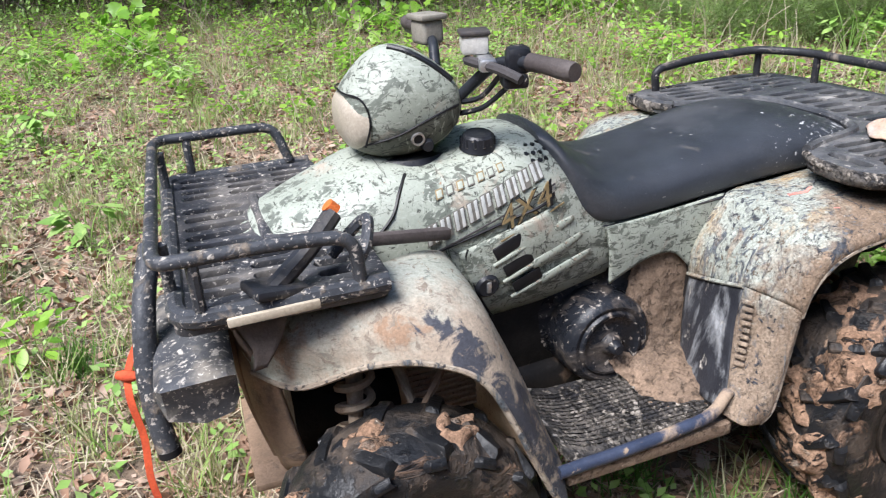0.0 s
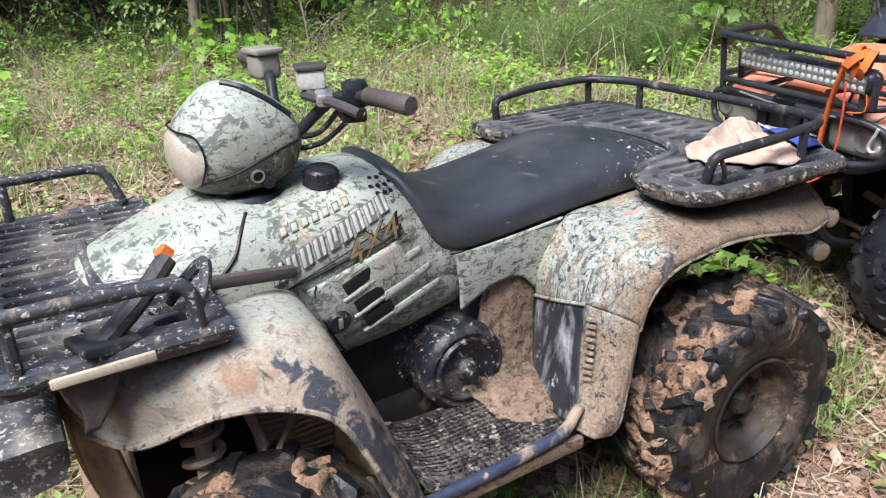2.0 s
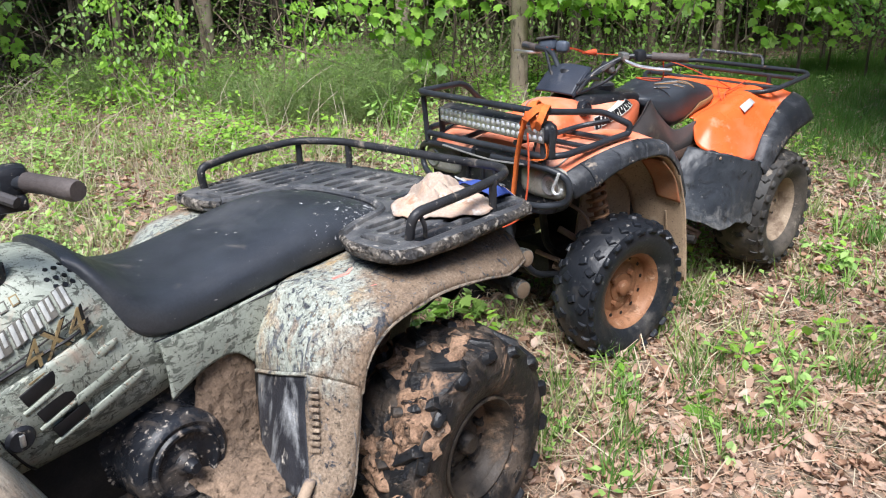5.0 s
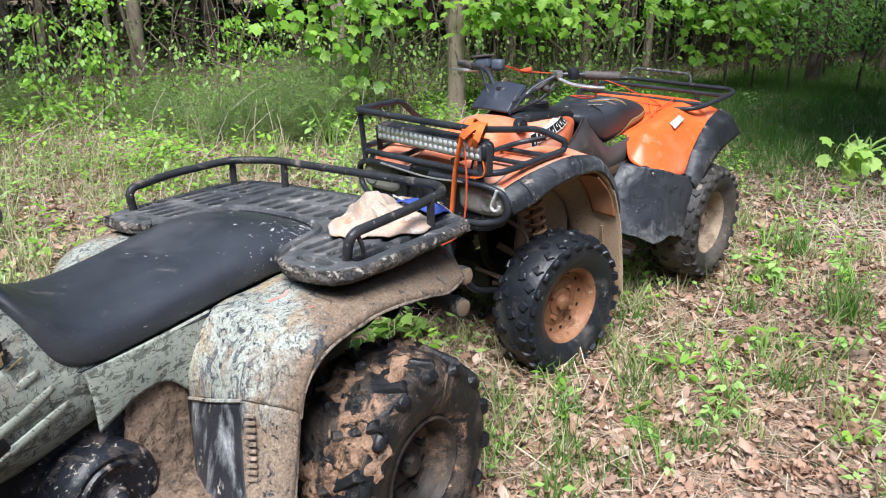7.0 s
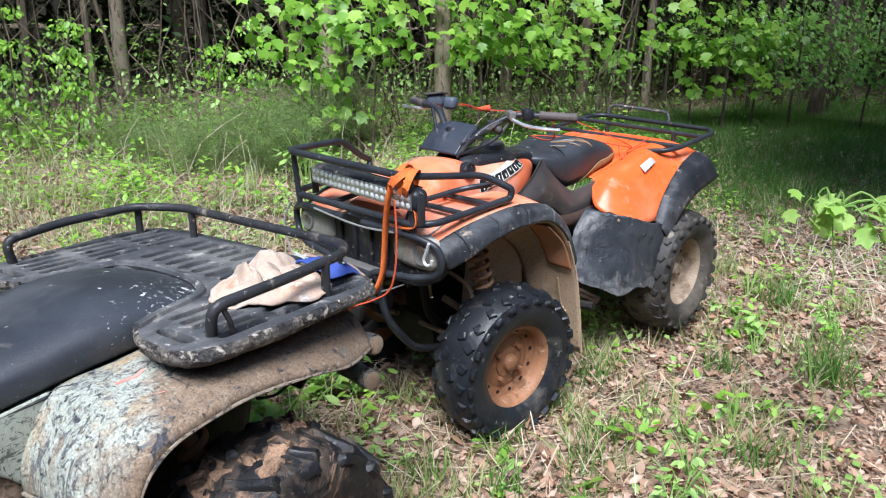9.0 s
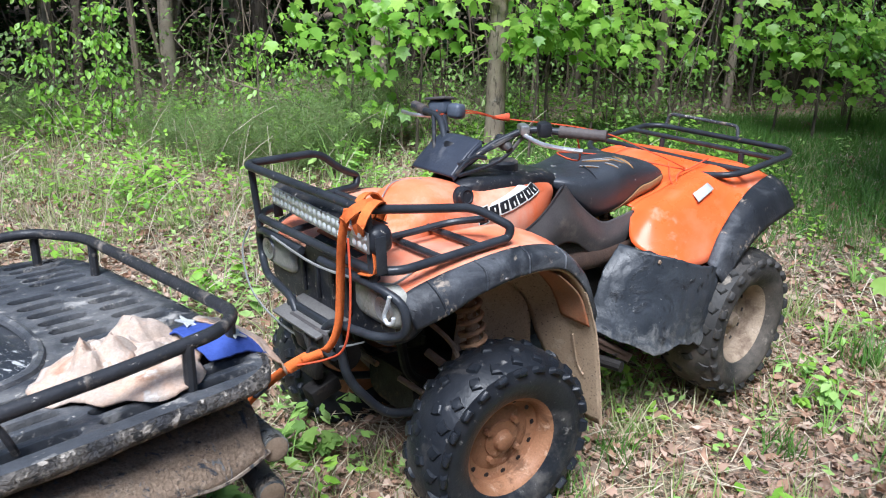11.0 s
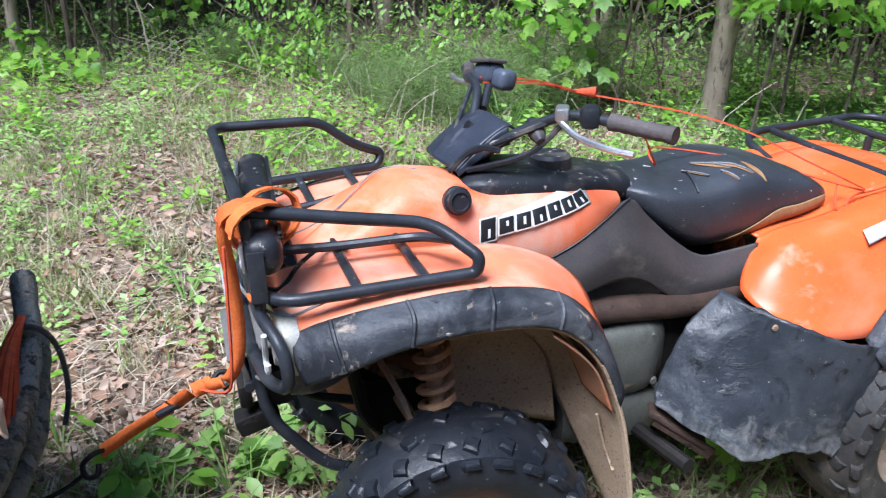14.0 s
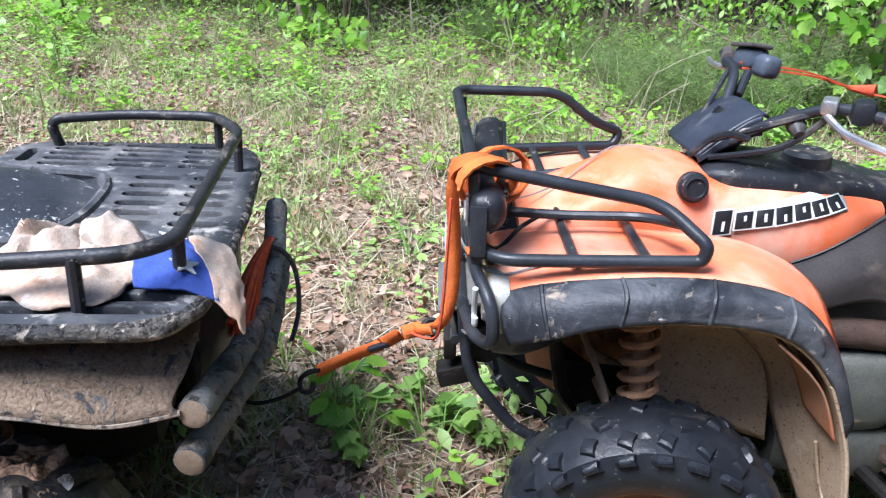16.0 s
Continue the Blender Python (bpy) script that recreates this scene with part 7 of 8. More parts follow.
for k, (x, y) in enumerate(spots):
    s = rng.uniform(0.45, 1.15)
    m = Matrix.Translation((x, y, float(lie(np.array(x), np.array(y))))) @ Matrix.Rotation(rng.uniform(0, 6.28), 4, "Z") @ Matrix.Rotation(rng.normal(0, 0.05), 4, "X")
    if k == 0:
        far_tree.matrix_basis = m
    else:
        c = copy_thing(far_tree, m)
        c.scale = (s, s, 1.0)

# thin bare poles between the larger trees
pole_mesh, _, _ = trunk_mesh(8, 0.035, 0.04, 9, 3, 7, 0.45)
pole = tagged(new("young_tree"), "thin bare young tree trunk at the edge of the woods", "tree", "thin young trees")
part("trunk", pole_mesh, bark_brown, pole)
for k in range(44):
    x, y = rng.uniform(-8, 13), rng.uniform(8.1, 12.5)
    if x > 9:
        y -= 1.2
    w = rng.uniform(0.5, 1.9)
    m = Matrix.Translation((x, y, float(lie(np.array(x), np.array(y))))) @ Matrix.Rotation(rng.uniform(0, 6.28), 4, "Z") @ Matrix.Rotation(rng.normal(0, 0.18), 4, "X")
    if k == 0:
        pole.matrix_basis = m
    else:
        c = copy_thing(pole, m)
        c.scale = (w, w, 1.0)


# undergrowth along the edge, unseen shading canopy and dark-coloured deep woods
def edge_y(x):
    return 7.6 + 0.5 * np.sin(0.8 * x + 1) + 0.35 * np.sin(1.9 * x) - np.clip(x - 9.5, 0, 9) * 0.45 + 0.9 * np.clip(0.8 - x, 0, 1)


def scatter_leaves(name, label, n, clumps, xr, dy, zr, size, material, seed, tv=OVAL_V, tf=OVAL_F, tight=(0.22, 0.22, 0.22), power=1.6):
    rg = np.random.default_rng(seed)
    cx = rg.uniform(*xr, clumps)
    cy = edge_y(cx) + dy[0] + (dy[1] - dy[0]) * rg.uniform(0, 1, clumps)
    cz = lie(cx, cy) + zr[0] + (zr[1] - zr[0]) * rg.uniform(0, 1, clumps) ** power
    pick = rg.integers(0, clumps, n)
    p = np.stack([cx, cy, cz], -1)[pick] + rg.normal(0, 1, (n, 3)) * np.asarray(tight)
    p[:, 2] = np.maximum(p[:, 2], lie(p[:, 0], p[:, 1]) + 0.02)
    rot = turns(rg.uniform(0, 6.28, n), rg.normal(0, 0.5, n), rg.normal(-0.3, 0.5, n))
    return tagged(many(name, tv, tf, p, rot, rg.uniform(0.55, 1.3, n) * size, material), label, "undergrowth", kind="stuff")


scatter_leaves("undergrowth", "green undergrowth along the forest edge", 27000, 470, (-12, 14), (-0.4, 2.4), (0.02, 1.05), 0.050, bush_leaf, 3, tight=(0.16, 0.16, 0.13), power=2.6)
# fills the deep woods with leaves whose colour holds the shade
scatter_leaves("deep_foliage", "foliage deep in the woods with shade put into its dark green", 52000, 1500, (-22, 26), (3.0, 14), (0.1, 4.0), 0.15, wood_leaf, 5, DIAMOND_V, DIAMOND_F, (0.45, 0.45, 0.35), 1.2)
# added leaf layer above the view, blocks sun and sky over the woods
scatter_leaves("canopy", "unseen leaf layer added above the woods to shade them", 84000, 2400, (-24, 28), (2.0, 17), (2.6, 9.5), 0.46, wood_leaf, 6, DIAMOND_V, DIAMOND_F, (0.7, 0.7, 0.4), 0.9)


def feathery_bush(x, y, wide, high, stems, seed):
    """A soft bush: arching stems, each clothed in fine needles."""
    rg = np.random.default_rng(seed)
    a, lean = rg.uniform(0, 6.28, stems), rg.uniform(0.05, 1.0, stems) ** 0.7
    length = high * rg.uniform(0.55, 1.05, stems)
    foot = rg.normal(0, 0.10, (stems, 2)) * wide / 0.4
    per = 90
    t = rg.uniform(0.12, 1.0, (stems, per))
    out = wide * lean[:, None] * t ** 1.4
    px = x + foot[:, :1] + np.cos(a)[:, None] * out
    py = y + foot[:, 1:] + 0.7 * np.sin(a)[:, None] * out
    up = length[:, None] * (t - 0.35 * lean[:, None] * t ** 2.2)
    px, py, up = (v.ravel() for v in (px, py, up))
    n = len(px)
    px, py, up = px + rg.normal(0, 0.016, n), py + rg.normal(0, 0.016, n), up + rg.normal(0, 0.016, n)
    nv = [(-0.5, 0, 0), (0.5, 0, 0), (0.0, 1.0, 0.1)]
    ob = many("feathery_bush", nv, [(0, 1, 2)], np.stack([px, py, lie(px, py) + np.maximum(up, 0.01)], -1), turns(rg.uniform(0, 6.28, n), rg.normal(0, 0.6, n), rg.normal(0.5, 0.6, n)), np.stack([rg.uniform(0.002, 0.0045, n), rg.uniform(0.03, 0.075, n), rg.uniform(0.03, 0.07, n)], -1), feather_leaf)
    tagged(ob, "soft feathery green bush at the meadow's edge", "bush", kind="stuff")


feather_leaf = leafy("feathery_needle", [(0.13, 0.21, 0.065), (0.19, 0.28, 0.09), (0.25, 0.33, 0.12), (0.15, 0.22, 0.07)], 0.6, 0.4)
for k, (x, y, wide, high, stems) in enumerate(((2.45, 6.6, 0.62, 0.85, 170), (1.95, 6.9, 0.55, 0.70, 110), (2.95, 7.1, 0.50, 0.95, 120), (1.45, 7.4, 0.45, 0.6, 70), (3.4, 7.6, 0.4, 0.9, 70), (4.6, 7.9, 0.4, 0.8, 60), (0.2, 8.0, 0.4, 0.6, 50))):
    feathery_bush(x, y, wide, high, stems, 41 + k)


# unseen leaves added overhead, set sunward so their shade falls on the grass
rg9 = np.random.default_rng(91)
tx = np.where(rg9.uniform(0, 1, 700) < 0.6, rg9.uniform(5.3, 9.0, 700), rg9.uniform(12.0, 17.0, 700))
ty = np.where(tx < 10.5, rg9.uniform(1.4, 3.4, 700), rg9.uniform(3.0, 8.0, 700))
tp = np.stack([tx, ty, lie(tx, ty) + rg9.uniform(3.6, 7.0, 700)], -1)[rg9.integers(0, 700, 10500)] + rg9.normal(0, 1, (10500, 3)) * (0.6, 0.6, 0.35)
tagged(many("clearing_shade_leaves", DIAMOND_V, DIAMOND_F, tp, turns(rg9.uniform(0, 6.28, 10500), rg9.normal(0, 0.4, 10500), rg9.normal(-0.4, 0.4, 10500)), rg9.uniform(0.3, 0.5, 10500), wood_leaf), "unseen leaves added to shade the right end of the clearing", "canopy", kind="stuff")


# more added leaves out of view, to darken the ground among the first trees
rgc = np.random.default_rng(93)
hx, hy = rgc.uniform(3.5, 12.5, 420), rgc.uniform(7.4, 10.5, 420)
hp = np.stack([hx, hy, lie(hx, hy) + rgc.uniform(3.0, 7.0, 420)], -1)[rgc.integers(0, 420, 7000)] + rgc.normal(0, 1, (7000, 3)) * (0.6, 0.6, 0.35)
tagged(many("pole_ground_shade_leaves", DIAMOND_V, DIAMOND_F, hp, turns(rgc.uniform(0, 6.28, 7000), rgc.normal(0, 0.4, 7000), rgc.normal(-0.4, 0.4, 7000)), rgc.uniform(0.28, 0.45, 7000), wood_leaf), "unseen leaves added to shade the ground among the first trees", "canopy", kind="stuff")


def twigs(name, label, n, seed):
    """Thin bare stems in the undergrowth."""
    rg = random.Random(seed)
    b = bmesh.new()
    for _ in range(n):
        x = rg.uniform(-10, 13)
        y = float(edge_y(np.array(x))) + rg.uniform(-0.4, 3.0)
        z = float(lie(np.array(x), np.array(y)))
        h = rg.uniform(0.6, 3.2)
        lx, ly, w = rg.gauss(0, 0.7), rg.uniform(-0.3, 0.3), rg.uniform(0.004, 0.014)
        kink = rg.gauss(0, 0.12)
        sweep(b, spline([(x, y, z - .05), (x + lx * 0.2 + kink, y + ly * .3, z + h * 0.35), (x + lx * 0.65 - kink, y + ly * .6, z + h * 0.7), (x + lx, y + ly, z + h)], 6), [w * (1 - 0.1 * k) for k in range(7)], 4)
    return tagged(part(name, b, bark_brown, smooth=False), label, "undergrowth", kind="stuff")


rgs = random.Random(17)
stems = bmesh.new()
for _ in range(900):
    x, y = rgs.uniform(-7, 4.5), rgs.uniform(4.2, 9.0)
    z, h = float(lie(np.array(x), np.array(y))), rgs.uniform(0.12, 0.55)
    lx, ly = rgs.gauss(0, 0.5) * h, rgs.gauss(0, 0.4) * h
    sweep(stems, spline([(x, y, z - .02), (x + lx * 0.3, y + ly * .3, z + h * 0.6), (x + lx, y + ly, z + h)], 4), [0.0035, 0.003, 0.0025, 0.002, 0.0015], 3)
for _ in range(260):
    x, y = rgs.gauss(5.3, 0.45), rgs.gauss(3.0, 0.35)
    z, l, a = float(lie(np.array(x), np.array(y))), rgs.uniform(0.15, 0.5), rgs.gauss(0.6, 0.8)
    dx, dy, dz = l * math.cos(a), l * math.sin(a), rgs.uniform(0.02, 0.14)
    sweep(stems, spline([(x, y, z), (x + 0.5 * dx, y + 0.5 * dy, z + dz), (x + dx, y + dy, z + 0.6 * dz)], 4), [0.003, 0.003, 0.0025, 0.002, 0.0015], 3)
tagged(part("dry_stems", stems, dry_stem, smooth=False), "pale dead weed stems standing in the meadow", "dead weeds", kind="stuff")
# light-blocking leaves added above the view on the meadow's left edge
rgo = np.random.default_rng(92)
ox, oy = rgo.uniform(-14, -0.8, 600), rgo.uniform(6.8, 10.2, 600)
op = np.stack([ox, oy, lie(ox, oy) + rgo.uniform(3.4, 8.0, 600)], -1)[rgo.integers(0, 600, 9000)] + rgo.normal(0, 1, (9000, 3)) * (0.6, 0.6, 0.35)
tagged(many("meadow_edge_shade_leaves", DIAMOND_V, DIAMOND_F, op, turns(rgo.uniform(0, 6.28, 9000), rgo.normal(0, 0.4, 9000), rgo.normal(-0.4, 0.4, 9000)), rgo.uniform(0.3, 0.5, 9000), wood_leaf), "unseen leaves added to shade the meadow's left edge", "canopy", kind="stuff")
stalk = tagged(new("dead_weed"), "tall pale dead weed stalk with dry side shoots", "dead weed")
stalk.matrix_basis = Matrix.Translation((-0.50, 8.0, float(lie(np.array(-0.50), np.array(8.0)))))
sb = cord([(0, 0, -.03), (-.02, 0, .3), (-.07, 0, .6), (-.20, 0, .95)], 0.009, 6)
for k in range(6):
    z, a = 0.20 + 0.07 * k, 2.4 * k
    cord([(0, 0, z), (.05 * math.cos(a), .05 * math.sin(a), z + .05), (.13 * math.cos(a), .13 * math.sin(a), z + .07 - .03 * (k % 3))], 0.004, 4, 6, sb)
part("stem", sb, dry_stem, stalk)
twigs("bare_stems", "thin bare stems and vines in the undergrowth", 460, 11)

# an added plain wall all round, far off, painted with the woods' gloom
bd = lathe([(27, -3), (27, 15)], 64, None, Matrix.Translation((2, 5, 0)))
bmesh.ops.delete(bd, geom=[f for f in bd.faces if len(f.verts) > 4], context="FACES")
tagged(part("backdrop", bd, surface("woods_gloom_paint", (0.016, 0.018, 0.010), (0.040, 0.040, 0.022), 0.6, 0.95, bump=0.0, layers=(((0.05, 0.045, 0.035), 0.9, 0.60, 0.66, 0.95, (3, 3, 0.15)),))), "plain backdrop wall painted with the gloom of distant woods", "backdrop", kind="structure")

# ---- ground cover ----
def cover(n, xr, yr, seed, keep):
    rg = np.random.default_rng(seed)
    x, y = rg.uniform(*xr, n), rg.uniform(*yr, n)
    k = rg.uniform(0, 1, n) < keep(x, y)
    return x[k], y[k], rg


def wave(x, y, s, o):
    return 0.5 + 0.5 * np.sin(s * x + o + 1.3 * np.sin(0.7 * s * y + o)) * np.sin(s * y * 0.9 + 2 * o + 1.1 * np.sin(0.8 * s * x))


def track(x, y):
    """1 where the leaf-strewn track lies, 0 in the meadow."""
    way = 1 / (1 + np.exp(-((x - 2.2) * 0.55 - (y - 2.6) * 1.3) * 2.2)) / (1 + np.exp((y - 4.0) * 3.0))
    return np.maximum(way, 0.9 * np.exp(-((x - 1.6) / 0.55) ** 2 - ((y - 3.2) / 0.9) ** 2))


def near(x, y, r=8.0):
    return np.exp(-((x - 2.2) ** 2 + (y - 1.0) ** 2) / (2 * r * r))


def ground_cover():
    wheels = [(S_POSE @ Vector(v)) for v in ((0.03, .47, 0), (0.03, -.47, 0), (1.235, .44, 0), (1.235, -.44, 0))] + [(R_POSE @ Vector(v)) for v in ((0, .4, 0), (0, -.4, 0), (1.243, .39, 0), (1.243, -.39, 0))]

    def free(x, y, d=0.17):
        ok = np.ones(len(x), bool)
        for w in wheels:
            ok &= (x - w.x) ** 2 + (y - w.y) ** 2 > d * d
        return ok
    # dead leaves
    x, y, rg = cover(300000, (-6, 11), (-5.0, 8.5), 21, lambda x, y: np.maximum(near(x, y, 5.4), 0.35 * (y < 1)) * (0.80 + 0.20 * track(x, y)) * (0.55 + 0.45 * wave(x, y, 2.1, 1)))
    z = lie(x, y) + rg.uniform(0.002, 0.035, len(x))
    curled = [(0, 0, .15), (0.20, 0.16, .55), (0.27, 0.55, .40), (0.06, 1.0, .75), (-0.28, 0.62, .50), (-0.20, 0.2, .30), (0.0, 0.5, -.05)]
    lobed = [(vx, vy, 6 * vz + 0.45 * abs(vx) + 0.2 * vy * vy) for vx, vy, vz in MAPLE_V]
    pick = rg.uniform(0, 1, len(x)) < 0.20
    for lv, lf, who in ((curled, OVAL_F, ~pick), (lobed, MAPLE_F, pick)):
        n = int(who.sum())
        wide = 0.018 + 0.048 * rg.uniform(0, 1, n) ** 1.8
        ob = many("dead_leaves", lv, lf, np.stack([x[who], y[who], z[who]], -1), turns(rg.uniform(0, 6.28, n), rg.normal(0, 0.45, n), rg.normal(0, 0.45, n)), np.stack([wide * rg.uniform(0.7, 1.2, n), wide, rg.uniform(-0.016, 0.042, n)], -1), litter_leaf)
        tagged(ob, "layer of dry brown dead leaves on the ground", "leaf litter", kind="stuff")
    # crumbled fragments between the leaves
    x, y, rg = cover(150000, (-1.5, 7), (-0.5, 5.5), 26, lambda x, y: near(x, y, 2.3) * (0.35 + 0.65 * track(x, y)))
    n = len(x)
    size = rg.uniform(0.008, 0.026, n)
    ob = many("leaf_crumbs", DIAMOND_V, DIAMOND_F, np.stack([x, y, lie(x, y) + rg.uniform(0.001, 0.012, n)], -1), turns(rg.uniform(0, 6.28, n), rg.normal(0, 0.3, n), rg.normal(0, 0.3, n)), np.stack([size, size * rg.uniform(0.8, 2.2, n), size], -1), litter_leaf)
    tagged(ob, "crumbled brown leaf fragments on the soil", "leaf litter", kind="stuff")
    # fallen needles
    x, y, rg = cover(120000, (-1.5, 7), (-0.5, 5.5), 28, lambda x, y: near(x, y, 2.3) * (0.30 + 0.70 * wave(x, y, 3.1, 0.5)))
    n = len(x)
    needle = leafy("fallen_needle", [(0.42, 0.27, 0.17), (0.52, 0.38, 0.26), (0.33, 0.20, 0.12)], 0.8, 0.1)
    ob = many("fallen_needles", [(-0.5, 0, 0), (0.5, 0, 0), (0.4, 0.5, 0.3), (-0.4, 0.5, 0.3), (0.0, 1.0, 0)], [(0, 1, 2), (0, 2, 3), (3, 2, 4)], np.stack([x, y, lie(x, y) + rg.uniform(0.008, 0.04, n)], -1), turns(rg.uniform(0, 6.28, n), rg.normal(0, 0.2, n), rg.normal(0, 0.15, n)), np.stack([rg.uniform(0.0015, 0.003, n), rg.uniform(0.04, 0.12, n), rg.uniform(-0.02, 0.03, n)], -1), needle)
    tagged(ob, "fallen brown needles over the leaf litter", "leaf litter", kind="stuff")
    # grass blades in tufts
    x, y, rg = cover(9500, (-7, 11), (-5.0, 9), 22, lambda x, y: (0.20 + 0.80 * (1 - track(x, y))) * (1 - 0.45 * (x > 0.4) * (y < 5.5)) * (1 - 0.85 * (x > 4.6) * (y > 3.5)) * np.maximum(near(x, y, 4.5), 0.12))
    n = 34
    px, py = np.repeat(x, n) + rg.normal(0, 0.05, len(x) * n), np.repeat(y, n) + rg.normal(0, 0.05, len(x) * n)
    ok = free(px, py, 0.15)
    px, py = px[ok], py[ok]
    bv = [(-0.5, 0, 0), (0.5, 0, 0), (0.4, 0.10, 0.45), (-0.4, 0.10, 0.45), (0.0, 0.42, 0.95)]
    bf = [(0, 1, 2), (0, 2, 3), (3, 2, 4)]
    h = rg.uniform(0.06, 0.22, len(px))
    ob = many("grass", bv, bf, np.stack([px, py, lie(px, py)], -1), turns(rg.uniform(0, 6.28, len(px)), rg.normal(0, 0.25, len(px)), rg.normal(0, 0.3, len(px))), np.stack([rg.uniform(0.003, 0.007, len(px)), h, h], -1), grass_leaf)
    tagged(ob, "tufts of green and straw-coloured grass", "grass", kind="stuff")
    # green grass at the shaded end, part of the shade in its colour
    gx, gy, rg = cover(9500, (4.2, 12), (3.0, 8.0), 27, lambda x, y: (0.35 + 0.65 * wave(x, y, 2.3, 0.4)) / (1 + np.exp(-(y - 4.25 + 0.3 * np.sin(2 * x)) * 4)))
    px, py = np.repeat(gx, 16) + rg.normal(0, 0.06, len(gx) * 16), np.repeat(gy, 16) + rg.normal(0, 0.06, len(gx) * 16)
    ok = free(px, py, 0.16)
    px, py = px[ok], py[ok]
    h = rg.uniform(0.05, 0.17, len(px))
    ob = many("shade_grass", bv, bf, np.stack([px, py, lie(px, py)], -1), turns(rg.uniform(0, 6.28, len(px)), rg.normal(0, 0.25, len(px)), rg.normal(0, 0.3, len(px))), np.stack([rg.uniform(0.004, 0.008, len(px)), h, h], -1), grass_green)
    tagged(ob, "green grass with shade put into its colour at the clearing's end", "grass", kind="stuff")
    # low herbs
    x, y, rg = cover(40000, (-9, 11), (-1.0, 9.2), 23, lambda x, y: (0.10 + 0.90 * (1 - track(x, y))) * (0.62 + 0.38 * (y > 5.4)) * (1 - 0.25 * (x > 0.2)) * np.maximum(near(x, y, 6.5), 0.4) * (0.10 + 0.90 * wave(x, y, 1.7, 2.3) * wave(x, y, 4.3, 0.9)) * 1.25 * (1 - 0.93 * (x > 4.6) * (y > 3.5)))
    n = 12
    hh = np.repeat(rg.uniform(0.04, 0.20, len(x)), n)
    lev = rg.uniform(0.25, 1, len(x) * n)
    a = rg.uniform(0, 6.28, len(x) * n)
    rad = rg.uniform(0.0, 0.07, len(x) * n)
    px, py = np.repeat(x, n) + rad * np.cos(a), np.repeat(y, n) + rad * np.sin(a)
    ok = free(px, py, 0.19)
    px, py, hh, lev, a = px[ok], py[ok], hh[ok], lev[ok], a[ok]
    ob = many("low_weeds", DIAMOND_V, DIAMOND_F, np.stack([px, py, lie(px, py) + hh * lev], -1), turns(a - 1.57, rg.normal(0, 0.25, len(px)), rg.normal(0.15, 0.35, len(px))), rg.uniform(0.02, 0.05, len(px)), herb_leaf)
    tagged(ob, "carpet of low bright green weeds", "weeds", kind="stuff")
    # larger weeds in loose clumps
    x, y, rg = cover(5200, (-8, 6), (2.2, 9.5), 29, lambda x, y: (0.06 + 0.94 * (1 - track(x, y))) * (0.20 + 0.80 * (y > 5.0)) * wave(x, y, 2.9, 0.7) ** 1.6)
    n = 16
    hh, sz = np.repeat(rg.uniform(0.08, 0.24, len(x)) * (1 + 0.8 * (y > 5.2)), n), np.repeat(rg.uniform(0.03, 0.075, len(x)), n)
    a, lev = rg.uniform(0, 6.28, len(x) * n), rg.uniform(0.2, 1, len(x) * n)
    rad = rg.uniform(0.0, 0.10, len(x) * n)
    px, py = np.repeat(x, n) + rad * np.cos(a), np.repeat(y, n) + rad * np.sin(a)
    ok = free(px, py, 0.24)
    px, py, hh, sz, lev, a = px[ok], py[ok], hh[ok], sz[ok], lev[ok], a[ok]
    ob = many("tall_weeds", OVAL_V, OVAL_F, np.stack([px, py, lie(px, py) + hh * lev], -1), turns(a - 1.57, rg.normal(0, 0.25, len(px)), rg.normal(0.05, 0.35, len(px))), sz * rg.uniform(0.7, 1.2, len(px)), maple_leaf)
    tagged(ob, "loose clumps of taller yellow green weeds", "weeds", kind="stuff")
    # straw
    x, y, rg = cover(105000, (-6, 9), (-0.5, 7.5), 24, lambda x, y: near(x, y, 3.6) * (0.16 + 0.84 * (1 - track(x, y))))
    sv = [(-0.5, 0, 0), (0.5, 0, 0), (0.5, 1, 0.04), (-0.5, 1, 0.04)]
    straw = leafy("dry_straw", [(0.44, 0.37, 0.26), (0.56, 0.49, 0.36), (0.36, 0.29, 0.20)], 0.8, 0.1)
    ob = many("dry_straw", sv, [(0, 1, 2), (0, 2, 3)], np.stack([x, y, lie(x, y) + rg.uniform(0.01, 0.05, len(x))], -1), turns(rg.uniform(0, 6.28, len(x)), rg.normal(0, 0.1, len(x)), rg.normal(0.1, 0.25, len(x))), np.stack([rg.uniform(0.002, 0.005, len(x)), rg.uniform(0.04, 0.16, len(x)), np.full(len(x), 0.1)], -1), straw)
    tagged(ob, "flattened dry straw and dead grass stems", "straw", kind="stuff")


ground_cover()


# ---- things on and round the bikes ----
def in_s(*p):
    return S_POSE @ Vector(p)


def in_r(*p):
    return R_POSE @ Vector(p)


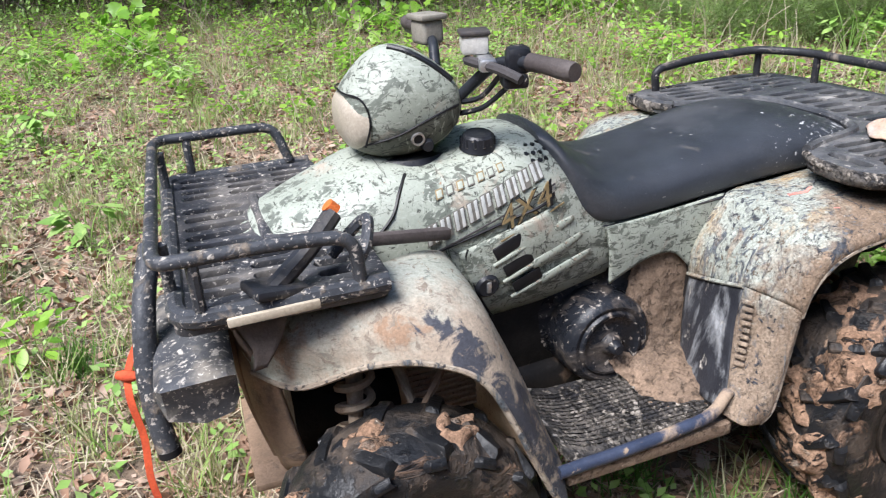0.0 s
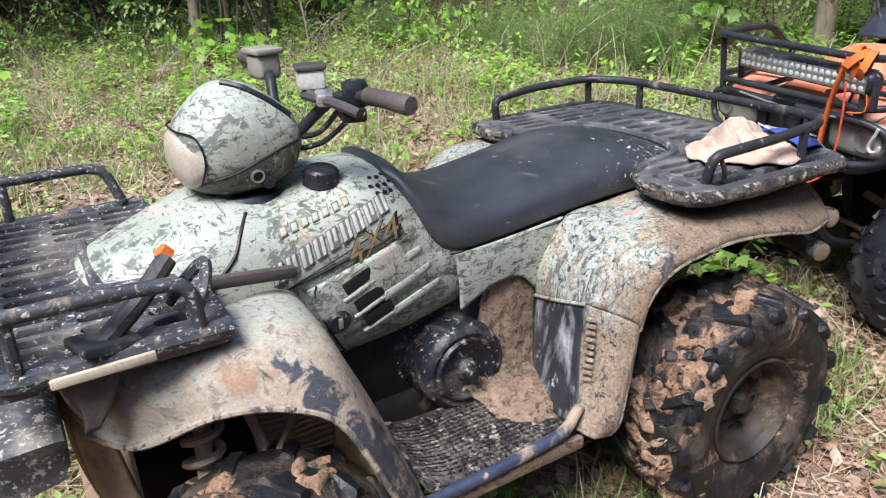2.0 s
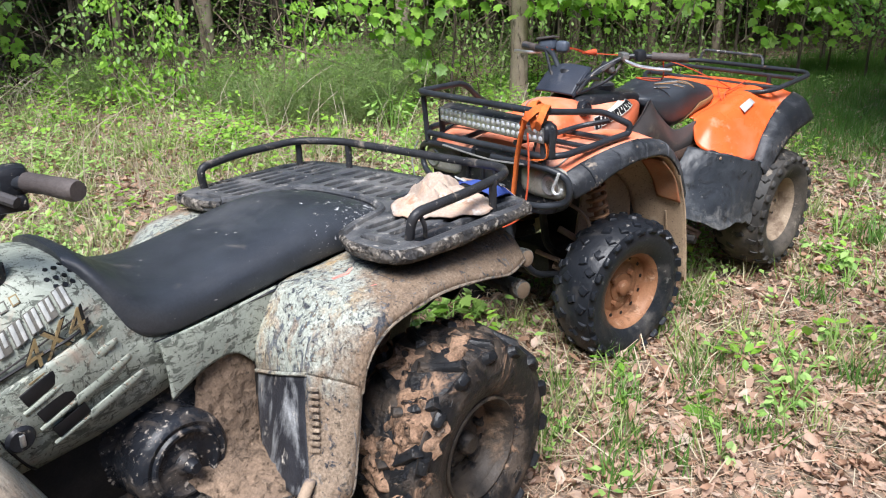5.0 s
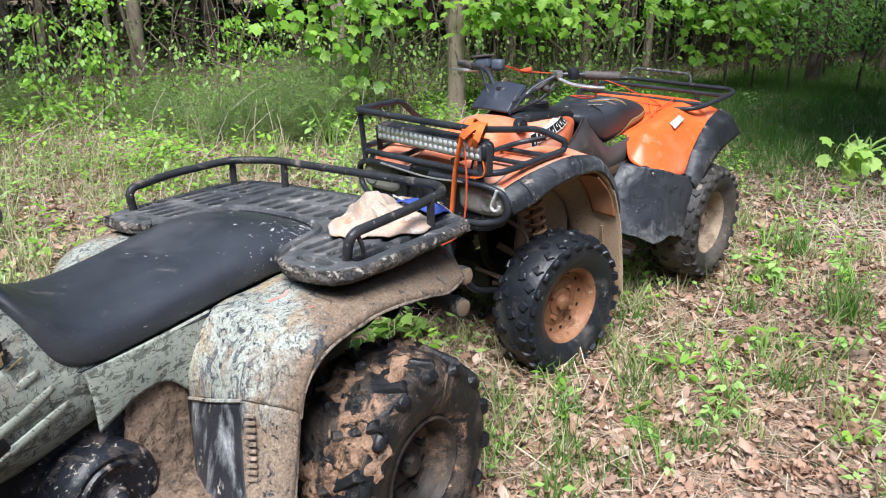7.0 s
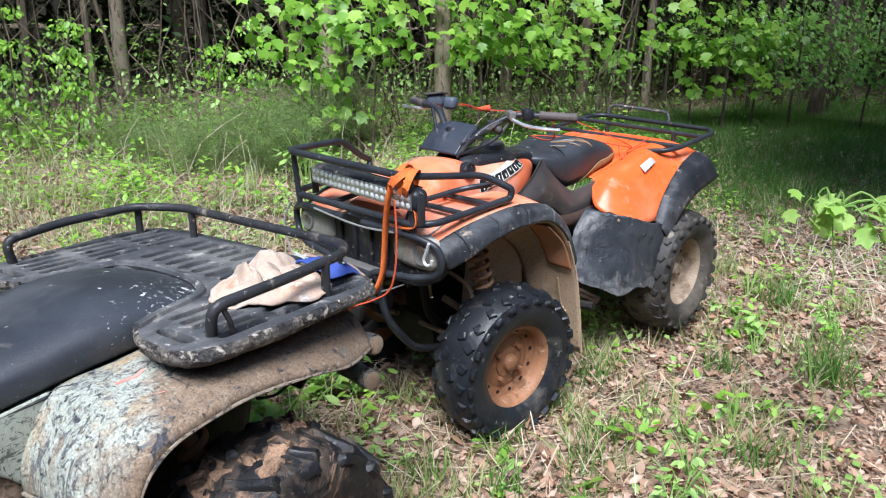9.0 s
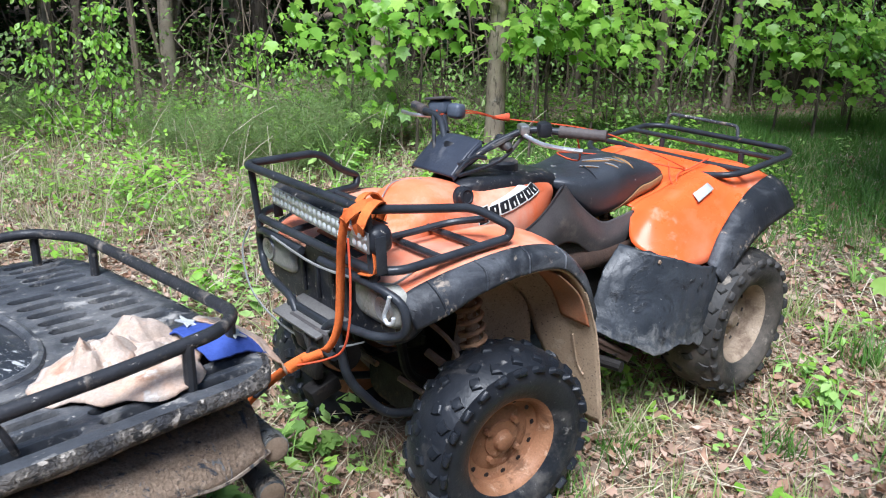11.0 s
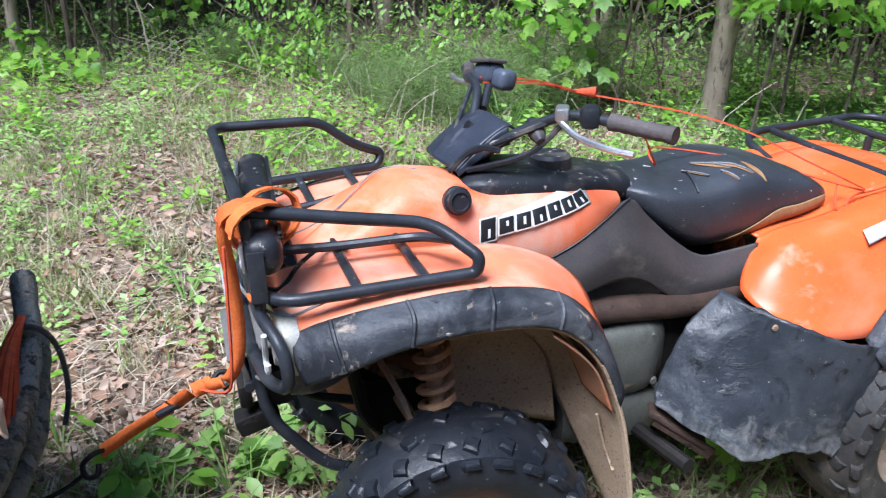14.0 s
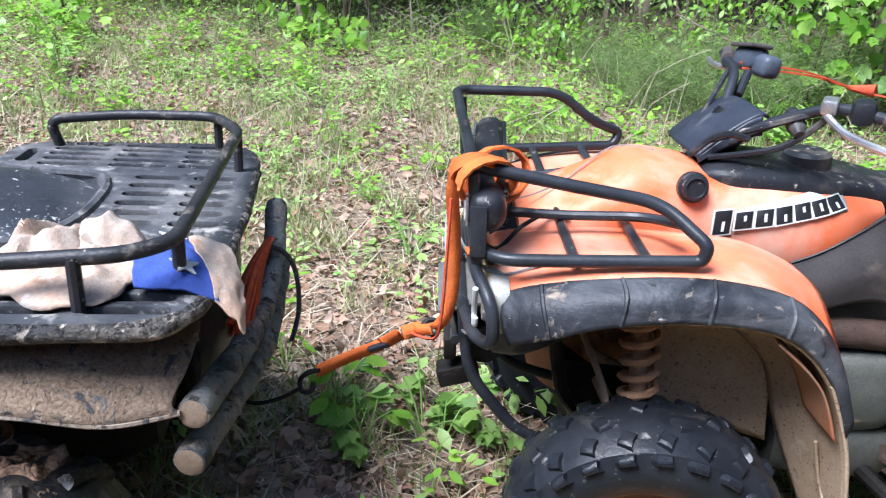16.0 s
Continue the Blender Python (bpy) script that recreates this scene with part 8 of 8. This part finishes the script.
def cloth_heap(n, rx, ry, high, seed, flop=None):
    """A softly bunched cloth: a low mound with rounded folds that run across each other and a wavy hem."""
    b = bmesh.new()
    rings = []
    for i in range(1, n + 1):
        f = i / n
        ring = []
        for k in range(3 * n):
            a = 2 * math.pi * k / (3 * n)
            hem = 1 + 0.22 * noise.noise((2.1 * math.cos(a) + seed, 2.1 * math.sin(a), seed)) + 0.10 * math.sin(3 * a + seed)
            x, y = rx * f * hem * math.cos(a), ry * f * hem * math.sin(a)
            warp = noise.noise_vector((x * 9 + seed, y * 9, seed))
            r1 = 1 - abs(noise.noise((x * 11 + 0.8 * warp[0] + seed, y * 17 + 0.8 * warp[1], seed)) * 2)
            r2 = 1 - abs(noise.noise((x * 26 + warp[0], y * 22 + warp[1] + seed, 3 * seed)) * 2)
            z = high * (1 - f ** 2.4) * (0.50 + 0.42 * r1) + 0.014 * r2 * (1 - 0.4 * f) + 0.004
            if flop:
                z += flop(x, y)
            ring.append(b.verts.new((x + 0.006 * warp[0], y + 0.006 * warp[1], max(z, 0.003) if not flop else z)))
        rings.append(ring)
    m = b.verts.new((0, 0, high * 0.75))
    for k in range(3 * n):
        b.faces.new((m, rings[0][k], rings[0][(k + 1) % (3 * n)]))
    for p, q in zip(rings, rings[1:]):
        for k in range(3 * n):
            b.faces.new((p[k], q[k], q[(k + 1) % (3 * n)], p[(k + 1) % (3 * n)]))
    return b


rag = tagged(new("rag"), "crumpled dirty white rag with a blue starred corner on the rack", "rag")
rag.matrix_basis = S_POSE @ pose(-0.17, 0.335, 0.874, 0, 0, 12)
part("cloth", cloth_heap(24, 0.145, 0.135, 0.052, 3.1), cloth, rag, matrix=pose(0.015, -0.025, 0.0), thick=0.004)
part("folded_layer", cloth_heap(20, 0.095, 0.080, 0.078, 8.4), cloth, rag, matrix=pose(0.055, -0.045, 0.004, 0, 0, 30), thick=0.004)
part("folded_layer", cloth_heap(18, 0.075, 0.090, 0.066, 11.9), cloth, rag, matrix=pose(-0.035, -0.060, 0.006, 0, 0, -25), thick=0.004)
on_rack = pose(-0.17, 0.335, 0.874, 0, 0, 12).inverted()
part("blue_corner", patch([[(-.240, .265, .905), (-.290, .250, .904), (-.330, .245, .899)], [(-.250, .315, .926), (-.308, .312, .922), (-.355, .305, .904)], [(-.258, .365, .914), (-.322, .368, .912), (-.378, .360, .888)], [(-.270, .405, .893), (-.332, .412, .890), (-.392, .400, .862)]], 26, 26, 0.008, rough=0.004), cloth_blue, rag, "blue cloth corner with white stars", matrix=on_rack, thick=0.004)
part("white_corner", patch([[(-.322, .245, .905), (-.358, .240, .896), (-.388, .245, .882)], [(-.347, .305, .910), (-.385, .300, .896), (-.412, .298, .870)], [(-.370, .362, .893), (-.408, .360, .872), (-.430, .355, .840)], [(-.384, .402, .866), (-.418, .405, .836), (-.432, .402, .806)]], 22, 20, 0.008, rough=0.005), cloth, rag, matrix=on_rack, thick=0.004)
for x, y, z, a in ((-.338, .368, .914, 10), (-.300, .268, .917, 40)):
    b = bmesh.new()
    ring = []
    for k in range(10):
        r, t = (0.024 if k % 2 == 0 else 0.010), k * math.pi / 5 + a
        px, py = r * math.cos(t), r * math.sin(t)
        ring.append(b.verts.new((x + px, y + py, z + 0.36 * px - 0.25 * py)))
    b.faces.new(ring)
    part("star", b, white_paint, rag, matrix=on_rack, smooth=False, thick=0.003)


def weathered_pole(name, pts, r, label):
    p = spline([in_s(*q) for q in pts], 22)
    b = sweep(bmesh.new(), p, [r * (1 + 0.05 * math.sin(k * 1.9) + 0.04 * math.sin(k * 0.7)) for k in range(23)], 16)
    for v in b.verts:
        v.co += Vector(noise.noise_vector(v.co * 14)) * 0.08 * r
    log = tagged(new(name), label, "log", "logs behind the quad bike")
    part("bark", b, log_skin, log)
    for e, o in ((p[0], p[1]), (p[-1], p[-2])):
        m = Matrix.Translation(e + (e - o).normalized() * 0.001) @ (e - o).to_track_quat("Z", "Y").to_matrix().to_4x4()
        part("cut_end", lathe([(0.0, .003), (r * 0.7, .003), (r * 0.93, 0.0)], 14, None, m), wood_cut, log)


log_skin = surface("grey_weathered_pole", (0.15, 0.15, 0.14), (0.25, 0.24, 0.215), 9, 0.75, bump=0.9, fine=50, layers=(((0.055, 0.06, 0.065), 10, 0.53, 0.60, 0.8, ONE), ((0.32, 0.26, 0.20), 12, 0.54, 0.64, 0.9, ONE, 0.7), ((0.09, 0.08, 0.07), 45, 0.57, 0.64, 0.9, ONE), ((0.46, 0.42, 0.37), 36, 0.62, 0.68, 0.9, ONE)))
weathered_pole("log", [(-0.354, .464, .697), (-0.395, .25, .675), (-0.420, .04, .665), (-0.43, -.15, .70), (-0.425, -.33, .765)], 0.026, "grey weathered pole tied behind the quad bike")
weathered_pole("log", [(-0.342, .461, .601), (-0.385, .28, .597), (-0.425, .06, .597), (-0.437, -.15, .625), (-0.435, -.25, .655)], 0.027, "tan weathered pole tied under the other pole")


def flat_strap(name, pts, width, label, material, category="strap", n=None, hooks=True):
    p = spline(pts, n or 8 * (len(pts) - 1))
    b = bmesh.new()
    prev = None
    for i, q in enumerate(p):
        tan = (p[min(i + 1, len(p) - 1)] - p[max(i - 1, 0)]).normalized()
        wide = tan.cross(Vector((0.36, -0.93, 0.05))).normalized() if abs(tan.z) > 0.6 else tan.cross(Vector((0, 0, 1))).cross(tan).normalized()
        wide = (wide + 0.0 * wide).normalized()
        a, c = b.verts.new(q - wide * width / 2), b.verts.new(q + wide * width / 2)
        if prev:
            b.faces.new((prev[0], a, c, prev[1]))
        prev = (a, c)
    s = tagged(new(name), label, category)
    part("webbing", b, material, s, thick=0.003)
    return s


tow = flat_strap("tow_strap", [in_r(1.950, .115, .505), in_r(1.88, .06, .510), in_r(1.808, .02, .520), in_r(1.755, .07, .580), in_r(1.705, .12, .625)], 0.034, "orange webbing tow strap with a steel hook", strap_orange)
part("buckle", box((0.055, 0.036, 0.012), (0, 0, 0), 0.003), black_paint, tow, matrix=Matrix.Translation(in_r(1.815, .018, .519)) @ R_POSE.to_3x3().to_4x4() @ pose(0, 0, 0, 0, 8, 20))
part("hook", cord([in_r(1.945, .112, .506), in_r(1.965, .13, .512), in_r(1.985, .135, .495), in_r(1.98, .15, .475), in_r(1.96, .15, .475), in_r(1.955, .135, .49)], 0.006, 7), dark_metal, tow)
part("hook", cord([in_r(1.71, .115, .622), in_r(1.69, .10, .635), in_r(1.67, .10, .63), in_r(1.668, .11, .612), in_r(1.685, .12, .605)], 0.006, 7), dark_metal, tow)
part("link", cord([in_r(1.98, .14, .48), in_r(2.03, .15, .455), in_r(2.09, .15, .44), in_r(2.14, .13, .445)], 0.005, 6), dark_metal, tow)
wrap = flat_strap("ratchet_strap", [in_r(1.72, .11, .615), in_r(1.672, .165, .655), in_r(1.645, .182, .715), in_r(1.636, .19, .80), in_r(1.637, .205, .90), in_r(1.642, .23, .99), in_r(1.632, .25, 1.062)], 0.026, "orange webbing strap wound round the front rack", strap_orange)
for k, (dx, dr) in enumerate(((0.0, .040), (0.022, .046), (-0.016, .054))):
    c = Vector((1.60 - 0.02 * k, .25, 1.036 - 0.006 * k))
    ring = [in_r(c.x + dr * math.cos(t) * 1.15, c.y + dx + 0.035 * math.sin(t + k), c.z + dr * math.sin(t)) for t in (2 * math.pi * i / 14 for i in range(15))]
    part("loop", sweep(bmesh.new(), ring, 0, flat=(0.005, 0.024)), strap_orange, wrap)
part("tail", sweep(bmesh.new(), spline([in_r(1.61, .29, 1.01), in_r(1.595, .30, .96), in_r(1.60, .31, .90), in_r(1.605, .25, .885)], 12), 0, flat=(0.024, 0.003)), strap_orange, wrap)
tagged(part("tie_cord", cord([in_r(1.645, .26, .99), in_r(1.652, .27, .88), in_r(1.66, .265, .76), in_r(1.67, .24, .68), in_r(1.69, .18, .635), in_r(1.73, .10, .60)], 0.0035, 5, 40), strap_red), "thin orange cord hanging from the front rack", "cord")

# rope bundle and dark line at the tail
bundle = tagged(new("rope_bundle"), "bundle of frayed orange rope hanging at the tail", "rope")
rgb = random.Random(5)
for k in range(22):
    ox, oy = rgb.uniform(-0.014, 0.014), rgb.uniform(-0.05, 0.05)
    part("strand", cord([in_s(-0.425 + ox * 0.3, -.13 + oy * 0.2, .755), in_s(-0.408 + ox * 0.6, -.03, .735 + oy * 0.4), in_s(-0.400 + ox, .08, .712 + oy * 0.9), in_s(-0.392 + ox * 1.2, .20 + oy * 0.4, .675 + oy * 1.2)], 0.0050, 5, 12), strap_red, bundle)
tagged(part("dark_rope", cord([in_s(-0.395, -.09, .705), in_s(-0.425, -.12, .735), in_s(-0.463, -.13, .715), in_s(-0.485, -.13, .66), in_s(-0.49, -.11, .58), in_s(-0.475, -.07, .52)], 0.006, 6, 30), black_plastic), "loose black rope looped over the pole", "rope")

# twine on the orange bike
for pts, r in (([(0.955, -.20, 1.15), (0.80, -.20, 1.135), (0.67, -.205, 1.10), (0.40, .02, 1.05), (0.20, .16, .95), (0.06, .20, .88)], 0.003),
               ([(0.955, -.22, 1.16), (0.80, -.215, 1.14), (0.67, -.21, 1.10)], 0.003),
               ([(0.10, .15, .90), (0.14, .19, .85), (0.12, .205, .82), (0.09, .19, .86), (0.02, .20, .875), (-0.05, .22, .90), (-0.10, .20, .89)], 0.003),
               ([(0.79, .25, 1.15), (0.70, .20, 1.02), (0.55, -.02, .985), (0.30, .05, .94), (0.06, .20, .875)], 0.0028)):
    tagged(part("twine", cord([in_r(*p) for p in pts], r, 4, 40), strap_red), "orange twine strung along the quad bike", "twine", "orange twine")
tagged(part("twine_tassel", hull([(-0.03, -.004, .004, .004), (0.0, -.010, .010, .010), (0.035, -.016, .016, .016)], 12, 2.0), strap_red, matrix=R_POSE @ pose(0.66, -.212, 1.10, 0, 0, 140)), "frayed orange tassel at the end of the twine", "twine")

# marker tape on the front of the camouflage bike
tape = tagged(part("marker_tape", sweep(bmesh.new(), spline([in_s(1.68, .10, .66), in_s(1.70, .20, .645), in_s(1.703, .235, .60), in_s(1.695, .245, .52), in_s(1.70, .262, .43), in_s(1.688, .268, .33)], 18), 0, flat=(0.014, 0.002)), strap_red), "torn orange marker tape hanging from the bumper", "marker tape")
part("knot", hull([(-0.022, -.008, .008, .008), (0.0, -.012, .012, .012), (0.022, -.007, .007, .008)], 10, 2.0), strap_red, tape, matrix=Matrix.Translation(in_s(1.70, .215, .645)))


# ---- small plants near the camera ----
pale_leaf = leafy("pale_maple_leaf", [(0.28, 0.48, 0.09), (0.37, 0.57, 0.13), (0.43, 0.60, 0.18)], 0.5, 0.45)
def leafy_plant(x, y, height, n, leaf, seed, label, spread=0.5, tv=MAPLE_V, tf=MAPLE_F, mat=None, group="small plants", top=0.6):
    rg = random.Random(seed)
    z = float(lie(np.array(x), np.array(y)))
    root = tagged(new("plant"), label, "plant", group)
    root.matrix_basis = Matrix.Translation((x, y, z))
    b = bmesh.new()
    tips = []
    for k in range(max(3, n // 3)):
        a = rg.uniform(0, 6.28)
        l = spread * height * rg.uniform(0.35, 1.0)
        h = height * rg.uniform(top - 0.05, 1.0)
        tip = Vector((math.cos(a) * l, math.sin(a) * l, h))
        sweep(b, spline([(0, 0, -0.02), tip * 0.45 + Vector((0, 0, h * 0.12)), tip], 6), [0.0035 * (1 - 0.1 * i) * (1 + height) for i in range(7)], 4)
        tips.append(tip)
    part("stem", b, herb_leaf, root, smooth=False)
    P, R3, S3 = [], [], []
    for k in range(n):
        t = tips[k % len(tips)]
        q = t * rg.uniform(top, 1.02)
        P.append(tuple(q))
        S3.append(leaf * rg.uniform(0.7, 1.2))
    yaw = np.array([math.atan2(p[1], p[0]) - 1.57 + rg.uniform(-0.8, 0.8) for p in P])
    ob = many("leaves", tv, tf, np.array(P), turns(yaw, np.array([rg.gauss(0, 0.3) for _ in P]), np.array([rg.gauss(-0.3, 0.3) for _ in P])), np.array(S3), mat or maple_leaf)
    ob.parent = root


sapling(3.20, 1.95, 0.92, [(0, 0, .94, .046, 13), (.06, -.09, .95, .042, 13), (-.04, .08, .95, .042, 12), (.10, -.15, .91, .038, 10)], 301, "maple sapling with large pale green leaves beside the track", 0.074, pale_leaf, 0.0034, group="small plants", stem=herb_leaf)
leafy_plant(2.39, 2.08, 0.09, 3, 0.105, 3, "small maple seedling with pale yellow green leaves", 0.5)
for k, (x, y, h, n, l) in enumerate(((2.69, 1.97, .16, 22, .040), (2.94, 1.66, .13, 16, .042), (2.28, 1.85, .12, 14, .040), (3.34, 2.17, .12, 16, .038), (3.95, 3.03, .14, 26, .045), (4.18, 2.54, .16, 24, .045), (3.72, 2.63, .12, 20, .04), (2.22, 2.40, .12, 18, .045), (2.89, 2.42, .10, 14, .04), (4.27, 3.18, .18, 30, .05), (5.0, 3.72, .2, 30, .06), (3.82, 2.86, .14, 22, .045), (1.68, 4.2, .26, 26, .085), (1.68, 4.54, .22, 24, .08), (1.94, 3.25, .18, 20, .06), (1.45, 2.97, .20, 16, .085), (1.73, 2.99, .22, 24, .07), (1.57, 2.87, .16, 14, .08), (1.22, 4.05, .2, 24, .06), (1.18, 3.11, .15, 18, .06))):
    leafy_plant(x, y, h, n, l, 330 + k, "bright green weed with soft oval leaves on the leaf litter", 0.75, OVAL_V, OVAL_F, maple_leaf if k % 2 else herb_leaf, "low weeds", 0.45)
leafy_plant(2.14, 2.16, 0.07, 3, 0.06, 4, "small maple seedling with pale yellow green leaves", 0.5)
for k, (x, y, h, n, l) in enumerate(((2.80, 2.05, .20, 26, .045), (2.95, 2.25, .14, 16, .04), (3.15, 2.20, .15, 18, .05), 
                                     (1.45, 4.20, .22, 26, .07), (2.62, 1.95, .12, 16, .04), (3.45, 2.05, .16, 20, .05), (2.60, 6.2, .45, 40, .10), (-1.7, 3.2, .25, 20, .11), (-1.55, 2.6, .12, 12, .07), (-2.4, 5.6, .35, 40, .10), (-3.9, 5.9, .4, 36, .12), (-2.9, 4.6, .3, 30, .09), (0.75, 3.5, .2, 24, .06), (3.9, 2.75, .16, 22, .06), (4.2, 2.6, .2, 24, .06))):
    leafy_plant(x, y, h, n, l, 30 + k, "low weed with fresh green oval leaves", 0.55, OVAL_V, OVAL_F, herb_leaf, "low weeds")

for k, (x, y, h, n, l) in enumerate(((1.62, 2.84, .16, 12, .075), (1.80, 2.96, .14, 12, .065), (1.46, 2.98, .14, 9, .06), (1.92, 3.05, .14, 12, .06), (1.70, 3.10, .12, 10, .06))):
    leafy_plant(x, y, h, n, l, 130 + k, "low maple seedling with green leaves between the bikes", 0.6, mat=bush_leaf, group="maple seedlings")


def grass_tuft(x, y, n, h, seed):
    rg = np.random.default_rng(seed)
    bv = [(-0.5, 0, 0), (0.5, 0, 0), (0.4, 0.10, 0.45), (-0.4, 0.10, 0.45), (0.0, 0.42, 0.95)]
    px, py = x + rg.normal(0, 0.05, n), y + rg.normal(0, 0.05, n)
    hh = rg.uniform(0.5, 1, n) * h
    ob = many("grass_tuft", bv, [(0, 1, 2), (0, 2, 3), (3, 2, 4)], np.stack([px, py, lie(px, py)], -1), turns(rg.uniform(0, 6.28, n), rg.normal(0, 0.2, n), rg.normal(0, 0.2, n)), np.stack([rg.uniform(0.004, 0.008, n), hh, hh], -1), grass_green)
    tagged(ob, "tuft of fresh green grass beside the track", "grass", "grass tufts")


for k, (x, y, n, h) in enumerate(((3.81, 2.31, 120, .30), (3.05, 2.0, 70, .16), (2.7, 2.35, 60, .14), (1.2, 1.75, 90, .22), (0.75, 1.85, 90, .20), (0.95, 1.65, 80, .22), (4.3, 3.0, 90, .25), (-1.1, 2.2, 70, .2), (2.45, 1.85, 50, .14), (3.5, 2.6, 50, .15), (1.95, 2.4, 50, .14), (2.0, 2.0, 60, .15), (2.15, 2.2, 60, .16), (2.3, 2.45, 55, .14), (1.88, 1.85, 60, .15), (2.12, 1.85, 50, .13), (2.5, 2.25, 55, .15), (1.8, 2.15, 60, .14), (2.35, 2.0, 45, .12), (2.6, 2.65, 60, .16), (2.9, 2.75, 60, .15))):
    grass_tuft(x, y, n, h, 80 + k)
